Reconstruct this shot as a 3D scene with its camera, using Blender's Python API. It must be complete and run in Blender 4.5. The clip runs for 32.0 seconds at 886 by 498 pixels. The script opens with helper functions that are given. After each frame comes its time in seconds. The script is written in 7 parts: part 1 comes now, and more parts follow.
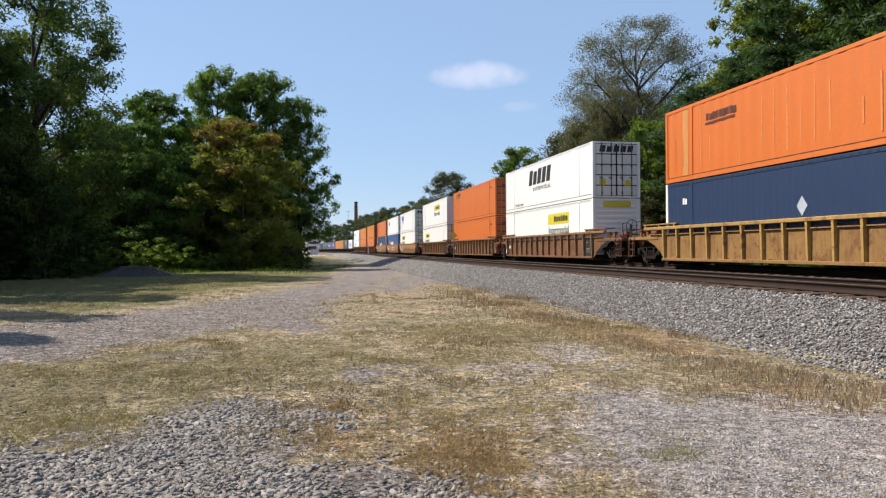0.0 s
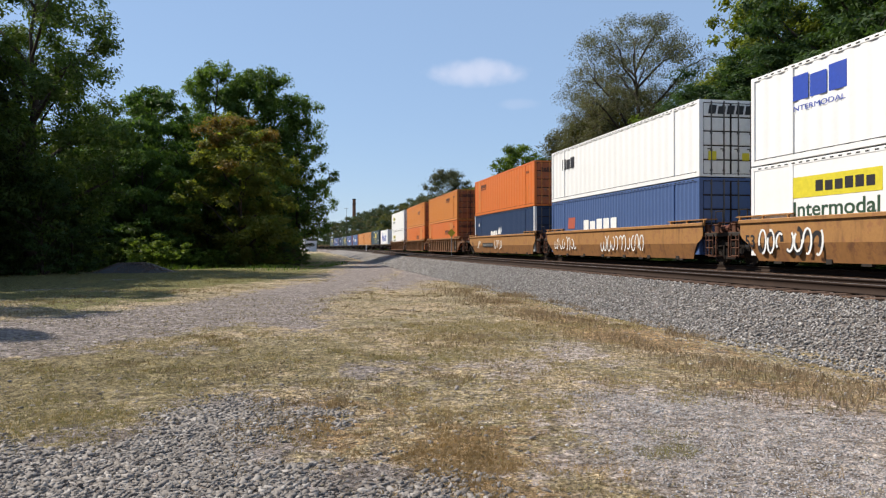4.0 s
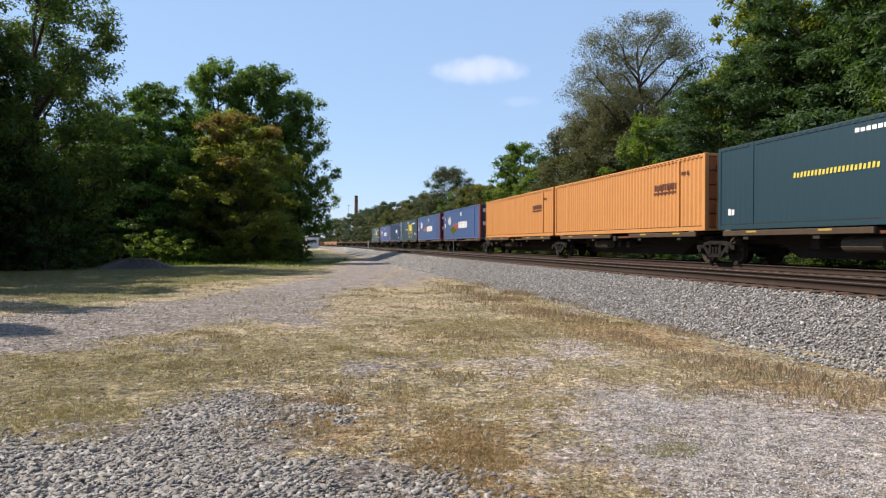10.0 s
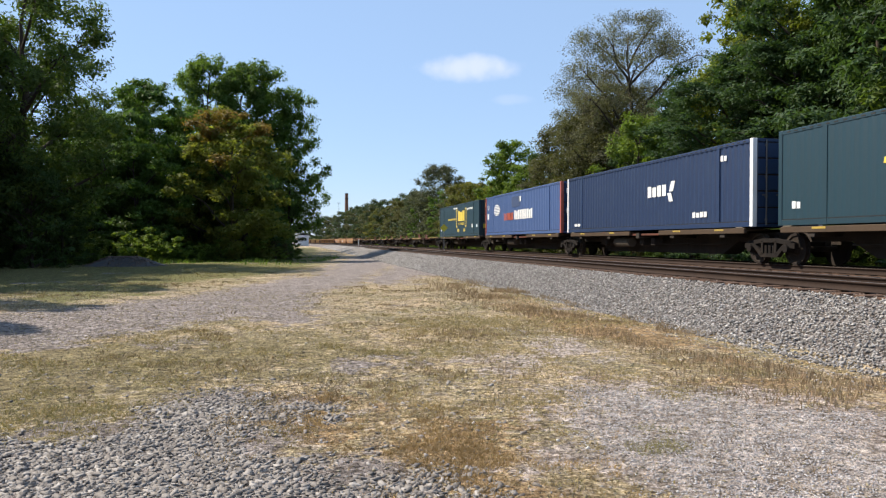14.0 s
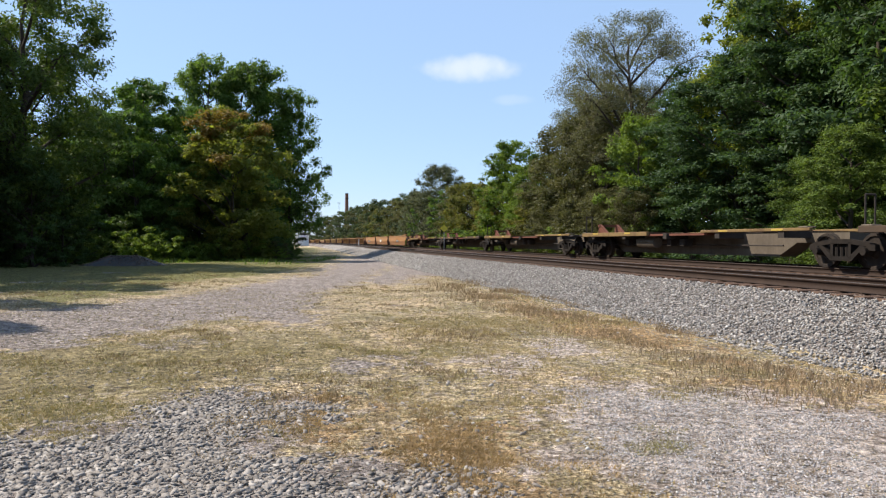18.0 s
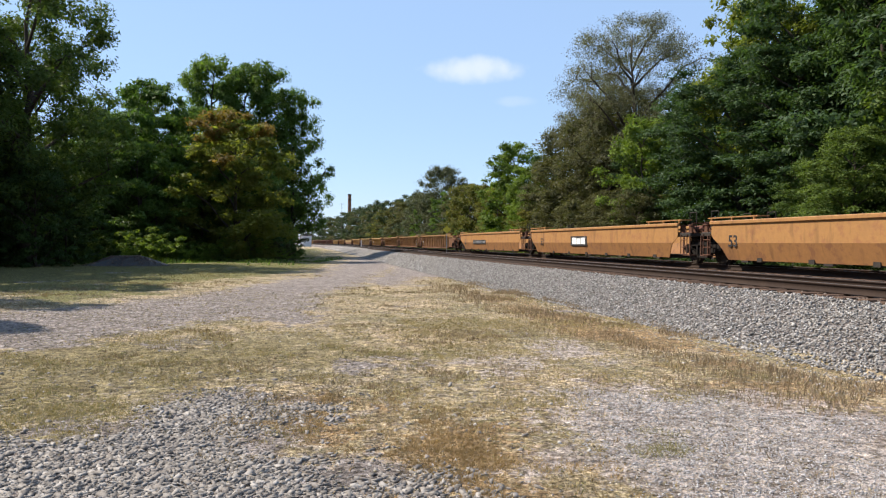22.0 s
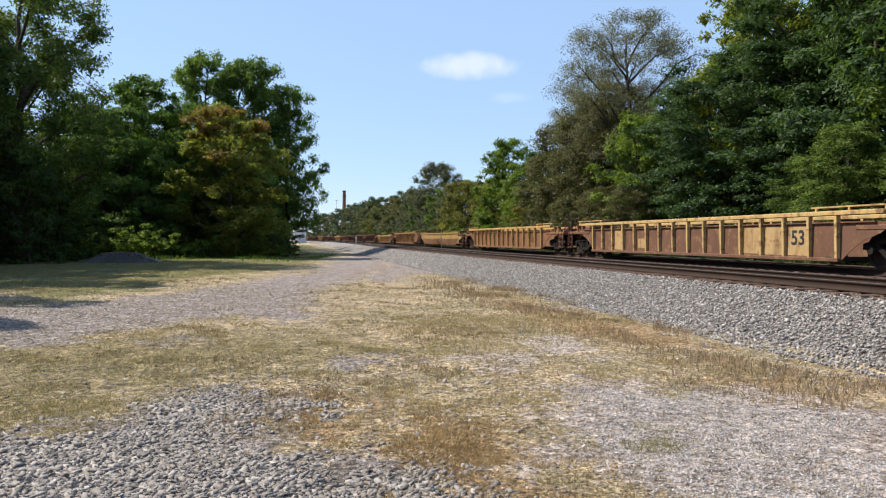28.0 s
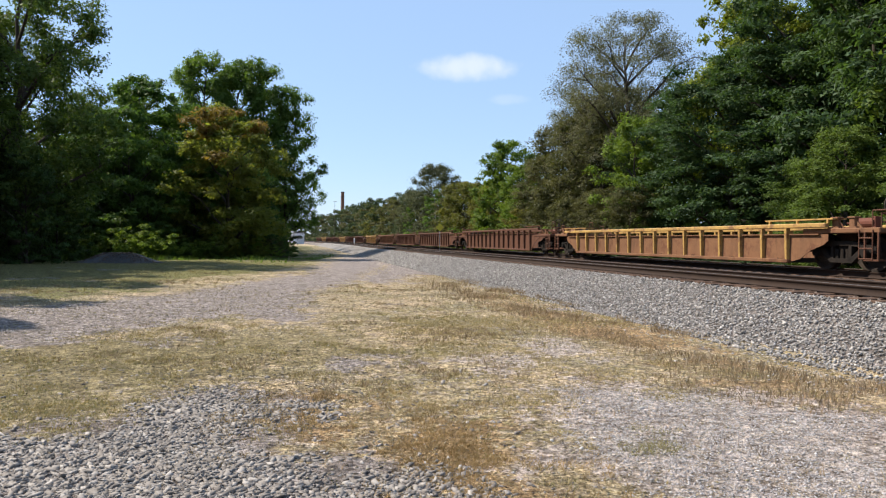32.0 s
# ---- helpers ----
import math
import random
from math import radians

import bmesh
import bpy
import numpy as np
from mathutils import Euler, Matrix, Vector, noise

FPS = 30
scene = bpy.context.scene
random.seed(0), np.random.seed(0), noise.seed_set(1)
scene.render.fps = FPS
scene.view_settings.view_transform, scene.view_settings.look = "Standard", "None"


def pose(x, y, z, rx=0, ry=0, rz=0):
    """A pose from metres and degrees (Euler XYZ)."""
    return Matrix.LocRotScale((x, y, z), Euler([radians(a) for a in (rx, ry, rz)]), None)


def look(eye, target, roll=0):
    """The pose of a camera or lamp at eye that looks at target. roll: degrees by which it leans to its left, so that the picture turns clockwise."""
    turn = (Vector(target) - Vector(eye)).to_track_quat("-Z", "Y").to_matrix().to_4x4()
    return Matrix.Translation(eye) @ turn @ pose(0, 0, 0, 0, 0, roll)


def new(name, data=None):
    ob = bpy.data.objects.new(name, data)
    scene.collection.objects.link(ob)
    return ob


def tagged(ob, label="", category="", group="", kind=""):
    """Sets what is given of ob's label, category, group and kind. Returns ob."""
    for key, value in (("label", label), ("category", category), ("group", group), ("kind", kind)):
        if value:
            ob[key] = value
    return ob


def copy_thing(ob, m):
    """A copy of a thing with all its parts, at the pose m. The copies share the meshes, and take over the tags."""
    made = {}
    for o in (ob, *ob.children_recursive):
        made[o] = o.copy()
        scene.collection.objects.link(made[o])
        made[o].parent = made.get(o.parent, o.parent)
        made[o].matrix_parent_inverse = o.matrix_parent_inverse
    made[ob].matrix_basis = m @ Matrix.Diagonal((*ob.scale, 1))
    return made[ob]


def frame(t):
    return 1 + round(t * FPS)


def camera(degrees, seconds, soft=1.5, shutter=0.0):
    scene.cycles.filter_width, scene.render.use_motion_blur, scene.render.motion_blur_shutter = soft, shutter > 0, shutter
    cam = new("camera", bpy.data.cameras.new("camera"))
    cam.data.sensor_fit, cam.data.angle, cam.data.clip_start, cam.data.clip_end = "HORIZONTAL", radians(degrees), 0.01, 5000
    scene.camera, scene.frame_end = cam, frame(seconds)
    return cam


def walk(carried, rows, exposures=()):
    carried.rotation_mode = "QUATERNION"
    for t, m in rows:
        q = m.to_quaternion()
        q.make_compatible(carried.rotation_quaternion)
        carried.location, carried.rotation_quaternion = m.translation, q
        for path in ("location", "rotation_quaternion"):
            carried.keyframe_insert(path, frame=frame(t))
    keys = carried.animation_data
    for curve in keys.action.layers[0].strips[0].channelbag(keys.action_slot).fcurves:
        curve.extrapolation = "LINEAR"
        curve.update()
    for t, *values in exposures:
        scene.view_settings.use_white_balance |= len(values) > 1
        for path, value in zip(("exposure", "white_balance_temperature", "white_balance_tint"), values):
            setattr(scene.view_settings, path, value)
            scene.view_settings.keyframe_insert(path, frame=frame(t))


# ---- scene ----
# ---------- camera ----------
EYE = Vector((0.0, 0.0, 1.6))
cam = camera(63.0, 32.0, soft=1.22)
# seconds, yaw, pitch, roll in degrees: a phone held in the hand, standing still
TURNS = [(0.0, -0.001, 0.028, -0.382), (0.5, -0.007, 0.105, -0.367), (1.0, -0.183, -0.164, -0.388), (1.5, -0.266, -0.387, -0.346), (2.0, -0.323, -0.301, -0.348), (2.5, -0.267, -0.196, -0.253), (3.0, -0.296, -0.266, -0.219), (3.5, -0.206, -0.164, -0.123), (5.5, 0.051, -0.263, -0.306), (6.0, 0.089, -0.275, -0.076), (6.5, 0.052, -0.180, -0.155), (7.0, -0.034, -0.234, -0.063), (7.5, 0.104, -0.300, -0.037), (8.0, -0.142, -0.320, 0.230), (8.5, 0.093, -0.446, -0.032), (9.0, 0.049, -0.330, 0.056), (9.5, 0.066, -0.466, 0.055), (10.0, -0.006, -0.389, 0.119), (10.5, -0.208, -0.479, -0.061), (11.0, -0.248, -0.524, 0.094), (11.5, -0.265, -0.606, 0.061), (12.0, -0.243, -0.594, 0.118), (12.5, -0.261, -0.520, -0.001), (13.0, -0.450, -0.533, -0.115), (13.5, -0.649, -0.616, 0.087), (14.0, -0.761, -0.561, 0.151), (14.5, -0.757, -0.528, 0.218), (16.5, -0.688, -0.482, 0.368), (17.0, -0.651, -0.619, 0.190), (17.5, -0.786, -0.505, 0.200), (18.0, -0.754, -0.548, 0.291), (18.5, -0.682, -0.464, 0.293), (19.0, -0.618, -0.480, 0.359), (19.5, -0.851, -0.349, 0.360), (20.0, -0.730, -0.417, 0.325), (20.5, -0.567, -0.516, 0.299), (21.0, -0.604, -0.604, 0.332), (21.5, -0.433, -0.649, 0.423), (22.0, -0.549, -0.448, 0.499), (22.5, -0.522, -0.491, 0.494), (23.0, -0.394, -0.316, 0.552), (23.5, -0.450, -0.282, 0.535), (24.0, -0.524, -0.132, 0.494), (24.5, -0.640, -0.050, 0.481), (25.0, -0.665, -0.081, 0.598), (25.5, -0.736, -0.126, 0.665), (27.5, -0.942, -0.328, 0.577), (28.0, -0.960, -0.731, 0.457), (28.5, -1.065, -0.807, 0.409), (29.0, -1.182, -0.653, 0.444), (29.5, -0.974, -0.577, 0.497), (30.0, -0.799, -0.504, 0.648), (30.5, -1.027, -0.632, 0.538), (31.0, -1.113, -0.697, 0.455), (31.5, -1.227, -0.588, 0.625), (32.0, -1.103, -0.612, 0.668)]


def aim(yaw, pitch, roll):
    a, b = radians(yaw), radians(pitch)
    way = Vector((-math.sin(a) * math.cos(b), math.cos(a) * math.cos(b), math.sin(b)))
    return look(EYE, EYE + way, roll)


walk(cam, [(t, aim(a, b, c)) for t, a, b, c in TURNS], exposures=[(0.0, 0.52), (1.0, 0.29), (2.0, 0.39), (3.0, 0.16), (3.5, 0.28), (5.5, 0.55), (6.0, 0.59), (7.0, 0.55), (8.0, 0.26), (8.5, 0.34), (9.0, 0.50), (10.0, 0.65), (11.0, 0.68), (12.0, 0.65), (13.0, 0.66), (14.0, 0.70), (17.0, 0.78), (32.0, 0.78)])

# ---------- sky and sun ----------
SUN_TO = Vector((-1.0, 0.36, 1.15)).normalized()
world = bpy.data.worlds.new("sky")
scene.world = world
world.use_nodes = True
wn, wl = world.node_tree.nodes, world.node_tree.links
wn.clear()
sky = wn.new("ShaderNodeTexSky")
sky.sky_type, sky.sun_disc = "NISHITA", False
sky.sun_elevation = math.asin(SUN_TO.z)
sky.sun_rotation = math.atan2(SUN_TO.x, SUN_TO.y)
sky.air_density, sky.dust_density, sky.ozone_density = 1.0, 0.1, 2.5
# one small wisp of cloud and its fainter neighbour, as part of the sky
co = wn.new("ShaderNodeTexCoord")


def wisp(direction, wide, high, weight):
    d = Vector(direction).normalized()
    right = d.cross(Vector((0, 0, 1))).normalized()
    up = right.cross(d)
    total = None
    for axis, size in ((right, wide), (up, high)):
        dot = wn.new("ShaderNodeVectorMath")
        dot.operation = "DOT_PRODUCT"
        wl.new(co.outputs["Generated"], dot.inputs[0])
        dot.inputs[1].default_value = axis / size
        sq = wn.new("ShaderNodeMath")
        sq.operation = "MULTIPLY"
        wl.new(dot.outputs["Value"], sq.inputs[0])
        wl.new(dot.outputs["Value"], sq.inputs[1])
        if total is None:
            total = sq
        else:
            add = wn.new("ShaderNodeMath")
            add.operation = "ADD"
            wl.new(total.outputs[0], add.inputs[0])
            wl.new(sq.outputs[0], add.inputs[1])
            total = add
    front = wn.new("ShaderNodeVectorMath")
    front.operation = "DOT_PRODUCT"
    wl.new(co.outputs["Generated"], front.inputs[0])
    front.inputs[1].default_value = d
    ahead = wn.new("ShaderNodeMath")
    ahead.operation = "GREATER_THAN"
    wl.new(front.outputs["Value"], ahead.inputs[0])
    ahead.inputs[1].default_value = 0.8
    fluff = wn.new("ShaderNodeTexNoise")
    fluff.inputs["Scale"].default_value = 38.0
    fluff.inputs["Detail"].default_value = 5.0
    wl.new(co.outputs["Generated"], fluff.inputs["Vector"])
    shift = wn.new("ShaderNodeMath")
    shift.operation = "MULTIPLY_ADD"
    wl.new(fluff.outputs["Fac"], shift.inputs[0])
    shift.inputs[1].default_value = 1.1
    wl.new(total.outputs[0], shift.inputs[2])
    ramp = wn.new("ShaderNodeMapRange")
    ramp.inputs["From Min"].default_value = 1.5
    ramp.inputs["From Max"].default_value = 0.45
    ramp.inputs["To Max"].default_value = weight
    ramp.interpolation_type = "SMOOTHSTEP"
    wl.new(shift.outputs[0], ramp.inputs["Value"])
    out = wn.new("ShaderNodeMath")
    out.operation = "MULTIPLY"
    wl.new(ramp.outputs[0], out.inputs[0])
    wl.new(ahead.outputs[0], out.inputs[1])
    return out


c1 = wisp((0.052, 1.0, 0.2405), 0.080, 0.022, 0.46)
c2 = wisp((0.109, 1.0, 0.197), 0.034, 0.009, 0.12)
both = wn.new("ShaderNodeMath")
both.operation = "ADD"
wl.new(c1.outputs[0], both.inputs[0])
wl.new(c2.outputs[0], both.inputs[1])
mixc = wn.new("ShaderNodeMix")
mixc.data_type = "RGBA"
wl.new(both.outputs[0], mixc.inputs["Factor"])
# haze evens out the blue from the zenith to the horizon
haze = wn.new("ShaderNodeMix")
haze.data_type = "RGBA"
haze.inputs["Factor"].default_value = 0.64
wl.new(sky.outputs[0], haze.inputs["A"])
haze.inputs["B"].default_value = (2.85, 4.1, 6.25, 1.0)
wl.new(haze.outputs["Result"], mixc.inputs["A"])
mixc.inputs["B"].default_value = (7.0, 6.9, 7.8, 1.0)
bg = wn.new("ShaderNodeBackground")
bg.inputs["Strength"].default_value = 0.10
wo = wn.new("ShaderNodeOutputWorld")
wl.new(mixc.outputs["Result"], bg.inputs["Color"])
wl.new(bg.outputs[0], wo.inputs["Surface"])

sun_data = bpy.data.lights.new("sun", "SUN")
sun_data.energy, sun_data.angle, sun_data.color = 5.0, radians(0.53), (1.0, 0.915, 0.79)
sun = new("sun", sun_data)
sun.matrix_world = look(SUN_TO * 100, (0, 0, 0))


# ---------- materials ----------
def ramp_between(nt, fac, stops):
    r = nt.nodes.new("ShaderNodeValToRGB")
    els = r.color_ramp.elements
    while len(els) < len(stops):
        els.new(0.5)
    for e, (p, c) in zip(els, stops):
        e.position, e.color = p, (*c, 1.0)
    nt.links.new(fac, r.inputs[0])
    return r.outputs[0]


def tex_noise(nt, coord, scale, detail=4.0, rough=0.6, stretch=None):
    n = nt.nodes.new("ShaderNodeTexNoise")
    n.inputs["Scale"].default_value, n.inputs["Detail"].default_value = scale, detail
    n.inputs["Roughness"].default_value = rough
    if stretch:
        m = nt.nodes.new("ShaderNodeMapping")
        m.inputs["Scale"].default_value = stretch
        nt.links.new(coord, m.inputs["Vector"])
        coord = m.outputs[0]
    nt.links.new(coord, n.inputs["Vector"])
    return n.outputs["Fac"]


def mix_rgb(nt, fac, a, b, mode="MIX"):
    m = nt.nodes.new("ShaderNodeMix")
    m.data_type, m.blend_type = "RGBA", mode
    for sock, val in ((m.inputs["Factor"], fac), (m.inputs["A"], a), (m.inputs["B"], b)):
        if isinstance(val, (int, float)):
            sock.default_value = val
        elif isinstance(val, tuple):
            sock.default_value = (*val, 1.0)
        else:
            nt.links.new(val, sock)
    return m.outputs["Result"]


def surface(name, base, rough=0.6, metal=0.0, grime=(0.12, 0.09, 0.06), amount=0.35, fine=9.0, coarse=0.8, bump=0.15, streaks=True, per_thing=0.12, rust=None, mottle=0.14):
    """Painted or weathered surface: coarse stains, fine grain, streaks that run down, a tone of its own for each object."""
    m = bpy.data.materials.new(name)
    m.use_nodes = True
    nt = m.node_tree
    b = nt.nodes["Principled BSDF"]
    info = nt.nodes.new("ShaderNodeObjectInfo")
    own = nt.nodes.new("ShaderNodeVectorMath")
    own.operation = "MULTIPLY"
    own.inputs[1].default_value = (31.0, 17.0, 23.0)
    nt.links.new(info.outputs["Random"], own.inputs[0])
    place = nt.nodes.new("ShaderNodeVectorMath")
    nt.links.new(nt.nodes.new("ShaderNodeTexCoord").outputs["Object"], place.inputs[0])
    nt.links.new(own.outputs[0], place.inputs[1])
    c = place.outputs[0]
    n1 = tex_noise(nt, c, coarse, 5.0, 0.65)
    n2 = tex_noise(nt, c, fine, 4.0)
    col = mix_rgb(nt, ramp_between(nt, n2, [(0.3, (0.0, 0.0, 0.0)), (0.75, (1.0, 1.0, 1.0))]), tuple(v * (1 - mottle) for v in base), tuple(min(v * (1 + 0.57 * mottle), 0.92) for v in base))
    mask = ramp_between(nt, n1, [(0.52, (0.0, 0.0, 0.0)), (0.72, (amount,) * 3)])
    col = mix_rgb(nt, mask, col, grime)
    if streaks:
        s = tex_noise(nt, c, 1.0, 3.0, 0.7, (2.5, 2.5, 0.25))
        col = mix_rgb(nt, ramp_between(nt, s, [(0.5, (0.0, 0.0, 0.0)), (0.75, (amount * 0.8,) * 3)]), col, grime)
    if rust:
        # flaked paint and rust blooms, and thin dark runs below them
        flake = tex_noise(nt, c, 2.6, 9.0, 0.72)
        col = mix_rgb(nt, ramp_between(nt, flake, [(0.53, (0.0,) * 3), (0.60, (0.85,) * 3)]), col, rust)
        runs = tex_noise(nt, c, 1.0, 4.0, 0.6, (3.2, 3.2, 0.7))
        col = mix_rgb(nt, ramp_between(nt, runs, [(0.54, (0.0,) * 3), (0.70, (0.5,) * 3)]), col, tuple(v * 0.4 for v in rust))
    col = mix_rgb(nt, ramp_between(nt, info.outputs["Random"], [(0.0, (0.0,) * 3), (1.0, (per_thing,) * 3)]), col, tuple(v * 0.55 for v in base))
    nt.links.new(col, b.inputs["Base Color"])
    b.inputs["Roughness"].default_value, b.inputs["Metallic"].default_value = rough, metal
    if rough >= 0.7:
        b.inputs["Specular IOR Level"].default_value = 0.2
    bp = nt.nodes.new("ShaderNodeBump")
    bp.inputs["Strength"].default_value, bp.inputs["Distance"].default_value = bump, 0.02
    nt.links.new(n2, bp.inputs["Height"])
    nt.links.new(bp.outputs[0], b.inputs["Normal"])
    return m


def stone_mat(name, tones, rough=0.9):
    """Loose stones: each one has its own tone."""
    m = bpy.data.materials.new(name)
    m.use_nodes = True
    nt = m.node_tree
    b = nt.nodes["Principled BSDF"]
    g = nt.nodes.new("ShaderNodeNewGeometry").outputs["Random Per Island"]
    c = nt.nodes.new("ShaderNodeTexCoord").outputs["Object"]
    n = tex_noise(nt, c, 30.0, 3.0)
    col = ramp_between(nt, g, [(k / (len(tones) - 1), t) for k, t in enumerate(tones)])
    col = mix_rgb(nt, ramp_between(nt, n, [(0.35, (0.0,) * 3), (0.7, (0.35,) * 3)]), col, (0.30, 0.27, 0.24))
    nt.links.new(col, b.inputs["Base Color"])
    b.inputs["Roughness"].default_value = rough
    return m


def leaf_mat(name, tones, glow=0.42, rough=0.62):
    """Leaves: light comes partly through; each leaf has its own tone."""
    m = bpy.data.materials.new(name)
    m.use_nodes = True
    nt = m.node_tree
    b = nt.nodes["Principled BSDF"]
    out = nt.nodes["Material Output"]
    g = nt.nodes.new("ShaderNodeNewGeometry").outputs["Random Per Island"]
    c = nt.nodes.new("ShaderNodeTexCoord").outputs["Object"]
    big = tex_noise(nt, c, 0.7, 4.0)
    info = nt.nodes.new("ShaderNodeObjectInfo").outputs["Random"]
    col = ramp_between(nt, g, [(k / (len(tones) - 1), t) for k, t in enumerate(tones)])
    col = mix_rgb(nt, ramp_between(nt, big, [(0.42, (0.0,) * 3), (0.62, (0.7,) * 3)]), col, tuple(v * 0.6 for v in tones[0]))
    col = mix_rgb(nt, ramp_between(nt, info, [(0.0, (0.0,) * 3), (1.0, (0.35,) * 3)]), col, tuple(v * 1.2 for v in tones[-1]))
    nt.links.new(col, b.inputs["Base Color"])
    b.inputs["Roughness"].default_value = rough
    b.inputs["Specular IOR Level"].default_value = 0.18
    tr = nt.nodes.new("ShaderNodeBsdfTranslucent")
    warm = mix_rgb(nt, 1.0, col, (1.3, 1.38, 0.55), "MULTIPLY")
    nt.links.new(warm, tr.inputs["Color"])
    mx = nt.nodes.new("ShaderNodeMixShader")
    mx.inputs[0].default_value = glow
    nt.links.new(b.outputs[0], mx.inputs[1])
    nt.links.new(tr.outputs[0], mx.inputs[2])
    nt.links.new(mx.outputs[0], out.inputs["Surface"])
    return m


ORANGE = surface("orange_paint", (0.60, 0.148, 0.022), 0.5, amount=0.16, grime=(0.30, 0.085, 0.025), mottle=0.06, bump=0.05)
ORANGE_MID = surface("weathered_orange_paint", (0.60, 0.215, 0.044), 0.55, amount=0.22, grime=(0.34, 0.12, 0.03), mottle=0.08)
ORANGE_PALE = surface("faded_orange_paint", (0.56, 0.240, 0.068), 0.55, amount=0.2, grime=(0.34, 0.13, 0.04), mottle=0.07)
DOOR_GREY = surface("grimy_white_door", (0.74, 0.73, 0.70), 0.6, amount=0.25, grime=(0.26, 0.22, 0.18), mottle=0.08)
# orange and teal darkened: the end faces' shade is put into the base
DOOR_SHADED_RUST = surface("shaded_orange_door", (0.42, 0.105, 0.034), 0.6, amount=0.5, grime=(0.15, 0.06, 0.03), rust=(0.24, 0.12, 0.07))
DOOR_TEAL = surface("shaded_teal_door", (0.012, 0.030, 0.034), 0.55, amount=0.3, grime=(0.03, 0.03, 0.03))
END_DARK = surface("dark_end_panel", (0.032, 0.025, 0.020), 0.7, amount=0.5, grime=(0.09, 0.06, 0.04))
WHITE = surface("white_paint", (0.79, 0.785, 0.77), 0.45, amount=0.06, grime=(0.45, 0.42, 0.37), per_thing=0.06, mottle=0.03, bump=0.03)
NAVY = surface("navy_paint", (0.014, 0.033, 0.088), 0.5, amount=0.2, grime=(0.03, 0.05, 0.09))
BLUE = surface("blue_paint", (0.060, 0.108, 0.250), 0.5, amount=0.2, grime=(0.045, 0.075, 0.17), mottle=0.07)
TEAL = surface("teal_paint", (0.0115, 0.039, 0.056), 0.5, amount=0.18, grime=(0.018, 0.038, 0.046), mottle=0.07)
YELLOW_CAR = surface("yellow_car_paint", (0.42, 0.25, 0.065), 0.65, amount=0.6, grime=(0.20, 0.10, 0.04), rust=(0.17, 0.075, 0.03))
TAN_CAR = surface("tan_car_paint", (0.34, 0.165, 0.048), 0.65, amount=0.35, grime=(0.24, 0.11, 0.04), rust=(0.26, 0.11, 0.04))
# skirt tan: shade of its inward slope put into the base, plus rust
TAN_LOW = surface("shaded_stained_tan_paint", (0.27, 0.122, 0.036), 0.65, amount=0.5, grime=(0.16, 0.07, 0.03), rust=(0.17, 0.07, 0.028))
PATCH_TAN = surface("tan_patch_paint", (0.36, 0.245, 0.115), 0.7, amount=0.6, grime=(0.17, 0.085, 0.04), rust=(0.18, 0.09, 0.045))
BROWN_CAR = surface("brown_car_paint", (0.185, 0.090, 0.045), 0.75, amount=0.85, grime=(0.105, 0.054, 0.031), rust=(0.12, 0.050, 0.027))
DULL_TAN_CAR = surface("dull_tan_car_paint", (0.29, 0.162, 0.058), 0.7, amount=0.85, grime=(0.17, 0.085, 0.036), rust=(0.155, 0.068, 0.030))
BROWN_TRIM = surface("dusty_brown_steel", (0.265, 0.145, 0.068), 0.75, amount=0.7, grime=(0.13, 0.065, 0.035), rust=(0.15, 0.065, 0.03))
OLIVE_CAR = surface("dull_olive_tan_paint", (0.29, 0.190, 0.066), 0.7, amount=0.7, grime=(0.21, 0.12, 0.045), rust=(0.20, 0.10, 0.04))
PLUM_CAR = surface("plum_brown_car_paint", (0.130, 0.066, 0.042), 0.75, amount=0.8, grime=(0.09, 0.045, 0.03), rust=(0.20, 0.11, 0.055))
CREAM_TRIM = surface("faded_cream_steel", (0.44, 0.30, 0.125), 0.7, amount=0.6, grime=(0.22, 0.13, 0.055), rust=(0.17, 0.085, 0.04))
DARK_BROWN_CAR = surface("dark_brown_car_paint", (0.110, 0.048, 0.028), 0.75, amount=0.6, grime=(0.06, 0.032, 0.022), rust=(0.09, 0.035, 0.02))
SPINE_DARK = surface("black_grimy_steel", (0.035, 0.029, 0.025), 0.8, amount=0.5, grime=(0.07, 0.05, 0.035))
SPINE_GREY = surface("grey_brown_steel", (0.115, 0.092, 0.068), 0.8, amount=0.6, grime=(0.05, 0.038, 0.028))
DECK_YELLOW = surface("dull_yellow_steel", (0.185, 0.120, 0.050), 0.8, amount=0.9, grime=(0.075, 0.042, 0.027))
DECK_BROWN = surface("brown_deck_steel", (0.075, 0.050, 0.032), 0.8, amount=0.6, grime=(0.05, 0.035, 0.025))
RUSTY_RED = surface("rusty_red_steel", (0.135, 0.050, 0.033), 0.8, amount=0.6, grime=(0.075, 0.035, 0.025))
TRUCK = surface("truck_steel", (0.013, 0.0098, 0.008), 0.9, amount=0.6, grime=(0.034, 0.024, 0.017), fine=20)
WHEEL = surface("wheel_steel", (0.030, 0.023, 0.019), 0.7, 0.2, amount=0.5, fine=20)
RAIL_SIDE = surface("rusty_rail", (0.030, 0.018, 0.013), 0.85, amount=0.5, grime=(0.05, 0.03, 0.02), fine=18)
RAIL_TOP = surface("worn_rail_head", (0.20, 0.17, 0.155), 0.35, 0.8, amount=0.2, fine=14)
TIE = surface("weathered_tie_wood", (0.115, 0.070, 0.048), 0.9, amount=0.6, grime=(0.06, 0.036, 0.026), fine=24, bump=0.6)
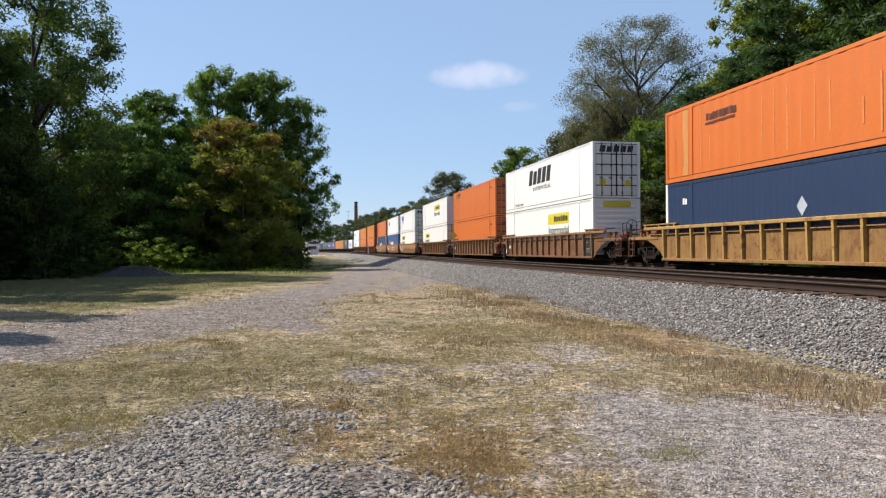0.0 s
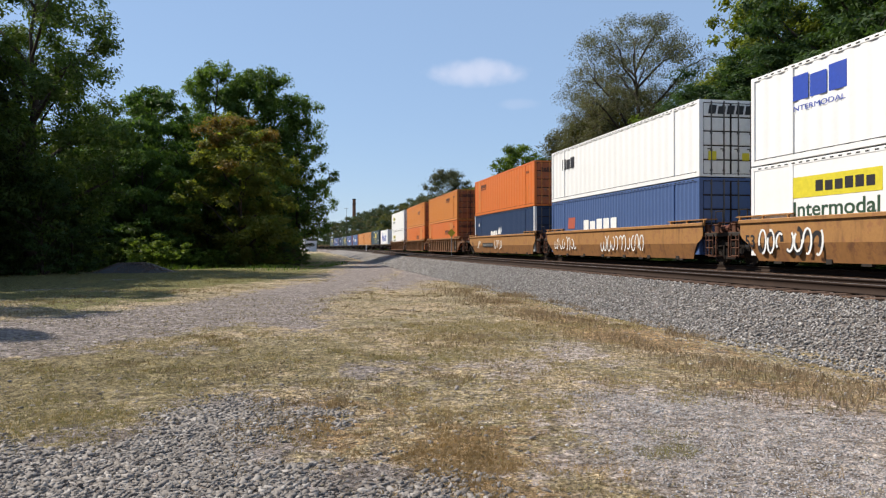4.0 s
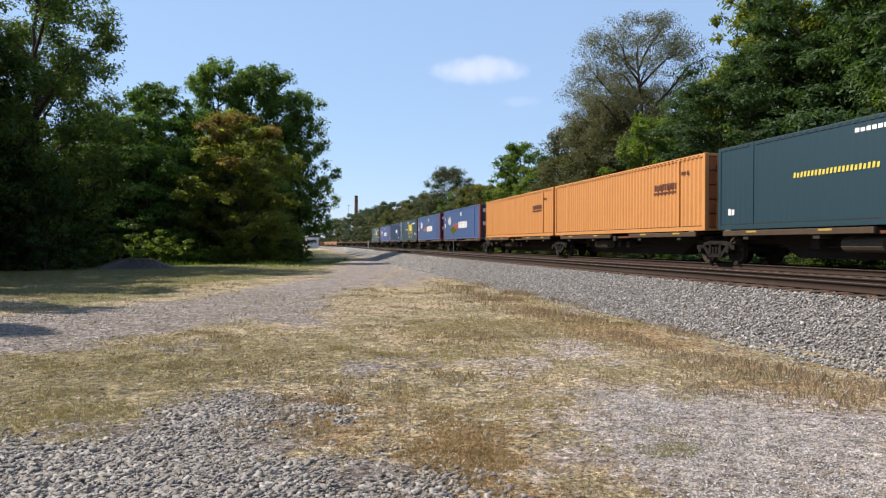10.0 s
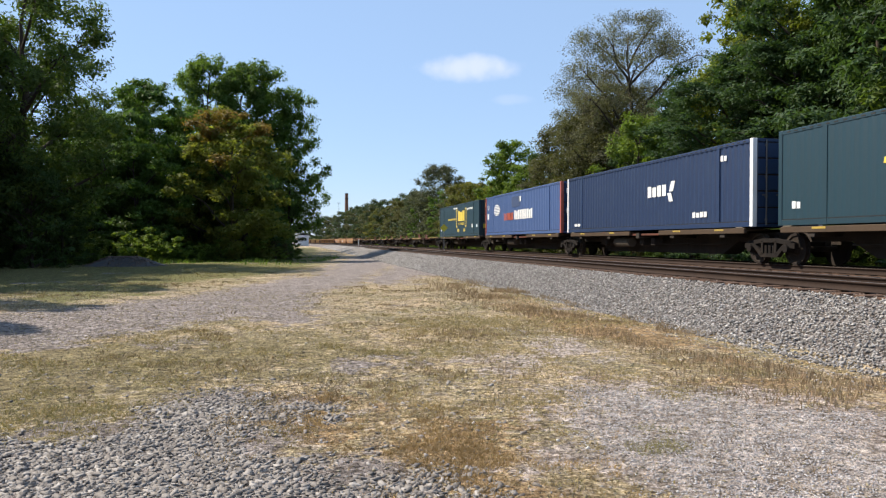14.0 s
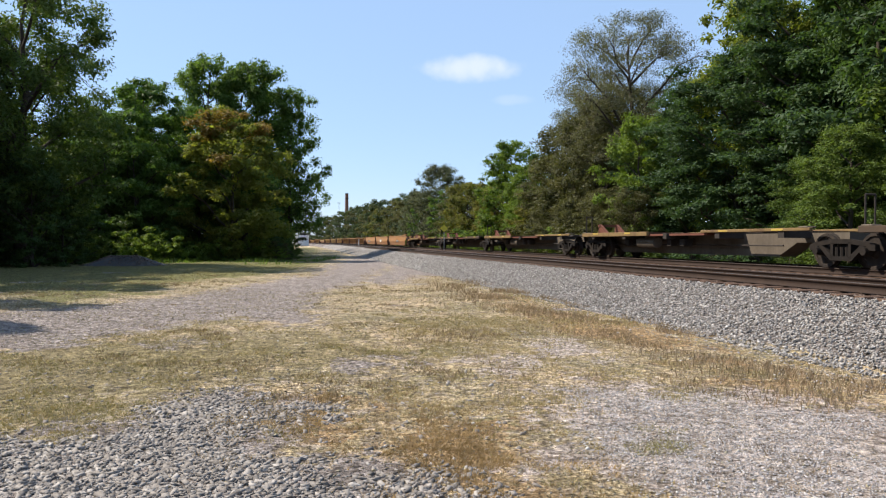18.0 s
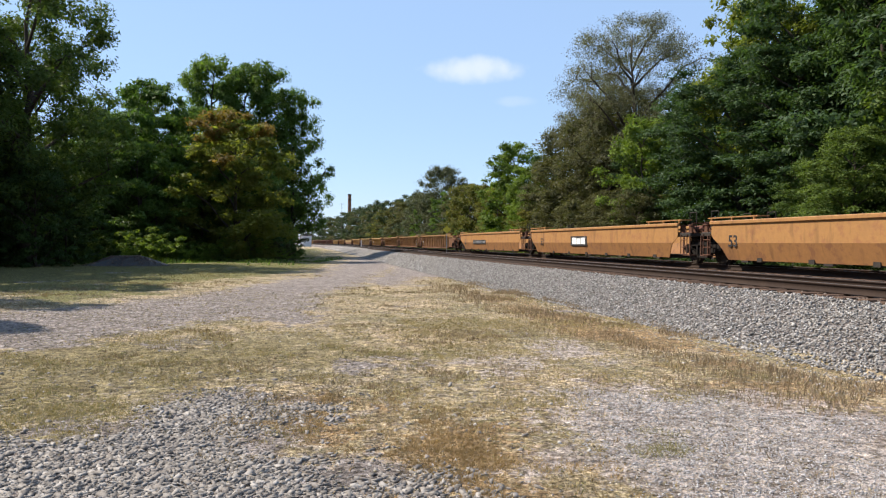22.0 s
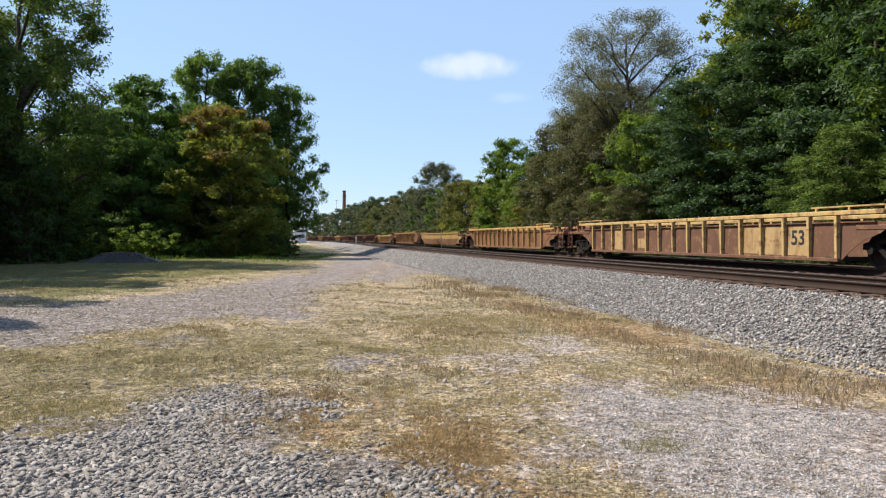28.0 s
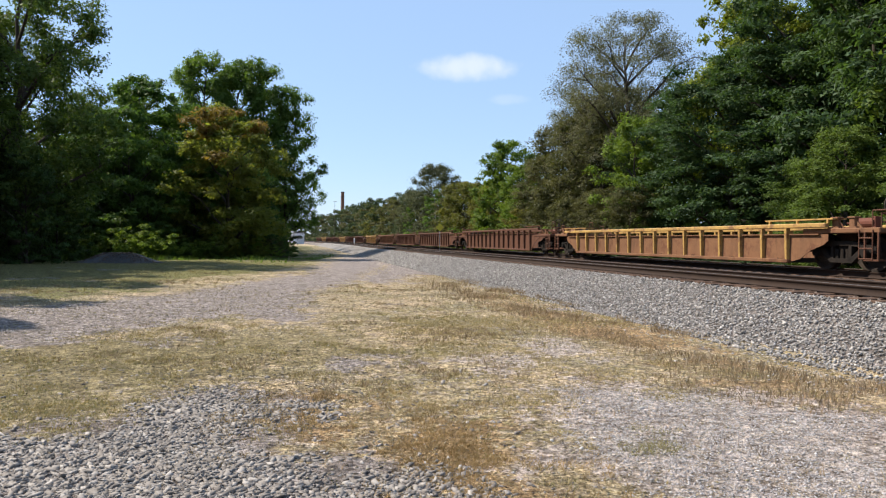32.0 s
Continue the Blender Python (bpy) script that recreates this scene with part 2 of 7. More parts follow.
BLACKP = surface("black_lettering", (0.022, 0.02, 0.022), 0.5, amount=0.2, streaks=False)
DARKRED = surface("dark_brown_lettering", (0.10, 0.028, 0.012), 0.55, amount=0.2, streaks=False)
WHITEP = surface("white_lettering", (0.78, 0.78, 0.76), 0.5, amount=0.12, streaks=False)
YELLOWP = surface("yellow_plate", (0.66, 0.56, 0.03), 0.5, amount=0.1, streaks=False)
REFLECT = surface("dirty_yellow_reflector", (0.42, 0.29, 0.05), 0.6, amount=0.6, streaks=False)
GOLDP = surface("gold_lettering", (0.72, 0.55, 0.08), 0.5, amount=0.1, streaks=False)
BLUEP = surface("blue_lettering", (0.02, 0.06, 0.38), 0.5, amount=0.08, streaks=False)
REDP = surface("red_lettering", (0.42, 0.10, 0.06), 0.5, amount=0.35, grime=(0.16, 0.12, 0.2), streaks=False)
GREENP = surface("dark_green_lettering", (0.03, 0.07, 0.04), 0.5, amount=0.1, streaks=False)
GALV = surface("galvanised_steel", (0.36, 0.36, 0.36), 0.5, 0.6, amount=0.3)
LINING = surface("dark_seam_rubber", (0.03, 0.03, 0.03), 0.8, streaks=False)
BRICK = surface("chimney_brick", (0.17, 0.085, 0.06), 0.9, amount=0.4, fine=3.0)
BARK = surface("bark", (0.060, 0.048, 0.038), 0.95, amount=0.5, fine=14, bump=0.9, streaks=False)
PALE_BARK = surface("pale_bark", (0.34, 0.32, 0.29), 0.9, amount=0.5, fine=10, bump=0.5, streaks=False)
BALLAST_STONE = stone_mat("ballast_stone", [(0.060, 0.056, 0.052), (0.20, 0.187, 0.176), (0.30, 0.277, 0.256), (0.105, 0.098, 0.092), (0.50, 0.47, 0.44), (0.17, 0.150, 0.138)])
GRAVEL_STONE = stone_mat("gravel_stone", [(0.060, 0.052, 0.046), (0.155, 0.135, 0.120), (0.22, 0.194, 0.172), (0.09, 0.076, 0.067), (0.32, 0.292, 0.268), (0.12, 0.102, 0.088)])
PALE_GRIT = stone_mat("pale_grit", [(0.16, 0.148, 0.146), (0.34, 0.318, 0.315), (0.45, 0.424, 0.418), (0.22, 0.204, 0.20), (0.58, 0.552, 0.54)])
BED_STONE = stone_mat("stained_bed_stone", [(0.042, 0.028, 0.021), (0.090, 0.058, 0.043), (0.13, 0.085, 0.062), (0.06, 0.040, 0.030)])
LITTER = stone_mat("turf_litter", [(0.035, 0.026, 0.015), (0.24, 0.185, 0.095), (0.33, 0.265, 0.145), (0.11, 0.085, 0.042), (0.29, 0.235, 0.11), (0.36, 0.31, 0.21), (0.16, 0.13, 0.06)])
PALE_STONE = stone_mat("pale_stone", [(0.42, 0.40, 0.37), (0.55, 0.52, 0.48), (0.34, 0.31, 0.28)])
DRY_GRASS = leaf_mat("dry_grass", [(0.370, 0.293, 0.151), (0.470, 0.386, 0.218), (0.302, 0.260, 0.125), (0.392, 0.286, 0.146)], 0.1, 0.8)
RUSSET_GRASS = leaf_mat("russet_weeds", [(0.27, 0.190, 0.118), (0.37, 0.285, 0.190), (0.22, 0.160, 0.095), (0.31, 0.205, 0.130)], 0.1, 0.8)
RUST_GRASS = leaf_mat("rust_brown_grass", [(0.325, 0.213, 0.101), (0.437, 0.308, 0.157), (0.246, 0.157, 0.073)], 0.1, 0.8)
GREEN_GRASS = leaf_mat("green_grass", [(0.190, 0.172, 0.062), (0.265, 0.232, 0.094), (0.32, 0.275, 0.13)], 0.12, 0.7)
LEAF_DARK = leaf_mat("dark_green_leaves", [(0.030, 0.058, 0.019), (0.047, 0.088, 0.026), (0.078, 0.128, 0.036)], 0.36)
LEAF_WOOD = leaf_mat("wood_edge_leaves", [(0.044, 0.078, 0.021), (0.074, 0.120, 0.030), (0.135, 0.180, 0.044)], 0.38)
LEAF_FAR = leaf_mat("far_wood_leaves", [(0.032, 0.052, 0.027), (0.050, 0.074, 0.038), (0.078, 0.098, 0.048)], 0.34)
LEAF_LIME = leaf_mat("lime_leaves", [(0.11, 0.145, 0.018), (0.17, 0.205, 0.028), (0.23, 0.25, 0.040)], 0.4)
LEAF_DEEP = leaf_mat("deep_green_leaves", [(0.032, 0.062, 0.028), (0.048, 0.088, 0.036), (0.074, 0.122, 0.046)], 0.36)
LEAF_DULL = leaf_mat("dull_grey_green_leaves", [(0.055, 0.068, 0.034), (0.085, 0.095, 0.050), (0.115, 0.118, 0.062)], 0.25)
LEAF_MID = leaf_mat("green_leaves", [(0.060, 0.105, 0.022), (0.090, 0.150, 0.035), (0.130, 0.190, 0.050)], 0.48)
LEAF_FERN = leaf_mat("feathery_green_leaves", [(0.052, 0.100, 0.026), (0.080, 0.145, 0.036), (0.120, 0.190, 0.048)], 0.45)
LEAF_BRIGHT = leaf_mat("fresh_green_leaves", [(0.075, 0.122, 0.018), (0.12, 0.18, 0.028), (0.18, 0.24, 0.042)], 0.38)
LEAF_YELLOW = leaf_mat("yellowing_leaves", [(0.085, 0.105, 0.022), (0.135, 0.138, 0.030), (0.18, 0.145, 0.036)], 0.36)
LEAF_AUTUMN = leaf_mat("turning_leaves", [(0.095, 0.138, 0.033), (0.140, 0.172, 0.041), (0.195, 0.190, 0.048)], 0.56)
LEAF_TURNED = leaf_mat("orange_brown_leaves", [(0.11, 0.105, 0.026), (0.19, 0.130, 0.034), (0.25, 0.145, 0.042)], 0.42)
LEAF_GREY = leaf_mat("greyish_brown_leaves", [(0.11, 0.115, 0.072), (0.145, 0.142, 0.092), (0.18, 0.168, 0.112)], 0.34)
LEAF_BROWN = leaf_mat("brownish_leaves", [(0.060, 0.067, 0.028), (0.088, 0.091, 0.038), (0.122, 0.112, 0.052)], 0.34)


# ---------- mesh helpers ----------
def mesh_np(name, verts, faces, material=None, smooth=False):
    """A mesh from arrays: verts (n, 3), faces (m, 3 or 4)."""
    me = bpy.data.meshes.new(name)
    verts, faces = np.asarray(verts, np.float32), np.asarray(faces, np.int32)
    k = faces.shape[1]
    me.vertices.add(len(verts))
    me.vertices.foreach_set("co", verts.ravel())
    me.loops.add(faces.size)
    me.loops.foreach_set("vertex_index", faces.ravel())
    me.polygons.add(len(faces))
    me.polygons.foreach_set("loop_start", np.arange(0, faces.size, k, dtype=np.int32))
    me.polygons.foreach_set("loop_total", np.full(len(faces), k, np.int32))
    if smooth:
        me.polygons.foreach_set("use_smooth", np.ones(len(faces), bool))
    me.update(calc_edges=True)
    me.validate()
    if material:
        me.materials.append(material)
    return me


def part(name, bm, material, parent, label=""):
    """Links a bmesh as one mesh object under a thing or under a part."""
    me = bpy.data.meshes.new(name)
    bm.normal_update()
    bm.to_mesh(me)
    bm.free()
    me.materials.append(material)
    return put(name, me, parent, label=label)


def put(name, me, parent, at=(0, 0, 0), label="", turn=None):
    ob = new(name, me)
    ob.parent = parent
    ob.location = at
    if turn:
        ob.rotation_euler = turn
    if label:
        tagged(ob, label)
    return ob


def box(bm, x0, x1, y0, y1, z0, z1, bevel=0.0):
    vs = [bm.verts.new((x, y, z)) for z in (z0, z1) for y in (y0, y1) for x in (x0, x1)]
    fs = [bm.faces.new([vs[i] for i in q]) for q in ((0, 2, 3, 1), (4, 5, 7, 6), (0, 1, 5, 4), (2, 6, 7, 3), (0, 4, 6, 2), (1, 3, 7, 5))]
    if bevel:
        es = list({e for f in fs for e in f.edges})
        bmesh.ops.bevel(bm, geom=es, offset=bevel, segments=1, affect="EDGES")
    return vs


def slab(bm, outline, x0, x1):
    """A plate of the outline (y, z) from x0 to x1."""
    a = [bm.verts.new((x0, y, z)) for y, z in outline]
    b = [bm.verts.new((x1, y, z)) for y, z in outline]
    n = len(a)
    f1, f2 = bm.faces.new(a), bm.faces.new(b[::-1])
    for i in range(n):
        bm.faces.new((a[i], b[i], b[(i + 1) % n], a[(i + 1) % n]))
    bmesh.ops.recalc_face_normals(bm, faces=bm.faces[:])


def tube(bm, p, q, r, r2=None, n=8):
    p, q = Vector(p), Vector(q)
    d = (q - p).normalized()
    u = d.orthogonal().normalized()
    v = d.cross(u)
    r2 = r if r2 is None else r2
    rings = []
    for c, rr in ((p, r), (q, r2)):
        rings.append([bm.verts.new(c + (u * math.cos(2 * math.pi * k / n) + v * math.sin(2 * math.pi * k / n)) * rr) for k in range(n)])
    for k in range(n):
        bm.faces.new((rings[0][k], rings[0][(k + 1) % n], rings[1][(k + 1) % n], rings[1][k]))
    bm.faces.new(rings[0][::-1])
    bm.faces.new(rings[1])


def empty(name, label, category, group="", kind=""):
    return tagged(new(name), label, category, group, kind)


# ---------- the line of the railway ----------
ARC_K = ([-800, -60, -20, 40, 90, 140, 200, 300, 1300], [0.0, 0.0, 0.667, -0.156, -0.216, 0.388, 0.31, 0.374, 0.374])
ARC_S = np.arange(-800.0, 1300.0, 1.0)
_k = np.interp(ARC_S, *ARC_K) / 1000
_i0 = int(np.searchsorted(ARC_S, 20.0))
ARC_H = np.concatenate([[0.0], np.cumsum((_k[1:] + _k[:-1]) / 2)])
ARC_H = ARC_H - ARC_H[_i0] + radians(10.951)
ARC_X = np.concatenate([[0.0], np.cumsum(-(np.sin(ARC_H[1:]) + np.sin(ARC_H[:-1])) / 2)])
ARC_Y = np.concatenate([[0.0], np.cumsum((np.cos(ARC_H[1:]) + np.cos(ARC_H[:-1])) / 2)])
_h0 = ARC_H[_i0]
ARC_X += 14.586 * math.cos(_h0) - 20 * math.sin(_h0) - ARC_X[_i0]
ARC_Y += 14.586 * math.sin(_h0) + 20 * math.cos(_h0) - ARC_Y[_i0]
RAIL = 0.92            # rail top over the yard
TRAIN_P, NEAR_P = 15.886, 10.52


def along(s, p):
    """World x, y and heading at s metres along the line, p metres off the place where the camera stands."""
    s = np.asarray(s, float)
    h = np.interp(s, ARC_S, ARC_H)
    return np.interp(s, ARC_S, ARC_X) + (p - 14.586) * np.cos(h), np.interp(s, ARC_S, ARC_Y) + (p - 14.586) * np.sin(h), h


def ground_p(p):
    """Height of the ground across the line."""
    return np.interp(p, [-60, -30, 6.6, 7.0, 9.05, 9.3, 17.6, 18.2, 20.0, 26.0, 40.0, 90.0], [0.6, 0.0, 0.0, 0.03, 0.66, 0.70, 0.70, 0.66, 0.15, 0.2, 1.5, 6.0])


# ---------- ground ----------
ZONES = {
    "fore": [(-3.9, 5.5), (-3.1, 5.9), (-2.8, 6.5), (-2.6, 7.5), (-2.3, 7.9), (-1.7, 7.4), (-1.3, 6.0), (-0.9, 5.4), (-0.3, 4.9), (0.0, 4.4), (0.0, 2.0), (-3.9, 2.0)],
    "light": [(0.6, 5.1), (1.1, 5.9), (1.2, 6.5), (1.4, 7.9), (2.1, 8.5), (2.6, 7.6), (3.6, 7.9), (4.0, 7.1), (4.4, 6.8), (3.6, 3.4), (1.8, 4.4), (1.1, 5.0)],
    "strip": [(1.6, 11.3), (2.2, 12.1), (2.5, 11.3), (2.1, 10.0), (1.7, 10.2)],
    "strip_b": [(0.5, 9.8), (1.1, 10.3), (1.4, 9.6), (0.9, 9.1)],
    "road": [(-7.2, 9.5), (-11.4, 15.2), (-9.5, 15.9), (-8.0, 18.1), (-7.1, 21.7), (-6.7, 26.7), (-5.5, 33.5), (-6.7, 50.1), (-9.3, 99.6), (-7.9, 125.6), (-2.8, 50.9), (-2.9, 29.0), (-3.7, 22.5), (-2.5, 14.0), (-4.2, 15.5), (-5.3, 13.0), (-5.8, 11.2)],
    "verge": [(-2.9, 29.0), (-2.8, 50.9), (-9.0, 126.0), (-0.7, 93.6), (1.7, 43.1), (2.1, 27.2), (0.8, 34.3), (-0.8, 34.1), (-1.7, 27.2)],
    "russet": [(-0.3, 5.8), (0.0, 6.6), (0.7, 6.4), (0.9, 5.7), (0.6, 5.1), (0.8, 4.6), (1.0, 3.5), (0.1, 3.5), (0.0, 4.9)],
    "russet_b": [(-1.6, 7.3), (-1.0, 7.4), (-0.6, 6.2), (-0.7, 5.4), (-1.1, 5.7), (-1.5, 6.6)],
    "green": [(-18.5, 27.4), (-60.0, 30.0), (-68.7, 101.7), (-30.2, 184.2), (-8.2, 49.9), (-8.3, 33.2), (-10.3, 28.2), (-8.9, 22.1), (-9.8, 18.9)],
    "olive": [(-10.0, 9.0), (-7.0, 5.5), (-3.4, 6.4), (-2.4, 8.6), (-0.6, 9.4), (-1.6, 12.6), (-5.0, 12.0)],
    "tuft": [(1.6, 6.0), (1.9, 6.3), (2.1, 6.1), (1.9, 5.6), (1.6, 5.5)],
}


def inside(name, x, y):
    """Signed distance to the edge of a zone, in metres; over 0 inside."""
    poly = np.array(ZONES[name])
    d, sign = np.full(x.shape, 1e9), np.zeros(x.shape, bool)
    for (ax, ay), (bx, by) in zip(poly, np.roll(poly, -1, 0)):
        ex, ey = bx - ax, by - ay
        t = np.clip(((x - ax) * ex + (y - ay) * ey) / (ex * ex + ey * ey), 0, 1)
        d = np.minimum(d, np.hypot(x - ax - t * ex, y - ay - t * ey))
        cross = ((ay > y) != (by > y)) & (x < (bx - ax) * (y - ay) / (by - ay + 1e-12) + ax)
        sign ^= cross
    return np.where(sign, d, -d)


def zone(names, x, y, soft_near=0.65, soft_far=0.035):
    """How much a place belongs to the zones: 0.5 on the edge, which is softer farther out."""
    w = soft_near + soft_far * np.hypot(x, y)
    return np.max([np.clip(0.5 + inside(n, x, y) / (2 * w), 0, 1) for n in names], axis=0)


def rough_noise(x, y, scale, seed=0):
    """Smooth random field between about -1 and 1."""
    out = np.zeros_like(x)
    rng = np.random.RandomState(seed)
    for k in range(7):
        a, ph = rng.uniform(0, 6.283), rng.uniform(0, 6.283)
        f = scale * rng.uniform(0.6, 2.2)
        out += np.sin((x * np.cos(a) + y * np.sin(a)) * f + ph)
    return out / 3.5


def ground_z(x, y, p):
    flat = np.clip((6.8 - p) / 1.0, 0, 1) * np.clip((p + 30) / 10, 0, 1)
    return ground_p(p) + flat * (0.018 * rough_noise(x, y, 1.1, 3) + 0.035 * rough_noise(x, y, 0.25, 4))


def yard_z(x, y):
    return 0.018 * rough_noise(x, y, 1.1, 3) + 0.035 * rough_noise(x, y, 0.25, 4)


def graded(fine0, fine1, step, lo, hi, grow=1.16):
    mid = list(np.arange(fine0, fine1 + step / 2, step))
    up, d = [mid[-1]], step
    while up[-1] < hi:
        d *= grow
        up.append(min(up[-1] + d, hi))
    down, d = [mid[0]], step
    while down[-1] > lo:
        d *= grow
        down.append(max(down[-1] - d, lo))
    return np.array(down[:0:-1] + mid + up[1:])


gs, gp = graded(1.0, 26.0, 0.14, -780.0, 1280.0, 1.06), graded(-9.0, 10.5, 0.13, -1300.0, 1600.0, 1.09)
GS, GP = np.meshgrid(gs, gp, indexing="ij")
gx, gy, _ = along(GS, GP)
gz = ground_z(gx, gy, GP)
n0, n1 = GS.shape
idx = np.arange(n0 * n1).reshape(n0, n1)
quads = np.stack([idx[:-1, :-1], idx[:-1, 1:], idx[1:, 1:], idx[1:, :-1]], -1).reshape(-1, 4)[:, ::-1]
ground_me = mesh_np("ground", np.stack([gx, gy, gz], -1).reshape(-1, 3), quads, smooth=True)
fx, fy, fp = gx.ravel(), gy.ravel(), GP.ravel()
toe = 6.95 + 0.22 * rough_noise(fx, fy, 0.7, 9)
LAYERS = {
    "gravel": np.maximum(zone(["fore", "road", "verge"], fx, fy), 0.42 * (rough_noise(fx, fy, 0.9, 5) > 0.75)),
    "pale": zone(["light", "strip", "strip_b"], fx, fy),
    "russet": np.maximum(zone(["russet", "russet_b"], fx, fy) * 0.85, 0.72 * np.clip(1.2 - np.abs(fp - 5.7) / 1.6, 0, 1) * np.clip((30 - fy) / 12, 0, 1) * np.clip(0.75 + 0.5 * rough_noise(fx, fy, 0.8, 13), 0.3, 1)),
    "olive": zone(["olive"], fx, fy, 1.5) * 0.82,
    "green": np.maximum(zone(["green", "tuft"], fx, fy), np.clip((fp - 19.5) / 1.5, 0, 1)),
    "bed": np.clip((fp - 9.1) / 0.3, 0, 1) * np.clip((17.6 - fp) / 0.3, 0, 1),
    "ballast": np.clip(0.5 + (fp - toe) / 0.5, 0, 1) * np.clip(0.5 + (19.0 - fp) / 0.8, 0, 1),
}
for key, val in LAYERS.items():
    ground_me.attributes.new(key, "FLOAT", "POINT").data.foreach_set("value", val.astype(np.float32))


def ground_mat():
    m = bpy.data.materials.new("yard_ground")
    m.use_nodes = True
    nt = m.node_tree
    b = nt.nodes["Principled BSDF"]
    c = nt.nodes.new("ShaderNodeTexCoord").outputs["Object"]

    def attr(name, edge):
        a = nt.nodes.new("ShaderNodeAttribute")
        a.attribute_name = name
        mm = nt.nodes.new("ShaderNodeMath")
        mm.operation = "ADD"
        ragged = nt.nodes.new("ShaderNodeMath")
        ragged.operation = "MULTIPLY_ADD"
        ragged.inputs[1].default_value, ragged.inputs[2].default_value = 2.3, -0.65
        nt.links.new(edge, ragged.inputs[0])
        nt.links.new(a.outputs["Fac"], mm.inputs[0])
        nt.links.new(ragged.outputs[0], mm.inputs[1])
        return ramp_between(nt, mm.outputs[0], [(0.86, (0.0,) * 3), (1.14, (1.0,) * 3)])

    edge = tex_noise(nt, c, 1.3, 10.0, 0.78)
    edge_b = tex_noise(nt, c, 0.8, 8.0, 0.75, (1.0, 1.0, 1.0))
    fine = tex_noise(nt, c, 34.0, 6.0, 0.78)
    speck = tex_noise(nt, c, 75.0, 3.0, 0.7)
    mid = tex_noise(nt, c, 5.0, 8.0, 0.75)
    big = tex_noise(nt, c, 0.45, 6.0, 0.7)
    # short dry turf with earth and small stones showing through
    turf = ramp_between(nt, fine, [(0.36, (0.110, 0.082, 0.042)), (0.47, (0.310, 0.242, 0.132)), (0.56, (0.460, 0.372, 0.228)), (0.68, (0.61, 0.53, 0.385))])
    olive = ramp_between(nt, fine, [(0.36, (0.084, 0.072, 0.034)), (0.5, (0.228, 0.196, 0.096)), (0.66, (0.39, 0.345, 0.205))])
    turf = mix_rgb(nt, ramp_between(nt, big, [(0.42, (0.0,) * 3), (0.58, (1.0,) * 3)]), turf, olive)
    grit = ramp_between(nt, fine, [(0.35, (0.10, 0.085, 0.072)), (0.5, (0.30, 0.26, 0.225)), (0.66, (0.56, 0.51, 0.465))])
    turf = mix_rgb(nt, ramp_between(nt, mid, [(0.47, (0.0,) * 3), (0.61, (0.65,) * 3)]), turf, grit)
    rus = ramp_between(nt, fine, [(0.35, (0.085, 0.055, 0.027)), (0.50, (0.265, 0.182, 0.090)), (0.66, (0.46, 0.350, 0.205))])
    col = mix_rgb(nt, attr("russet", edge), turf, rus)
    grn = ramp_between(nt, fine, [(0.34, (0.050, 0.056, 0.018)), (0.5, (0.125, 0.125, 0.042)), (0.68, (0.24, 0.21, 0.10))])
    col = mix_rgb(nt, attr("green", edge_b), col, grn)
    col = mix_rgb(nt, attr("olive", edge), col, mix_rgb(nt, 0.35, olive, (0.13, 0.100, 0.052)))
    # gravel: stones told apart by cells
    vor = nt.nodes.new("ShaderNodeTexVoronoi")
    vor.inputs["Scale"].default_value = 24.0
    nt.links.new(c, vor.inputs["Vector"])
    sep = nt.nodes.new("ShaderNodeSeparateColor")
    nt.links.new(vor.outputs["Color"], sep.inputs[0])
    cells = ramp_between(nt, sep.outputs[0], [(0.0, (0.10, 0.09, 0.082)), (0.35, (0.185, 0.165, 0.15)), (0.7, (0.25, 0.225, 0.205)), (1.0, (0.37, 0.34, 0.32))])
    cells = mix_rgb(nt, ramp_between(nt, mid, [(0.42, (0.0,) * 3), (0.62, (0.6,) * 3)]), cells, (0.215, 0.190, 0.172))
    col = mix_rgb(nt, attr("gravel", edge), col, cells)
    pale = mix_rgb(nt, ramp_between(nt, mid, [(0.42, (0.0,) * 3), (0.62, (0.65,) * 3)]), grit, (0.48, 0.445, 0.435))
    pale_mask = nt.nodes.new("ShaderNodeMath")
    pale_mask.operation = "MULTIPLY"
    pale_mask.inputs[1].default_value = 0.8
    nt.links.new(attr("pale", edge), pale_mask.inputs[0])
    col = mix_rgb(nt, pale_mask.outputs[0], col, pale)
    a = nt.nodes.new("ShaderNodeAttribute")
    a.attribute_name = "ballast"
    dark = mix_rgb(nt, 0.45, cells, (0.085, 0.078, 0.072))
    col = mix_rgb(nt, ramp_between(nt, a.outputs["Fac"], [(0.35, (0.0,) * 3), (0.65, (1.0,) * 3)]), col, dark)
    bed = nt.nodes.new("ShaderNodeAttribute")
    bed.attribute_name = "bed"
    col = mix_rgb(nt, ramp_between(nt, bed.outputs["Fac"], [(0.3, (0.0,) * 3), (0.7, (0.9,) * 3)]), col, (0.060, 0.045, 0.035))
    # patches a hand or two across, lighter and darker
    blot = tex_noise(nt, c, 7.0, 7.0, 0.7)
    col = mix_rgb(nt, 1.0, col, ramp_between(nt, blot, [(0.37, (0.54, 0.52, 0.50)), (0.5, (1.0, 1.0, 1.0)), (0.63, (1.42, 1.40, 1.37))]), "MULTIPLY")
    wide = tex_noise(nt, c, 1.7, 6.0, 0.7)
    col = mix_rgb(nt, 1.0, col, ramp_between(nt, wide, [(0.36, (0.66, 0.63, 0.58)), (0.5, (1.0, 1.0, 1.0)), (0.64, (1.15, 1.15, 1.15))]), "MULTIPLY")
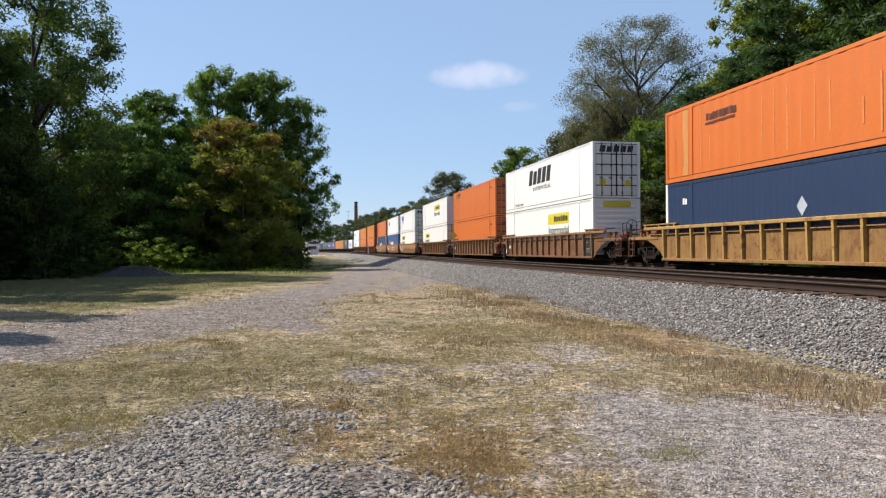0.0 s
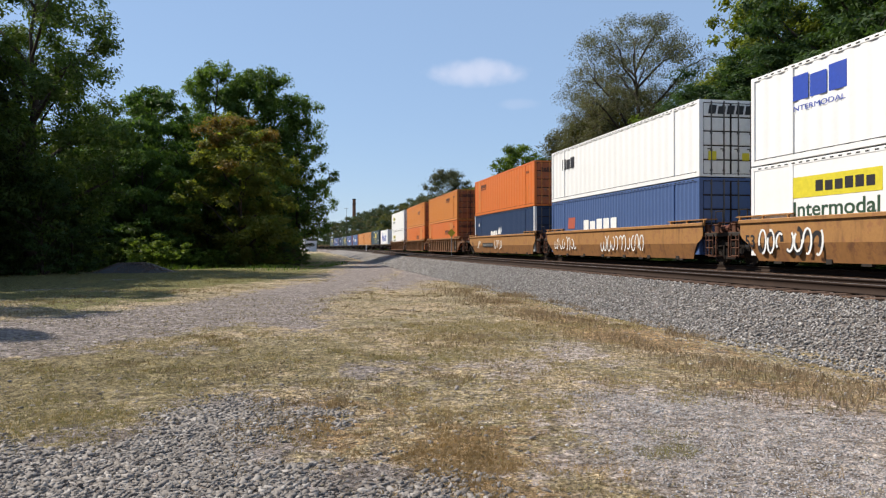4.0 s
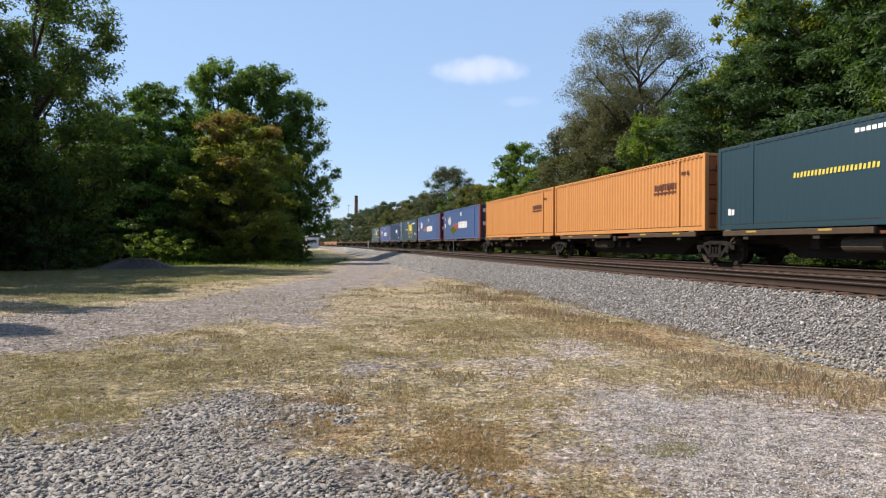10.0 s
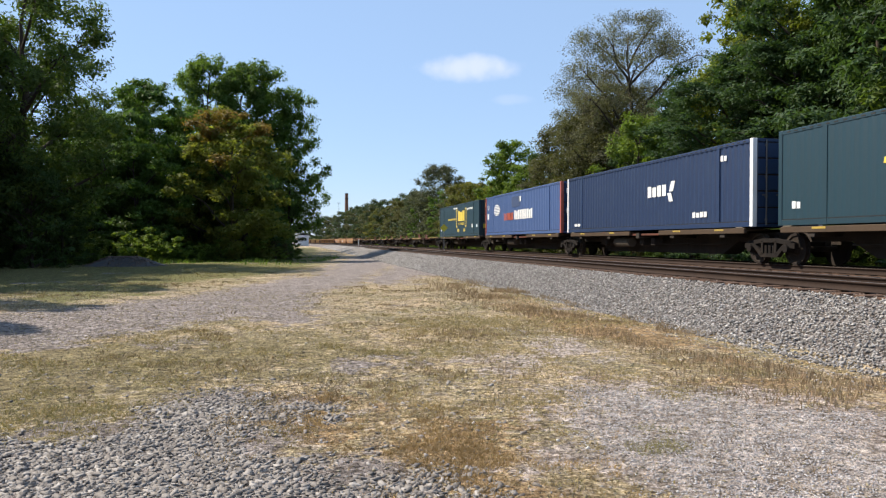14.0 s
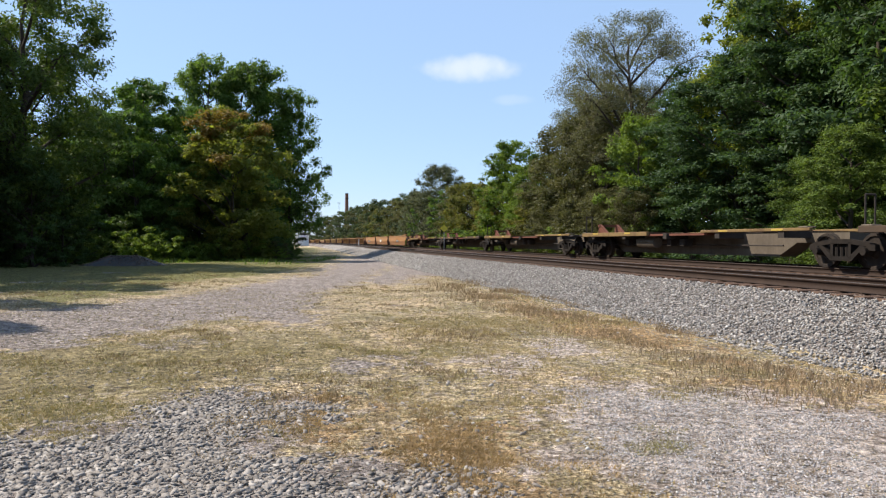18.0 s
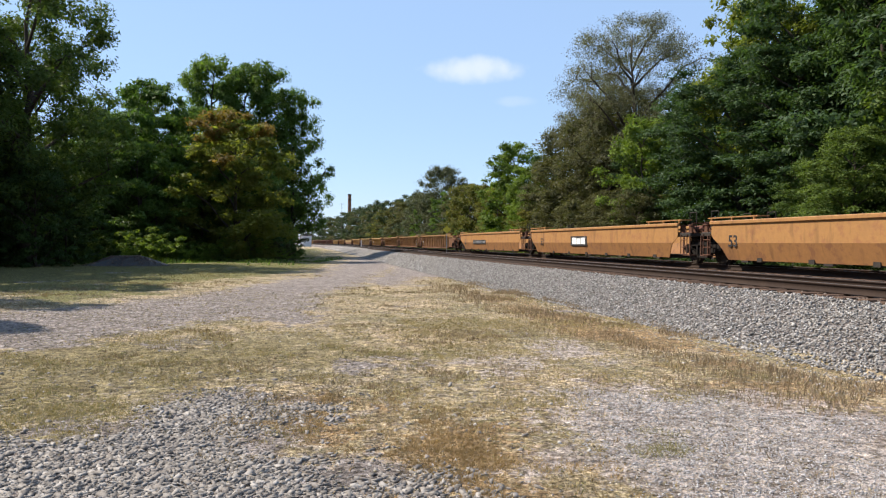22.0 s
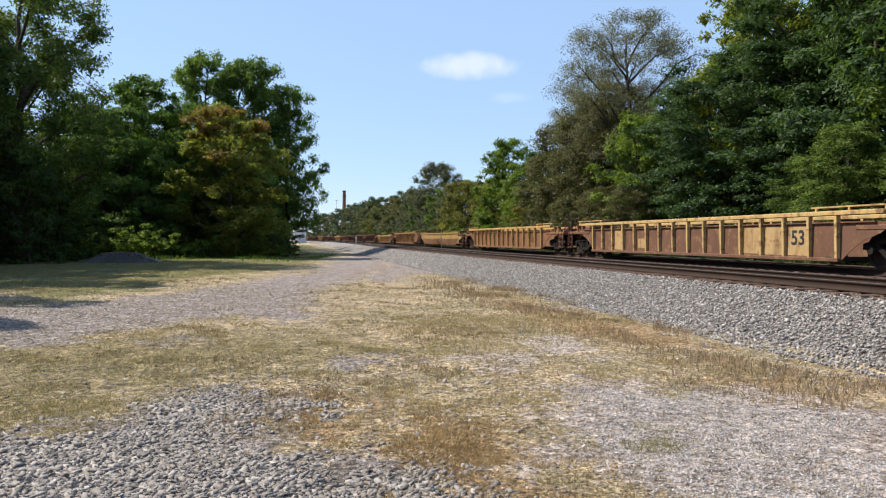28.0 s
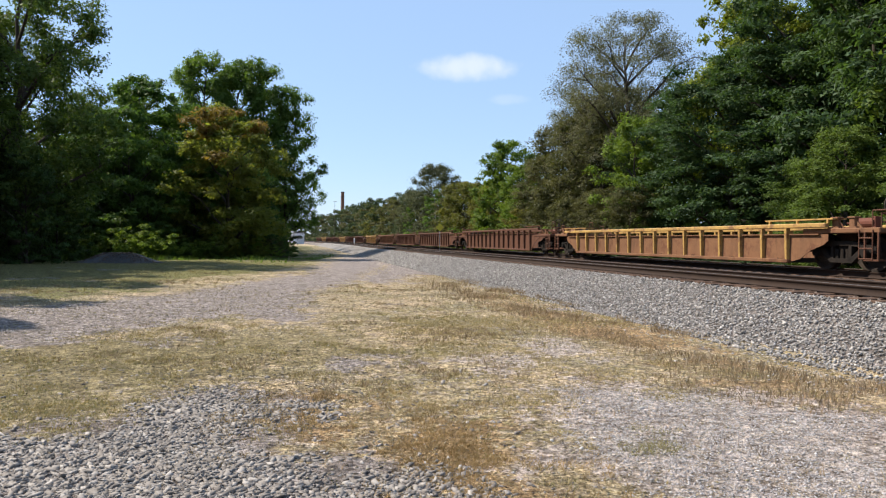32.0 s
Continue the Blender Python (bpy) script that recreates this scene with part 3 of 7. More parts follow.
    # random grain, its contrast raised to paint in the shadows of tufts
    grain = tex_noise(nt, c, 15.0, 3.0, 0.6)
    col = mix_rgb(nt, 1.0, col, ramp_between(nt, grain, [(0.36, (0.46, 0.43, 0.40)), (0.48, (0.98, 0.98, 0.98)), (0.62, (1.3, 1.3, 1.3))]), "MULTIPLY")
    col = mix_rgb(nt, 1.0, col, (1.14, 1.09, 1.10), "MULTIPLY")
    # dark specks at random: earth, and small shadows of blades and stones painted in
    col = mix_rgb(nt, ramp_between(nt, speck, [(0.34, (0.75,) * 3), (0.46, (0.0,) * 3)]), col, (0.05, 0.04, 0.03))
    nt.links.new(col, b.inputs["Base Color"])
    b.inputs["Roughness"].default_value = 0.95
    b.inputs["Specular IOR Level"].default_value = 0.2
    bp = nt.nodes.new("ShaderNodeBump")
    bp.inputs["Strength"].default_value, bp.inputs["Distance"].default_value = 1.0, 0.035
    nt.links.new(fine, bp.inputs["Height"])
    bp2 = nt.nodes.new("ShaderNodeBump")
    bp2.invert = True
    bp2.inputs["Strength"].default_value, bp2.inputs["Distance"].default_value = 0.8, 0.03
    nt.links.new(vor.outputs["Distance"], bp2.inputs["Height"])
    nt.links.new(bp.outputs[0], bp2.inputs["Normal"])
    nt.links.new(bp2.outputs[0], b.inputs["Normal"])
    return m


ground_me.materials.append(ground_mat())
tagged(new("ground", ground_me), "dry patchy yard of turf, gravel and ballast beside the railway", "ground", kind="structure")

RNG = np.random.RandomState(11)
ICO_V = np.array([(0, 0, -1), (0.72, -0.53, -0.45), (-0.28, -0.85, -0.45), (-0.89, 0, -0.45), (-0.28, 0.85, -0.45), (0.72, 0.53, -0.45), (0.28, -0.85, 0.45), (-0.72, -0.53, 0.45), (-0.72, 0.53, 0.45), (0.28, 0.85, 0.45), (0.89, 0, 0.45), (0, 0, 1)])
ICO_F = np.array([(0, 1, 2), (1, 0, 5), (0, 2, 3), (0, 3, 4), (0, 4, 5), (1, 5, 10), (2, 1, 6), (3, 2, 7), (4, 3, 8), (5, 4, 9), (1, 10, 6), (2, 6, 7), (3, 7, 8), (4, 8, 9), (5, 9, 10), (6, 10, 11), (7, 6, 11), (8, 7, 11), (9, 8, 11), (10, 9, 11)])[:, ::-1]
OCT_V = np.array([(1, 0, 0), (-1, 0, 0), (0, 1, 0), (0, -1, 0), (0, 0, 1), (0, 0, -1)], float)
OCT_F = np.array([(0, 2, 4), (2, 1, 4), (1, 3, 4), (3, 0, 4), (2, 0, 5), (1, 2, 5), (3, 1, 5), (0, 3, 5)])


CUBE_V = np.array([(x, y, z) for z in (-0.7, 0.7) for y in (-0.8, 0.8) for x in (-0.95, 0.95)])
CUBE_F = np.array([(0, 2, 3), (0, 3, 1), (4, 5, 7), (4, 7, 6), (0, 1, 5), (0, 5, 4), (2, 6, 7), (2, 7, 3), (0, 4, 6), (0, 6, 2), (1, 3, 7), (1, 7, 5)])


def stones(name, label, x, y, z, size, material, base=(OCT_V, OCT_F), flat=0.65, category="stones"):
    """Loose angular stones, each of its own shape and turn, in one object."""
    bv, bf = base
    n, k = len(x), len(bv)
    v = bv[None] * RNG.uniform(0.6, 1.3, (n, k, 1)) + RNG.uniform(-0.22, 0.22, (n, k, 3))
    v *= size[:, None, None] * np.stack([RNG.uniform(0.8, 1.6, n), RNG.uniform(0.55, 1.05, n), RNG.uniform(0.75, 1.15, n) * flat], -1)[:, None]
    a, b = RNG.uniform(0, 6.283, n), RNG.uniform(-0.6, 0.6, n)
    ca, sa, cb, sb = np.cos(a)[:, None], np.sin(a)[:, None], np.cos(b)[:, None], np.sin(b)[:, None]
    X, Y, Z = v[..., 0], v[..., 1], v[..., 2]
    X, Z = X * cb - Z * sb, X * sb + Z * cb
    X, Y = X * ca - Y * sa, X * sa + Y * ca
    v = np.stack([X + x[:, None], Y + y[:, None], Z + z[:, None]], -1)
    f = bf[None] + (np.arange(n) * k)[:, None, None]
    return tagged(new(name, mesh_np(name, v.reshape(-1, 3), f.reshape(-1, bf.shape[1]), material)), label, category, kind="stuff")


# crushed stone on the shoulder of the railway bank
def bank(n, s0, s1, p0, p1, lo, hi, lift, power=1.0):
    s = s0 + (s1 - s0) * RNG.uniform(0, 1, n) ** power
    p = RNG.uniform(p0, p1, n)
    x, y, _ = along(s, p)
    return x, y, ground_p(p) + RNG.uniform(-0.01, lift, n), RNG.uniform(lo, hi, n)


sets = [bank(54000, 2, 40, 6.75, 9.22, 0.015, 0.033, 0.03), bank(22000, 40, 100, 6.75, 9.22, 0.03, 0.056, 0.03), bank(9000, 100, 200, 6.75, 9.4, 0.06, 0.11, 0.03), bank(3500, 14, 60, 17.6, 19.2, 0.035, 0.055, 0.03)]
stones("ballast_stones", "grey crushed stone ballast of the railway bank", *[np.concatenate(q) for q in zip(*sets)], BALLAST_STONE, flat=0.8)
sets = [bank(11000, 6, 70, 9.25, 14.4, 0.028, 0.05, 0.02)]
stones("bed_stones", "brown stained stone between the rails", *[np.concatenate(q) for q in zip(*sets)], BED_STONE)
# stones that have rolled off the bank
n = 1500
s, p = RNG.uniform(3, 30, n), 6.9 - np.abs(RNG.normal(0, 0.45, n))
x, y, _ = along(s, p)
stones("stray_ballast", "single grey stones rolled off the bank into dry weeds", x, y, np.full(n, 0.004), RNG.uniform(0.012, 0.03, n), BALLAST_STONE, flat=0.5)


def scatter(n, x0, x1, y0, y1, keep):
    x, y = RNG.uniform(x0, x1, n), RNG.uniform(y0, y1, n)
    k = RNG.uniform(0, 1, n) < keep(x, y)
    return x[k], y[k]


x, y = scatter(88000, -5.5, 0.8, 3.3, 9.0, lambda x, y: np.clip(zone(["fore"], x, y, 0.6) * 2.1 - 0.72 + 0.55 * rough_noise(x, y, 2.2, 21) + 0.30 * rough_noise(x, y, 7.0, 22), 0.012, 0.95))
stones("gravel", "coarse grey gravel spread over the yard", x, y, 0.018 * rough_noise(x, y, 1.1, 3) + 0.035 * rough_noise(x, y, 0.25, 4) + RNG.uniform(-0.010, 0.004, len(x)), 0.010 + 0.019 * RNG.uniform(0, 1, len(x)) ** 1.6, GRAVEL_STONE, (CUBE_V, CUBE_F), 0.5)
x, y = scatter(28000, -12, 6.5, 3.6, 26.0, lambda x, y: np.clip(0.02 + 0.75 * zone(["light", "road", "strip"], x, y), 0, 1) * (10 / (6 + y)))
stones("fine_gravel", "fine pale gravel and grit scattered on the yard", x, y, 0.018 * rough_noise(x, y, 1.1, 3) + 0.035 * rough_noise(x, y, 0.25, 4) + 0.004, RNG.uniform(0.005, 0.014, len(x)) * (0.75 + y / 18), GRAVEL_STONE)
x, y = scatter(60000, -0.2, 5.2, 3.2, 9.0, lambda x, y: np.clip(zone(["light"], x, y, 0.5) * 1.7 - 0.75 + 0.55 * rough_noise(x, y, 2.6, 23), 0.02, 0.8))
stones("pale_grit", "fine pale grey gravel patch worn into the turf", x, y, yard_z(x, y) + 0.002, RNG.uniform(0.005, 0.014, len(x)), PALE_GRIT, flat=0.5)
x, y = scatter(280, -9, 6, 4, 18, lambda x, y: 0.9 + 0 * x)
stones("pale_stones", "scattered whitish stones lying on the yard", x, y, yard_z(x, y) + 0.006, 0.009 + 0.018 * RNG.uniform(0, 1, len(x)) ** 3, PALE_STONE, (ICO_V, ICO_F), 0.6)


# crumbs of earth, straw and grit lying in the turf
x, y = scatter(125000, -13, 7.5, 3.4, 24.0, lambda x, y: np.clip(1.05 - zone(["fore"], x, y) - 0.75 * zone(["light"], x, y), 0.1, 1) * np.clip(4.5 / y, 0, 1) * (x * 0.982 + y * 0.19 < 6.9) * np.clip(0.6 + 0.6 * rough_noise(x, y, 1.5, 71), 0.1, 1))
stones("turf_litter", "crumbs of earth, straw and grit in dry turf", x, y, yard_z(x, y) + 0.003, (0.006 + 0.012 * RNG.uniform(0, 1, len(x)) ** 1.6) * (0.75 + y / 14), LITTER, flat=0.4)


# ---------- rails and ties ----------
def sweep(name, profile, p0, s_list, z0, material, label, extra=None):
    x, y, h = along(s_list, p0)
    prof = np.array(profile)
    n, k = len(s_list), len(prof)
    v = np.stack([x[:, None] + prof[None, :, 0] * np.cos(h)[:, None], y[:, None] + prof[None, :, 0] * np.sin(h)[:, None], np.broadcast_to(z0 + prof[:, 1], (n, k))], -1)
    ii = np.arange(n - 1)[:, None] * k
    j = np.arange(k)[None]
    f = np.stack([ii + j, ii + (j + 1) % k, ii + k + (j + 1) % k, ii + k + j], -1).reshape(-1, 4)
    return mesh_np(name, v.reshape(-1, 3), f, material)


RAIL_FOOT = [(-0.07, -0.172), (-0.07, -0.160), (-0.012, -0.140), (-0.010, -0.045), (-0.034, -0.034), (-0.034, -0.006), (0.034, -0.006), (0.034, -0.034), (0.010, -0.045), (0.012, -0.140), (0.07, -0.160), (0.07, -0.172)]
RAIL_HEAD = [(-0.030, -0.0058), (-0.024, 0.0), (0.024, 0.0), (0.030, -0.0058)]
s_line = np.concatenate([np.arange(-760, 0, 20.0), np.arange(0, 400, 4.0), np.arange(400, 1260, 20.0)])
for centre, what in ((NEAR_P, "near"), (TRAIN_P, "far")):
    for side in (-0.7525, 0.7525):
        rail = tagged(new("rail", sweep("rail", RAIL_FOOT, centre + side, s_line, RAIL, RAIL_SIDE, "")), "long rusty steel rail spiked to wooden ties", "rail", "rails of the two tracks", "structure")
        put("worn_running_surface", sweep("worn_running_surface", RAIL_HEAD, centre + side, s_line, RAIL, RAIL_TOP, ""), rail, label="bright worn top of the rail")


def tie_mesh():
    bm = bmesh.new()
    box(bm, -1.3, 1.3, -0.115, 0.115, -0.17, 0.0, 0.015)
    for v in bm.verts:
        v.co += Vector((RNG.uniform(-0.02, 0.02), RNG.uniform(-0.012, 0.012), RNG.uniform(-0.008, 0.004)))
    me = bpy.data.meshes.new("tie")
    bm.to_mesh(me)
    bm.free()
    me.materials.append(TIE)
    return me


# ---------- gravel pile, far marks ----------
def gravel_pile():
    n, m = 40, 14
    rng = np.random.RandomState(5)
    v, f = [], []
    for j in range(m + 1):
        r = j / m
        for i in range(n):
            a = 2 * math.pi * i / n
            w = 1 + 0.10 * math.sin(2 * a + 1) + 0.07 * math.sin(5 * a)
            z = 0.62 * min(1.0, 1.25 * (0.5 + 0.5 * math.cos(math.pi * min(r, 1)))) * (1 + 0.10 * math.sin(3 * a + 2 * r))
            v.append((r * 2.9 * w * math.cos(a), r * 1.9 * w * math.sin(a), z - 0.05 + rng.uniform(-0.02, 0.02)))
    for j in range(m):
        for i in range(n):
            f.append((j * n + i, j * n + (i + 1) % n, (j + 1) * n + (i + 1) % n, (j + 1) * n + i))
    me = mesh_np("gravel_pile", v, np.array(f)[:, ::-1], surface("dark_gravel", (0.085, 0.085, 0.09), 0.95, fine=16.0, coarse=2.0, bump=1.0, streaks=False, amount=0.3))
    ob = tagged(new("gravel_heap", me), "low heap of dark grey gravel at the wood's edge", "gravel heap")
    ob.matrix_basis = pose(-19.6, 46.0, 0.0, 0, 0, 12)
    q = RNG.normal(0, 1, (1800, 2)) * (0.42, 0.42)
    q = q[np.hypot(q[:, 0], q[:, 1]) < 1.05]
    r = np.hypot(q[:, 0], q[:, 1])
    z = 0.62 * np.minimum(1.0, 1.25 * (0.5 + 0.5 * np.cos(np.pi * np.minimum(r, 1))))
    heap = stones("stone_layer", "", q[:, 0] * 2.9, q[:, 1] * 1.9, z, RNG.uniform(0.03, 0.06, len(q)), BED_STONE, category="")
    heap.parent = ob


gravel_pile()


def chimney():
    root = empty("chimney", "tall dark brick factory chimney above far trees", "chimney")
    bm = bmesh.new()
    tube(bm, (0, 0, 0), (0, 0, 31.6), 1.45, 0.95, 20)
    part("stack", bm, BRICK, root)
    for z in (28.0, 30.9):
        bm = bmesh.new()
        tube(bm, (0, 0, z), (0, 0, z + 0.6), 1.12, 1.12, 20)
        part("band", bm, SPINE_DARK, root, "dark iron band")
    root.matrix_basis = pose(-54.0, 450, 0)


chimney()


def warning_sign():
    root = empty("track_sign", "small yellow diamond sign on a thin post between the tracks", "sign")
    bm = bmesh.new()
    box(bm, -0.03, 0.03, -0.03, 0.03, -0.95, 1.85)
    part("post", bm, GALV, root)
    bm = bmesh.new()
    slab(bm, [(0, -0.36), (0.36, 0), (0, 0.36), (-0.36, 0)], -0.01, 0.01)
    bmesh.ops.rotate(bm, verts=bm.verts[:], cent=(0, 0, 0), matrix=Matrix.Rotation(radians(90), 3, "Z"))
    bmesh.ops.translate(bm, verts=bm.verts[:], vec=(0, -0.05, 1.92))
    part("plate", bm, YELLOWP, root, "yellow diamond plate")
    x, y, h = along(63.5, 13.2)
    root.matrix_basis = pose(float(x), float(y), 0.93, 0, 0, 0)


warning_sign()


def marker_post(s, p, z, height):
    root = empty("marker_post", "short white marker post beside the rails", "post")
    bm = bmesh.new()
    box(bm, -0.12, 0.12, -0.05, 0.05, -0.5, height, 0.02)
    part("post", bm, WHITEP, root)
    x, y, h = along(s, p)
    root.matrix_basis = pose(float(x), float(y), z, 0, 0, 0)


marker_post(158, 13.2, 0.7, 1.4)


def far_shed():
    root = empty("shed", "white metal shed far down the line", "building")
    bm = bmesh.new()
    box(bm, -4.4, 0.6, -2.6, 2.6, 0, 3.9)
    part("walls", bm, WHITE, root)
    bm = bmesh.new()
    for y0, y1, z0, z1 in ((-2.85, 0, 3.8, 4.7), (2.85, 0, 3.8, 4.7)):
        a = [bm.verts.new(q) for q in ((-4.7, y0, z0), (0.9, y0, z0), (0.9, y1, z1), (-4.7, y1, z1))]
        b = [bm.verts.new(v.co + Vector((0, 0, 0.12))) for v in a]
        for q in ((a[0], a[1], a[2], a[3]), (b[3], b[2], b[1], b[0])):
            bm.faces.new(q)
        for i in range(4):
            bm.faces.new((a[i], b[i], b[(i + 1) % 4], a[(i + 1) % 4]))
    bmesh.ops.recalc_face_normals(bm, faces=bm.faces[:])
    part("roof", bm, GALV, root, "pale metal roof")
    bm = bmesh.new()
    box(bm, -1.5, -0.5, -2.66, -2.6, 0, 2.1)
    part("door", bm, SPINE_GREY, root)
    root.matrix_basis = pose(-47.5, 262, 0, 0, 0, -40)


far_shed()


def light_pole():
    root = empty("lamp_post", "thin grey lamp post far beyond the trees", "lamp post")
    bm = bmesh.new()
    tube(bm, (0, 0, 0), (0, 0, 17.6), 0.09, 0.05, 8)
    part("pole", bm, SPINE_GREY, root)
    bm = bmesh.new()
    box(bm, -0.8, 0.8, -0.08, 0.08, 17.5, 17.65, 0.03)
    part("arm", bm, GALV, root)
    root.matrix_basis = pose(-39.2, 300, 0)


light_pole()


# ---------- trees ----------
def limb(vs, fs, pts, radii, n=5):
    """A tapered, bent branch through pts."""
    start = len(vs)
    for k, (p, r) in enumerate(zip(pts, radii)):
        d = (pts[min(k + 1, len(pts) - 1)] - pts[max(k - 1, 0)])
        d = d / (np.linalg.norm(d) + 1e-9)
        u = np.cross(d, (0.3, 0.9, 0.2))
        u /= np.linalg.norm(u) + 1e-9
        w = np.cross(d, u)
        for i in range(n):
            a = 2 * math.pi * i / n
            vs.append(p + r * (u * math.cos(a) + w * math.sin(a)))
    for k in range(len(pts) - 1):
        for i in range(n):
            a, b = start + k * n + i, start + k * n + (i + 1) % n
            fs.append((a, b, b + n, a + n))


def leaf_cloud(rng, centres, radii, count, size, droop=0.0, flat=0.62, core=0.1):
    """Small leaves packed in clumps, with lit tops and dark hollows; a few larger dark ones fill the inside."""
    n = count
    pick = rng.choice(len(centres), n, p=radii ** 2 / np.sum(radii ** 2))
    d = rng.normal(0, 1, (n, 3)) + (0, 0, 0.22)
    d /= np.linalg.norm(d, axis=1, keepdims=True)
    deep = rng.uniform(0, 1, n) < core
    r = radii[pick] * np.where(deep, 0.45 * rng.uniform(0, 1, n), rng.uniform(0.12, 1.0, n) ** 0.5 * rng.choice([1.0, 1.0, 1.0, 1.22], n))
    # twigs: leaves gather along a few rays of each clump
    ray = np.floor(rng.uniform(0, 7, n))
    tilt = np.stack([np.sin(pick * 12.9 + ray * 4.1), np.sin(pick * 7.3 + ray * 2.3), np.sin(pick * 3.7 + ray * 5.9)], -1)
    d = d + 0.85 * tilt
    d /= np.linalg.norm(d, axis=1, keepdims=True) + 1e-6
    pos = centres[pick] + d * r[:, None] * (1, 1, flat)
    pos[:, 2] -= droop * rng.uniform(0, 1, n) ** 2
    nrm = d * 0.55 + (0, 0, 0.55) + rng.normal(0, 0.42, (n, 3))
    nrm /= np.linalg.norm(nrm, axis=1, keepdims=True)
    t = np.cross(nrm, rng.normal(0, 1, (n, 3)))
    t /= np.linalg.norm(t, axis=1, keepdims=True)
    t[:, 2] -= droop * 0.5
    b = np.cross(nrm, t)
    s = (size * np.where(deep, 1.9, rng.uniform(0.6, 1.3, n)))[:, None]
    v = np.stack([pos - t * s + b * s * 0.42, pos - t * s * 0.6 - b * s * 0.62, pos + t * s * 1.15], 1)
    return v.reshape(-1, 3), np.arange(n * 3).reshape(-1, 3)


CROWN_U = [0.0, 0.12, 0.3, 0.5, 0.72, 0.88, 1.0]


def make_tree(seed, height, spread, clear, leaves, leaf, count, bark=BARK, limbs=14, subs=6, clump=0.045, flat=0.62, droop=0.0, label="", fork=0.6, narrow=0.0, shrub=False, core=0.1, stout=1.0, turned=None, uneven=0.2, fill=90):
    """A broad-leaved tree: trunk, limbs to the crown's outline, side branches with clumps of leaves on them.
    clear: share of the height with no leaves; turned: material of the topmost leaves, where they have changed colour."""
    rng = np.random.RandomState(seed)
    root = empty("shrub" if shrub else "tree", label, "shrub" if shrub else "tree", "undergrowth by the railway" if shrub else "trees round the yard")
    z0, z1 = height * clear, height * 0.97
    outline = np.array([0.66, 0.88, 1.0, 0.99, 0.88 - 0.25 * narrow, 0.70 - 0.25 * narrow, 0.30])
    steps, tip = 8, height * (0.84 if not shrub else 0.6)
    lean = rng.uniform(-0.03, 0.03, 2) * height
    trunk = np.array([(lean[0] * (k / steps) ** 2 + rng.uniform(-0.006, 0.006) * k * height / 3, lean[1] * (k / steps) ** 2 + rng.uniform(-0.006, 0.006) * k * height / 3, tip * k / steps - (0.3 if k == 0 else 0)) for k in range(steps + 1)])
    base_r = height * (0.017 if not shrub else 0.010)

    def on_trunk(h):
        k = np.clip(h / tip, 0, 0.999) * steps
        i = int(k)
        return trunk[i] + (trunk[i + 1] - trunk[i]) * (k - i)

    vs, fs = [], []
    limb(vs, fs, trunk, [base_r * (1.35 if k == 0 else 1 - 0.84 * k / steps) for k in range(steps + 1)], 8)
    put("trunk", mesh_np("trunk", vs, fs, bark, True), root)
    vs, fs, cs, rr = [], [], [], []
    for i in range(limbs):
        u = ((i + 0.5) / limbs) ** 0.9
        az = i * 2.39996 + rng.uniform(-0.35, 0.35)
        r = spread * np.interp(u, CROWN_U, outline) * rng.uniform(1 - uneven, 1.0)
        z = z0 + u * (z1 - z0) - rng.uniform(0, 0.03) * height
        h = np.clip(z - r * rng.uniform(0.5, 0.9) - 0.02 * height, height * clear * fork, tip * 0.96)
        a = on_trunk(h)
        e = np.array((a[0] + math.cos(az) * r, a[1] + math.sin(az) * r, z))
        mid = a * 0.45 + e * 0.55 + (0, 0, 0.12 * r) + rng.normal(0, 0.11, 3) * r
        br = base_r * stout * (0.55 - 0.3 * h / tip)
        pts = np.array([a * (1 - t) ** 2 + 2 * mid * t * (1 - t) + e * t * t + rng.normal(0, 0.035, 3) * r * (0 < t < 1) for t in (0, 0.25, 0.5, 0.75, 1.0)])
        limb(vs, fs, pts, [br, br * 0.8, br * 0.6, br * 0.4, br * 0.15], 5)
        for j in range(subs):
            t = 0.3 + 0.7 * (j + rng.uniform(0.2, 0.9)) / subs
            q = a * (1 - t) ** 2 + 2 * mid * t * (1 - t) + e * t * t
            way = rng.normal(0, 1, 3) + (math.cos(az) * 0.5, math.sin(az) * 0.5, 0.15)
            way /= np.linalg.norm(way)
            tip_b = q + way * spread * rng.uniform(0.16, 0.36) * (1.2 - 0.5 * t) * (1, 1, 0.75)
            tip_b[2] = np.clip(tip_b[2], z0 * 0.9 + 0.02 * height, height)
            if j % 2 == 0 or stout > 1.05:
                limb(vs, fs, np.array([q, (q + tip_b) / 2 + (0, 0, 0.02 * height * rng.uniform(-0.3, 1)), tip_b]), [br * 0.32, br * 0.22, br * 0.08], 3)
            for f in (1.0, 0.55):
                cs.append(q + (tip_b - q) * f)
                rr.append(height * clump * rng.uniform(0.6, 1.25))
    # side twigs that fill the crown between the limbs, most of them near its outside
    have = np.array(cs)
    for i in range(fill):
        u, az = rng.uniform(0.02, 0.99), rng.uniform(0, 6.283)
        lobes = 1 + 0.5 * uneven * math.sin(3 * az + 5 * u + seed) + 0.4 * uneven * math.sin(7 * az - 4 * u)
        r = spread * np.interp(u, CROWN_U, outline) * rng.uniform(0.1, 1.0) ** 0.45 * lobes
        mid_axis = on_trunk(min(z0 + u * (z1 - z0), tip))
        c = np.array((mid_axis[0] + math.cos(az) * r, mid_axis[1] + math.sin(az) * r, z0 + u * (z1 - z0)))
        near = have[np.argmin(np.sum((have - c) ** 2, 1))]
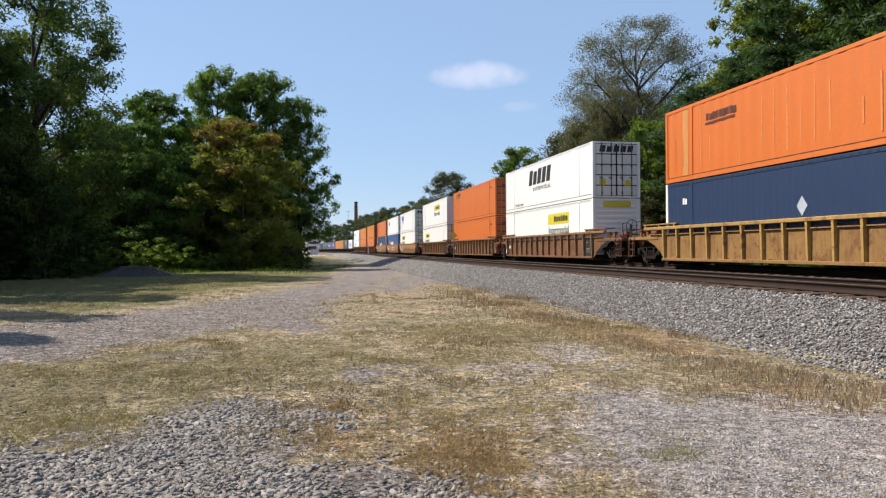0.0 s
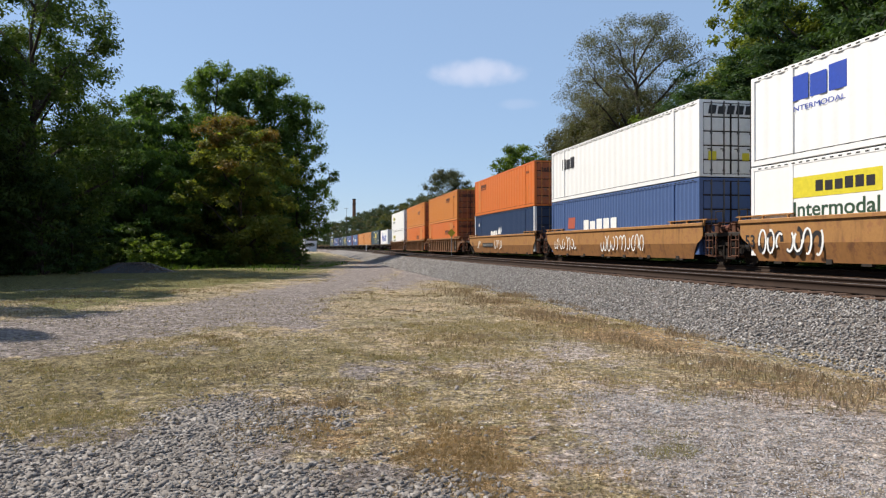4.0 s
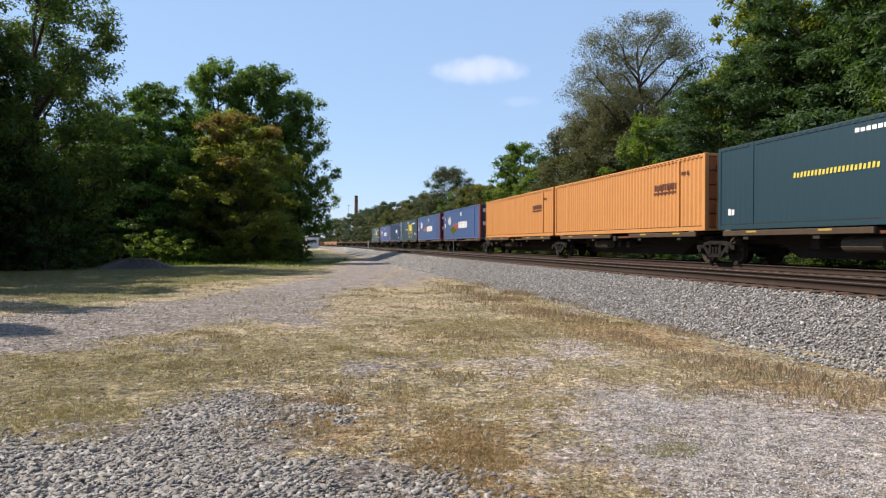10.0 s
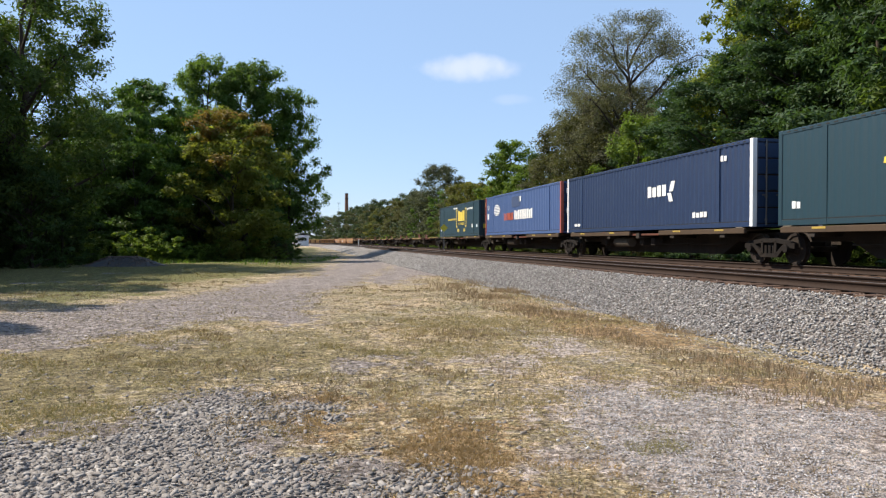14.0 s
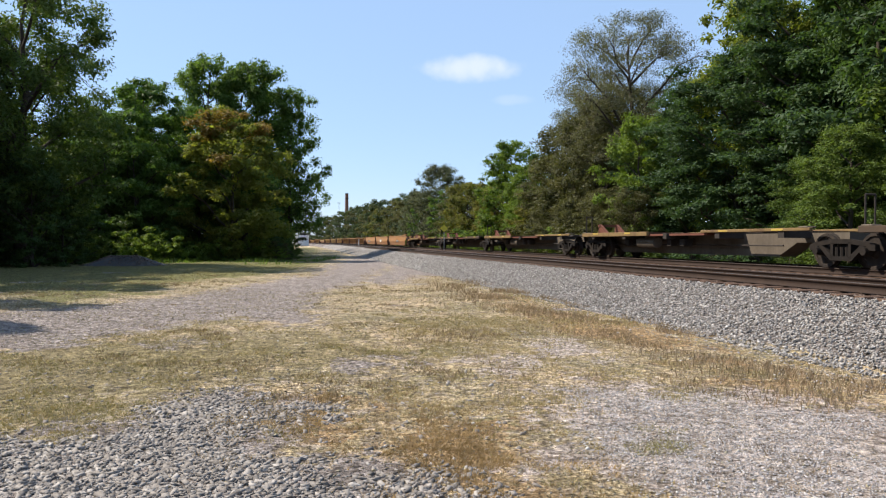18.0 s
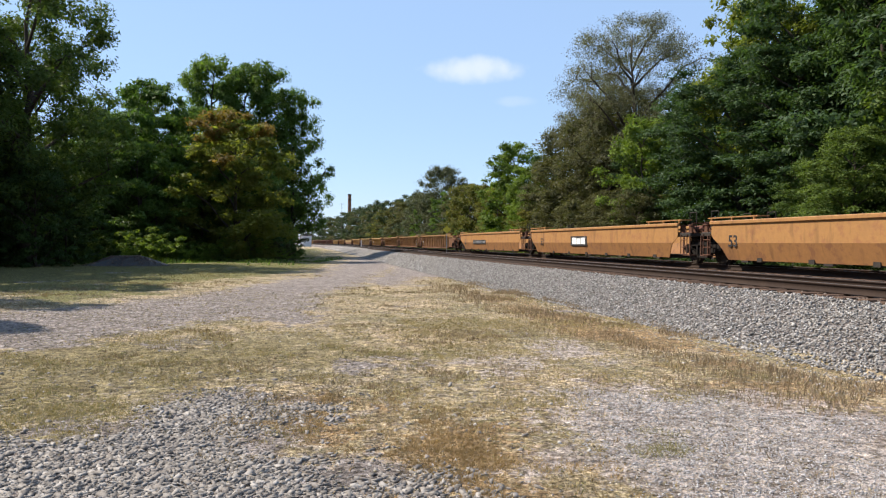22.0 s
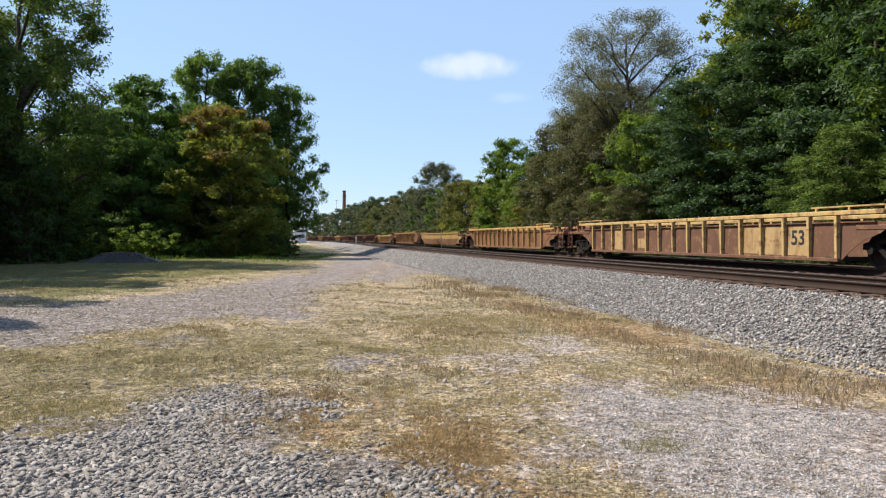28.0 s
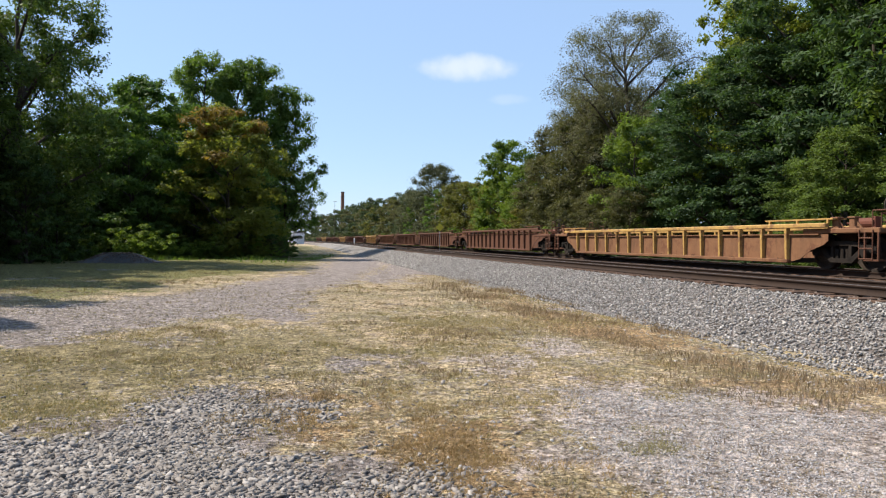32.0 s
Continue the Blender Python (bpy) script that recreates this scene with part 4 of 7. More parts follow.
        if i % 2 == 0:
            limb(vs, fs, np.array([near, (near + c) / 2 + rng.normal(0, 0.02, 3) * spread, c]), [base_r * 0.07, base_r * 0.05, base_r * 0.02], 3)
        cs.append(c)
        rr.append(height * clump * rng.uniform(0.7, 1.35))
    put("branchwork", mesh_np("branchwork", vs, fs, bark, True), root)
    cs, rr = np.array(cs), np.array(rr)
    if turned:
        up = (cs[:, 2] + rng.normal(0, 0.13, len(cs)) * height) > height * 0.80
        share = np.sum(rr[up] ** 2) / np.sum(rr ** 2)
        v, f = leaf_cloud(rng, cs[up], rr[up], int(count * share), leaf, droop, flat, core)
        put("turned_leaves", mesh_np("turned_leaves", v, f, turned), root, label="orange-brown leaves at the top of the crown")
        cs, rr, count = cs[~up], rr[~up], int(count * (1 - share))
    v, f = leaf_cloud(rng, cs, rr, count, leaf, droop, flat, core)
    put("crown", mesh_np("crown", v, f, leaves), root)
    return root


PROTOS = {
    "dark": make_tree(1, 18, 4.8, 0.06, LEAF_WOOD, 0.125, 36000, limbs=20, subs=4, clump=0.05, fill=130, label="tall dense green broad-leaved tree at the wood's edge"),
    "dark_b": make_tree(2, 18, 4.4, 0.05, LEAF_DARK, 0.12, 34000, limbs=20, subs=4, clump=0.05, fill=130, label="tall green broad-leaved tree in the wood"),
    "deep": make_tree(21, 19, 5.2, 0.17, LEAF_DEEP, 0.125, 36000, limbs=20, subs=4, clump=0.055, flat=0.42, uneven=0.3, fill=105, label="tall dark green broad-leaved tree in deep shade"),
    "lime": make_tree(22, 20, 4.2, 0.1, LEAF_LIME, 0.14, 26000, limbs=18, subs=4, clump=0.042, narrow=0.3, fill=110, label="tall yellow-green tree above the wood"),
    "dome": make_tree(23, 14, 5.4, 0.04, LEAF_DULL, 0.12, 34000, limbs=18, subs=4, clump=0.066, uneven=0.10, fill=210, label="round grey-green willow-like tree"),
    "mass": make_tree(14, 12, 5.0, 0.0, LEAF_DARK, 0.15, 15000, limbs=16, subs=4, clump=0.066, flat=0.42, fill=90, label="dense dark green tree leafy down to the ground"),
    "fern": make_tree(24, 12, 5.0, 0.0, LEAF_FERN, 0.13, 24000, limbs=18, subs=4, clump=0.068, flat=0.34, droop=0.3, fill=110, label="green tree with layered feathery sprays leafy to the ground"),
    "poplar": make_tree(3, 20, 5.2, 0.10, LEAF_MID, 0.15, 30000, limbs=16, subs=4, clump=0.046, flat=0.8, uneven=0.3, fill=150, label="tall poplar with glossy green crown"),
    "airy": make_tree(4, 19, 5.4, 0.12, LEAF_WOOD, 0.11, 42000, limbs=16, subs=5, clump=0.041, droop=0.5, fork=1.1, core=0.03, stout=1.0, fill=175, label="tall airy tree with hanging feathery twigs"),
    "grey": make_tree(5, 20, 6.4, 0.36, LEAF_GREY, 0.066, 84000, limbs=22, subs=6, clump=0.040, flat=0.75, fork=0.55, core=0.0, stout=1.2, uneven=0.12, fill=260, label="tall greyish tree with sparse fine leaves and bare limbs"),
    "brown": make_tree(6, 13, 4.0, 0.02, LEAF_BROWN, 0.095, 32000, limbs=18, subs=4, clump=0.060, uneven=0.15, fill=150, label="dense tree with dull brownish late-summer leaves"),
    "bright": make_tree(7, 12, 3.6, 0.05, LEAF_BRIGHT, 0.13, 20000, limbs=16, subs=4, clump=0.058, fill=100, label="fresh green tree lit by the sun"),
    "yellow": make_tree(8, 11, 4.2, 0.02, LEAF_YELLOW, 0.13, 17000, limbs=15, subs=4, clump=0.066, fill=90, label="yellowing bushy tree along the railway"),
    "autumn": make_tree(9, 12, 4.2, 0.03, LEAF_AUTUMN, 0.13, 34000, limbs=18, subs=4, clump=0.058, turned=LEAF_TURNED, fill=130, label="bushy tree with leaves turning orange-brown"),
    "far_wood": make_tree(15, 14, 4.6, 0.0, LEAF_FAR, 0.20, 8000, limbs=12, subs=3, clump=0.068, fill=70, label="dense green tree in the far wood"),
    "far_dull": make_tree(16, 13, 4.6, 0.0, LEAF_BROWN, 0.19, 8000, limbs=12, subs=3, clump=0.068, fill=70, label="dull olive tree in the far wood"),
    "birch": make_tree(10, 14, 3.0, 0.25, LEAF_MID, 0.15, 8000, PALE_BARK, limbs=10, subs=6, clump=0.045, fill=40, label="slender green tree with pale bark"),
    "shrub": make_tree(11, 2.4, 1.5, 0.0, LEAF_WOOD, 0.085, 3600, limbs=11, subs=4, clump=0.11, shrub=True, fill=26, label="green bushy shrub beside the railway"),
    "shrub_deep": make_tree(17, 2.4, 1.6, 0.0, LEAF_DEEP, 0.09, 3000, limbs=11, subs=4, clump=0.11, shrub=True, fill=26, label="dark green shrub in the wood's shade"),
    "shrub_dry": make_tree(12, 2.0, 1.4, 0.0, LEAF_BROWN, 0.07, 3000, limbs=11, subs=4, clump=0.11, shrub=True, fill=26, label="dry brownish shrub beside the railway"),
    "shrub_bright": make_tree(13, 2.2, 1.6, 0.0, LEAF_BRIGHT, 0.085, 3400, limbs=11, subs=4, clump=0.11, shrub=True, fill=26, label="light green weeds and shrub in the sun"),
}
FIRST = {}


def plant(kind, x, y, z, height, wide=1.0):
    src = PROTOS[kind]
    tall = {"dark": 18, "deep": 19, "lime": 20, "dome": 14, "dark_b": 18, "mass": 12, "fern": 12, "far_wood": 14, "far_dull": 13, "poplar": 20, "airy": 19, "grey": 20, "brown": 13, "bright": 12, "yellow": 11, "autumn": 12, "birch": 14, "shrub": 2.4, "shrub_deep": 2.4, "shrub_dry": 2.0, "shrub_bright": 2.2}[kind]
    k = height / tall
    m = pose(float(x), float(y), float(z), 0, 0, PLANT_RNG.uniform(0, 360)) @ Matrix.Diagonal((k * wide, k * wide, k, 1))
    if kind not in FIRST:
        FIRST[kind] = src
        src.matrix_basis = m
        return src
    ob = copy_thing(src, Matrix())
    ob.matrix_basis = m
    return ob


PLANT_RNG = random.Random(4)


def plant_line(kind, s, p, height, wide=1.0):
    x, y, _ = along(s, p)
    return plant(kind, x, y, float(ground_p(p)) - 0.05, height, wide)


# the wood behind the railway
for kind, s, p, hh, w in [
    ("dark_b", 14, 27, 19, 1.0), ("dark", 20, 25.5, 20, 1.0), ("deep", 26, 27.5, 21, 1.0), ("dark_b", 29.5, 27, 18, 0.9), ("deep", 33, 25.5, 12.5, 1.25), ("lime", 39.6, 27.6, 21.0, 0.9), ("lime", 44, 31.5, 19, 0.9), ("deep", 38, 25.5, 13, 1.3), ("deep", 34, 29, 21, 1.0), ("deep", 30, 30, 23, 0.9),
    ("deep", 42.5, 25.5, 12.5, 1.2), ("deep", 46, 27, 11.5, 1.0), ("grey", 54.6, 27, 20.2, 0.95), ("grey", 60.5, 27.5, 17.0, 0.95), ("deep", 50, 25.2, 10.5, 0.9), ("brown", 54.5, 24.4, 10.5, 1.0), ("brown", 58.5, 27.5, 15.0, 1.0), ("brown", 58.5, 25.5, 13.5, 1.0), ("brown", 64.5, 26, 13.8, 1.1),
    ("bright", 45.6, 23.2, 10.5, 0.85), ("brown", 69.5, 25.5, 10.5, 1.0), ("bright", 72.5, 24, 7.4, 0.9), ("bright", 78, 25.5, 10.5, 0.9), ("dark_b", 80, 28.5, 12, 1.0), ("bright", 85, 26, 14.2, 1.0), ("yellow", 93, 26, 9, 1.0),
    ("bright", 99, 28, 10.5, 1.0), ("yellow", 105, 26, 10.5, 1.1), ("yellow", 113, 27, 11, 1.1), ("brown", 120, 27, 11.5, 1.1), ("birch", 127, 25, 11, 1.0), ("dome", 139, 27.5, 16.6, 0.9), ("dome", 152, 26, 12.5, 1.0), ("birch", 147, 23.5, 8.5, 0.8),
    ("far_wood", 160, 27, 13, 1.0), ("far_dull", 170, 26, 12, 1.2), ("far_wood", 180, 28, 14, 1.0), ("far_dull", 192, 27, 13, 1.2), ("far_wood", 205, 27, 14, 1.1), ("yellow", 216, 26, 12, 1.2), ("far_wood", 228, 27, 15, 1.1),
    ("far_dull", 240, 27, 14, 1.2), ("far_wood", 255, 28, 15, 1.2), ("far_wood", 270, 27, 15, 1.2), ("far_dull", 286, 27, 14, 1.3), ("far_wood", 302, 28, 16, 1.2), ("far_wood", 320, 27, 15, 1.3), ("far_wood", 340, 28, 16, 1.3), ("far_dull", 362, 27, 14, 1.3), ("far_wood", 385, 27, 15, 1.3), ("far_wood", 410, 27, 15, 1.3), ("far_wood", 440, 27, 14, 1.4), ("far_wood", 475, 27, 14, 1.4),
    # behind them
    ("far_wood", 10, 33, 20, 1.0), ("far_wood", 23, 34, 22, 1.0), ("deep", 36, 33, 18, 1.0), ("far_wood", 43, 35, 17, 0.9), ("far_wood", 55, 35, 12, 1.1), ("far_wood", 66, 34, 11, 1.1), ("far_wood", 78, 35, 10, 1.1), ("far_wood", 92, 35, 10, 1.2), ("far_wood", 108, 35, 10, 1.2), ("far_wood", 125, 36, 11, 1.2), ("far_wood", 147, 36, 13, 1.2), ("far_wood", 172, 36, 12, 1.2), ("far_wood", 205, 36, 12, 1.3), ("far_wood", 245, 36, 13, 1.3), ("far_wood", 290, 36, 13, 1.4), ("far_wood", 340, 36, 13, 1.4),
]:
    plant_line(kind, s, p, hh, w)
# bushes along the foot of the wood
for k in range(64):
    s = 12 + k * 2.6 + PLANT_RNG.uniform(-0.8, 0.8)
    kind = PLANT_RNG.choice(["shrub", "shrub", "shrub", "shrub_deep"] if s < 28 else ["shrub_deep", "shrub_deep", "shrub_deep", "shrub"] if s < 47 else ["shrub", "shrub_dry", "shrub_dry", "shrub_bright"])
    plant_line(kind, s, PLANT_RNG.uniform(20.6, 22.6), PLANT_RNG.uniform(1.4, 3.4) * (0.55 if 31 < s < 50 else 1.0), 1.15)
for kind, s, p, hh, w in [("dark", 25.0, 21.8, 6.5, 1.3), ("dark", 21, 22.2, 6.0, 1.2), ("dark", 28.2, 22.6, 5.5, 1.2), ("brown", 52, 22.8, 5.5, 1.1), ("brown", 62, 23, 6.5, 1.1), ("yellow", 70, 23, 5.0, 1.1), ("brown", 44.0, 21.9, 5.4, 1.25), ("brown", 48.0, 22.2, 5.6, 1.3), ("brown", 57, 22.6, 5.0, 1.2)]:
    plant_line(kind, s, p, hh, w)
# the wood on the other side of the yard
for kind, x, y, hh, w in [
    ("airy", -25.5, 45, 20.5, 1.0), ("airy", -31, 42, 20, 1.1), ("airy", -28, 50, 17, 1.0), ("mass", -27, 43, 7.5, 1.0), ("mass", -23.6, 42.8, 6.5, 0.9), ("mass", -31.5, 40, 8, 1.1), ("mass", -24.2, 47.5, 5.5, 1.0), ("mass", -31, 49, 11, 1.0), ("mass", -28.5, 49, 8, 0.9), ("far_wood", -36, 50, 14, 1.1), ("mass", -36.5, 57, 8, 1.0), ("mass", -33.5, 54, 7, 1.0), ("mass", -35, 62, 9, 1.1), ("mass", -41, 60, 9, 1.1), ("mass", -34, 71, 8, 1.0), ("mass", -31, 70, 7, 1.0), ("mass", -28, 71.5, 7.5, 1.0), ("mass", -41.5, 70, 9, 1.1), ("mass", -37.5, 67, 8, 1.0), ("mass", -25.5, 72, 7, 1.0), ("fern", -29.5, 62.5, 13.0, 1.0), ("fern", -24.5, 60, 10, 1.0), ("fern", -26.5, 65, 16.3, 0.9), ("fern", -29.6, 64.5, 13.5, 0.9),
    ("fern", -23.6, 68, 14.5, 0.9), ("dark", -29.5, 74, 17.0, 1.0), ("poplar", -23.4, 76, 21.6, 0.8), ("poplar", -18.4, 76, 21.0, 0.80), ("poplar", -15.5, 78, 18.6, 0.80), ("poplar", -20.5, 78, 20.6, 0.95), ("autumn", -16.8, 61, 12.8, 1.08), ("fern", -21.0, 65, 9.5, 0.9), ("fern", -17.0, 68, 9.5, 0.8), ("fern", -22.5, 58.5, 5.0, 0.9), ("mass", -17.6, 72, 8.5, 0.75), ("mass", -19.5, 71, 12, 0.9),
    ("far_wood", -23, 86, 13, 1.2), ("far_wood", -18.5, 88, 8, 1.0), ("far_wood", -31, 88, 14, 1.2), ("far_wood", -27, 100, 12, 1.2), ("far_wood", -38, 84, 14, 1.2), ("far_wood", -41, 66, 14, 1.2), ("far_wood", -38, 58, 13, 1.2), ("far_wood", -45, 52, 14, 1.3),
    ("far_wood", -25, 98, 17, 1.1), ("far_wood", -28, 112, 16, 1.2), ("far_wood", -32, 128, 16, 1.2), ("far_wood", -38, 148, 16, 1.2), ("far_wood", -44, 170, 16, 1.3), ("far_wood", -52, 195, 15, 1.3),
    # unseen trees to the left, some doubled, added to shade yard and wood
    ("mass", -23.0, 28.6, 15.2, 0.55), ("mass", -25.2, 34.0, 15.4, 0.55), ("mass", -20.4, 21.6, 14.6, 0.27), ("dark", -19.0, 17.2, 14.2, 0.30), ("far_wood", -34, 45, 19, 1.2), ("far_wood", -39, 48, 20, 1.2), ("far_wood", -36, 39, 18, 1.2), ("far_wood", -44, 62, 20, 1.3), ("dark_b", -18.0, 14.0, 11.5, 0.4), ("mass", -23.2, 28.2, 15.0, 0.5), ("mass", -25.5, 33.7, 15.2, 0.5), ("mass", -20.5, 21.4, 14.4, 0.25), ("dark_b", -19.1, 17.0, 14.0, 0.28), ("far_wood", -30, 27, 14, 1.0), ("far_wood", -27, 14, 13, 1.0), ("far_wood", -24, 4, 13, 1.0), ("far_wood", -34, 38, 15, 1.1),
]:
    plant(kind, x, y, -0.05, hh, w)
for kind, x, y, hh in [("shrub_bright", -22, 54, 2.6), ("shrub_bright", -20.2, 54.5, 2.2), ("shrub", -25, 53, 2.4), ("shrub_bright", -17.0, 58, 1.8), ("shrub_bright", -15.0, 60, 2.0), ("shrub_dry", -13.4, 62, 1.7), ("shrub", -12.4, 64, 1.4), ("shrub_bright", -26.5, 50, 2.0), ("shrub_bright", -18.6, 57, 1.6), ("shrub_dry", -16.2, 60.5, 2.0), ("shrub", -14.2, 66, 2.4), ("shrub", -29, 47, 2.4), ("shrub", -31.5, 44, 2.6), ("shrub", -15.5, 71, 3.0), ("shrub", -28, 55, 3), ("shrub", -23.5, 57, 3.2), ("shrub_bright", -21.0, 55.6, 1.3), ("shrub_bright", -24.5, 52, 1.2), ("shrub_bright", -13.2, 61, 1.2), ("shrub", -33.5, 52, 3.0), ("shrub", -32, 50, 2.8), ("shrub_deep", -17.6, 63, 3.0), ("shrub_deep", -15.6, 65, 3.0)]:
    plant(kind, x, y, -0.05, hh, 1.1)
for src in list(PROTOS):
    if src not in FIRST:
        for o in (*PROTOS[src].children_recursive, PROTOS[src]):
            bpy.data.objects.remove(o)


# ---------- the train: parts shared by the cars ----------
def profile_mesh(name, bm, material):
    me = bpy.data.meshes.new(name)
    bm.normal_update()
    bm.to_mesh(me)
    bm.free()
    me.materials.append(material)
    return me


WHEEL_R = 0.49


def wheelset_mesh():
    bm = bmesh.new()
    tube(bm, (-0.95, 0, 0), (0.95, 0, 0), 0.085, n=10)
    for sx in (-1, 1):
        rings = []
        for x, r in ((0.66, 0.53), (0.695, 0.53), (0.70, WHEEL_R), (0.80, WHEEL_R), (0.80, 0.41), (0.765, 0.39), (0.755, 0.2), (0.81, 0.16), (0.81, 0.0)):
            rings.append([bm.verts.new((sx * x, r * math.cos(2 * math.pi * k / 24), r * math.sin(2 * math.pi * k / 24))) for k in range(24)] if r > 0 else [bm.verts.new((sx * x, 0, 0))])
        for a, b in zip(rings, rings[1:]):
            for k in range(24):
                q = (a[k], a[(k + 1) % 24], b[(k + 1) % 24], b[k]) if len(b) > 1 else (a[k], a[(k + 1) % 24], b[0])
                bm.faces.new(q)
        bm.faces.new(rings[0])
    bmesh.ops.recalc_face_normals(bm, faces=bm.faces[:])
    return profile_mesh("wheelset", bm, WHEEL)


def side_frame_mesh(sx):
    bm = bmesh.new()
    x0, x1 = (0.93 * sx, 1.08 * sx)
    a, b = min(x0, x1), max(x0, x1)
    slab(bm, [(-1.22, 0.50), (-1.22, 0.66), (-0.95, 0.74), (-0.3, 0.82), (0.3, 0.82), (0.95, 0.74), (1.22, 0.66), (1.22, 0.50), (1.0, 0.52), (0.9, 0.62), (0.3, 0.69), (-0.3, 0.69), (-0.9, 0.62), (-1.0, 0.52)], a, b)
    slab(bm, [(-0.85, 0.62), (-0.70, 0.64), (-0.32, 0.34), (0.32, 0.34), (0.70, 0.64), (0.85, 0.62), (0.40, 0.22), (-0.40, 0.22)], a, b)
    for y in (-0.33, 0.33):
        box(bm, a, b, y - 0.05, y + 0.05, 0.28, 0.74)
    for y in (-0.89, 0.89):
        tube(bm, (0.9 * sx, y, WHEEL_R), (1.17 * sx, y, WHEEL_R), 0.13, 0.11, 12)
    for y in (-0.19, 0.0, 0.19):
        tube(bm, (0.99 * sx, y, 0.33), (0.99 * sx, y, 0.60), 0.075, 0.075, 8)
    return profile_mesh("side_frame", bm, TRUCK)


def bolster_mesh():
    bm = bmesh.new()
    box(bm, -1.0, 1.0, -0.22, 0.22, 0.48, 0.74, 0.04)
    tube(bm, (0, 0, 0.70), (0, 0, 0.84), 0.2, n=12)
    for y in (-0.42, 0.42):
        box(bm, -0.85, 0.85, y - 0.05, y + 0.05, 0.40, 0.52)
    return profile_mesh("bolster", bm, TRUCK)


WHEELSET, FRAME_L, FRAME_R, BOLSTER = wheelset_mesh(), side_frame_mesh(-1), side_frame_mesh(1), bolster_mesh()
WHEELSETS = {1: [], -1: []}


def add_truck(car, y):
    me_ob = put("truck", BOLSTER, car, (0, y, 0), "grimy cast-steel truck")
    put("side_frame", FRAME_L, me_ob)
    put("side_frame", FRAME_R, me_ob)
    for k in (1, -1):
        WHEELSETS[k].append(put("wheelset", WHEELSET, me_ob, (0, 0.89 * k, WHEEL_R)))
    return me_ob


def words(text, size, material, parent, at, facing="side", name="lettering", wide=None, bold=0.0):
    """Raised flat lettering in the built-in font; at is the middle of the line."""
    cu = bpy.data.curves.new(name, "FONT")
    cu.body, cu.size, cu.align_x, cu.align_y, cu.extrude, cu.offset = text, size, "CENTER", "CENTER", 0.002, bold
    tmp = bpy.data.objects.new(name, cu)
    me = bpy.data.meshes.new_from_object(tmp)
    bpy.data.objects.remove(tmp)
    me.materials.append(material)
    if wide:
        xs = [v.co.x for v in me.vertices]
        k = wide / (max(xs) - min(xs))
        for v in me.vertices:
            v.co.x *= k
    turn = Matrix(((0, 0, -1), (-1, 0, 0), (0, 1, 0))).to_euler() if facing == "side" else Euler((radians(90), 0, 0))
    return put(name, me, parent, at, turn=turn)


def shapes(parent, name, material, quads, x=None, y=None, label=""):
    """Flat raised marks. quads: (u0, u1, v0, v1, skew); on the side (x given: along -y, up) or on the end (y given: along x, up)."""
    if name in ("trade_mark", "trade_emblem") and len(quads) > 1:
        for q in quads:
            shapes(parent, "mark_block", material, [q], x, y, label)
        return None
    bm = bmesh.new()
    for u0, u1, v0, v1, skew in quads:
        r = min(min(u1 - u0, v1 - v0) * 0.06, 0.012)
        ring = [(u0 + r, v0), (u1 - r, v0), (u1, v0 + r), (u1, v1 - r), (u1 - r, v1), (u0 + r, v1), (u0, v1 - r), (u0, v0 + r)]
        ring = [(u + skew * (v - v0), v) for u, v in ring]
        if x is not None:
            a = [bm.verts.new((x, -u, v)) for u, v in ring]
            b = [bm.verts.new((x - 0.004, -u, v)) for u, v in ring]
        else:
            a = [bm.verts.new((u, y, v)) for u, v in ring]
            b = [bm.verts.new((u, y - 0.004, v)) for u, v in ring]
        bm.faces.new(b)
        for i in range(8):
            bm.faces.new((a[i], a[(i + 1) % 8], b[(i + 1) % 8], b[i]))
    bmesh.ops.recalc_face_normals(bm, faces=bm.faces[:])
    return part(name, bm, material, parent, label)


def bars(u0, u1, v0, v1, n, skew=0.0, gap=0.22, seed=1):
    """A word that cannot be read, or a trade mark, as a row of plain blocks."""
    rng = random.Random(seed)
    w = (u1 - u0) / n
    return [(u0 + i * w + w * gap / 2, u0 + (i + 1) * w - w * gap / 2, v0, v1 - (v1 - v0) * rng.choice([0, 0, 0.12]), skew) for i in range(n)]


# ---------- cars ----------
MOVERS = []     # thing, place in the train, height
CACHE = {}


def side_outline(y0, y1, ends, low, high):
    """Outline of a well's side; an end over a truck is cut away in an arch."""
    near, far = ends
    out = [(y0, high), (y1, high)]
    cut = {"end": 1.5, "art": 0.85}
    c = cut[far]
    out += [(y1, high - 0.38), (y1 - 0.12 * c, high - 0.50), (y1 - 0.45 * c, high - 0.66), (y1 - 0.75 * c, high - 0.92), (y1 - c, low)]
    c = cut[near]
    out += [(y0 + c, low), (y0 + 0.75 * c, high - 0.92), (y0 + 0.45 * c, high - 0.66), (y0 + 0.12 * c, high - 0.50), (y0, high - 0.38)]
    return out


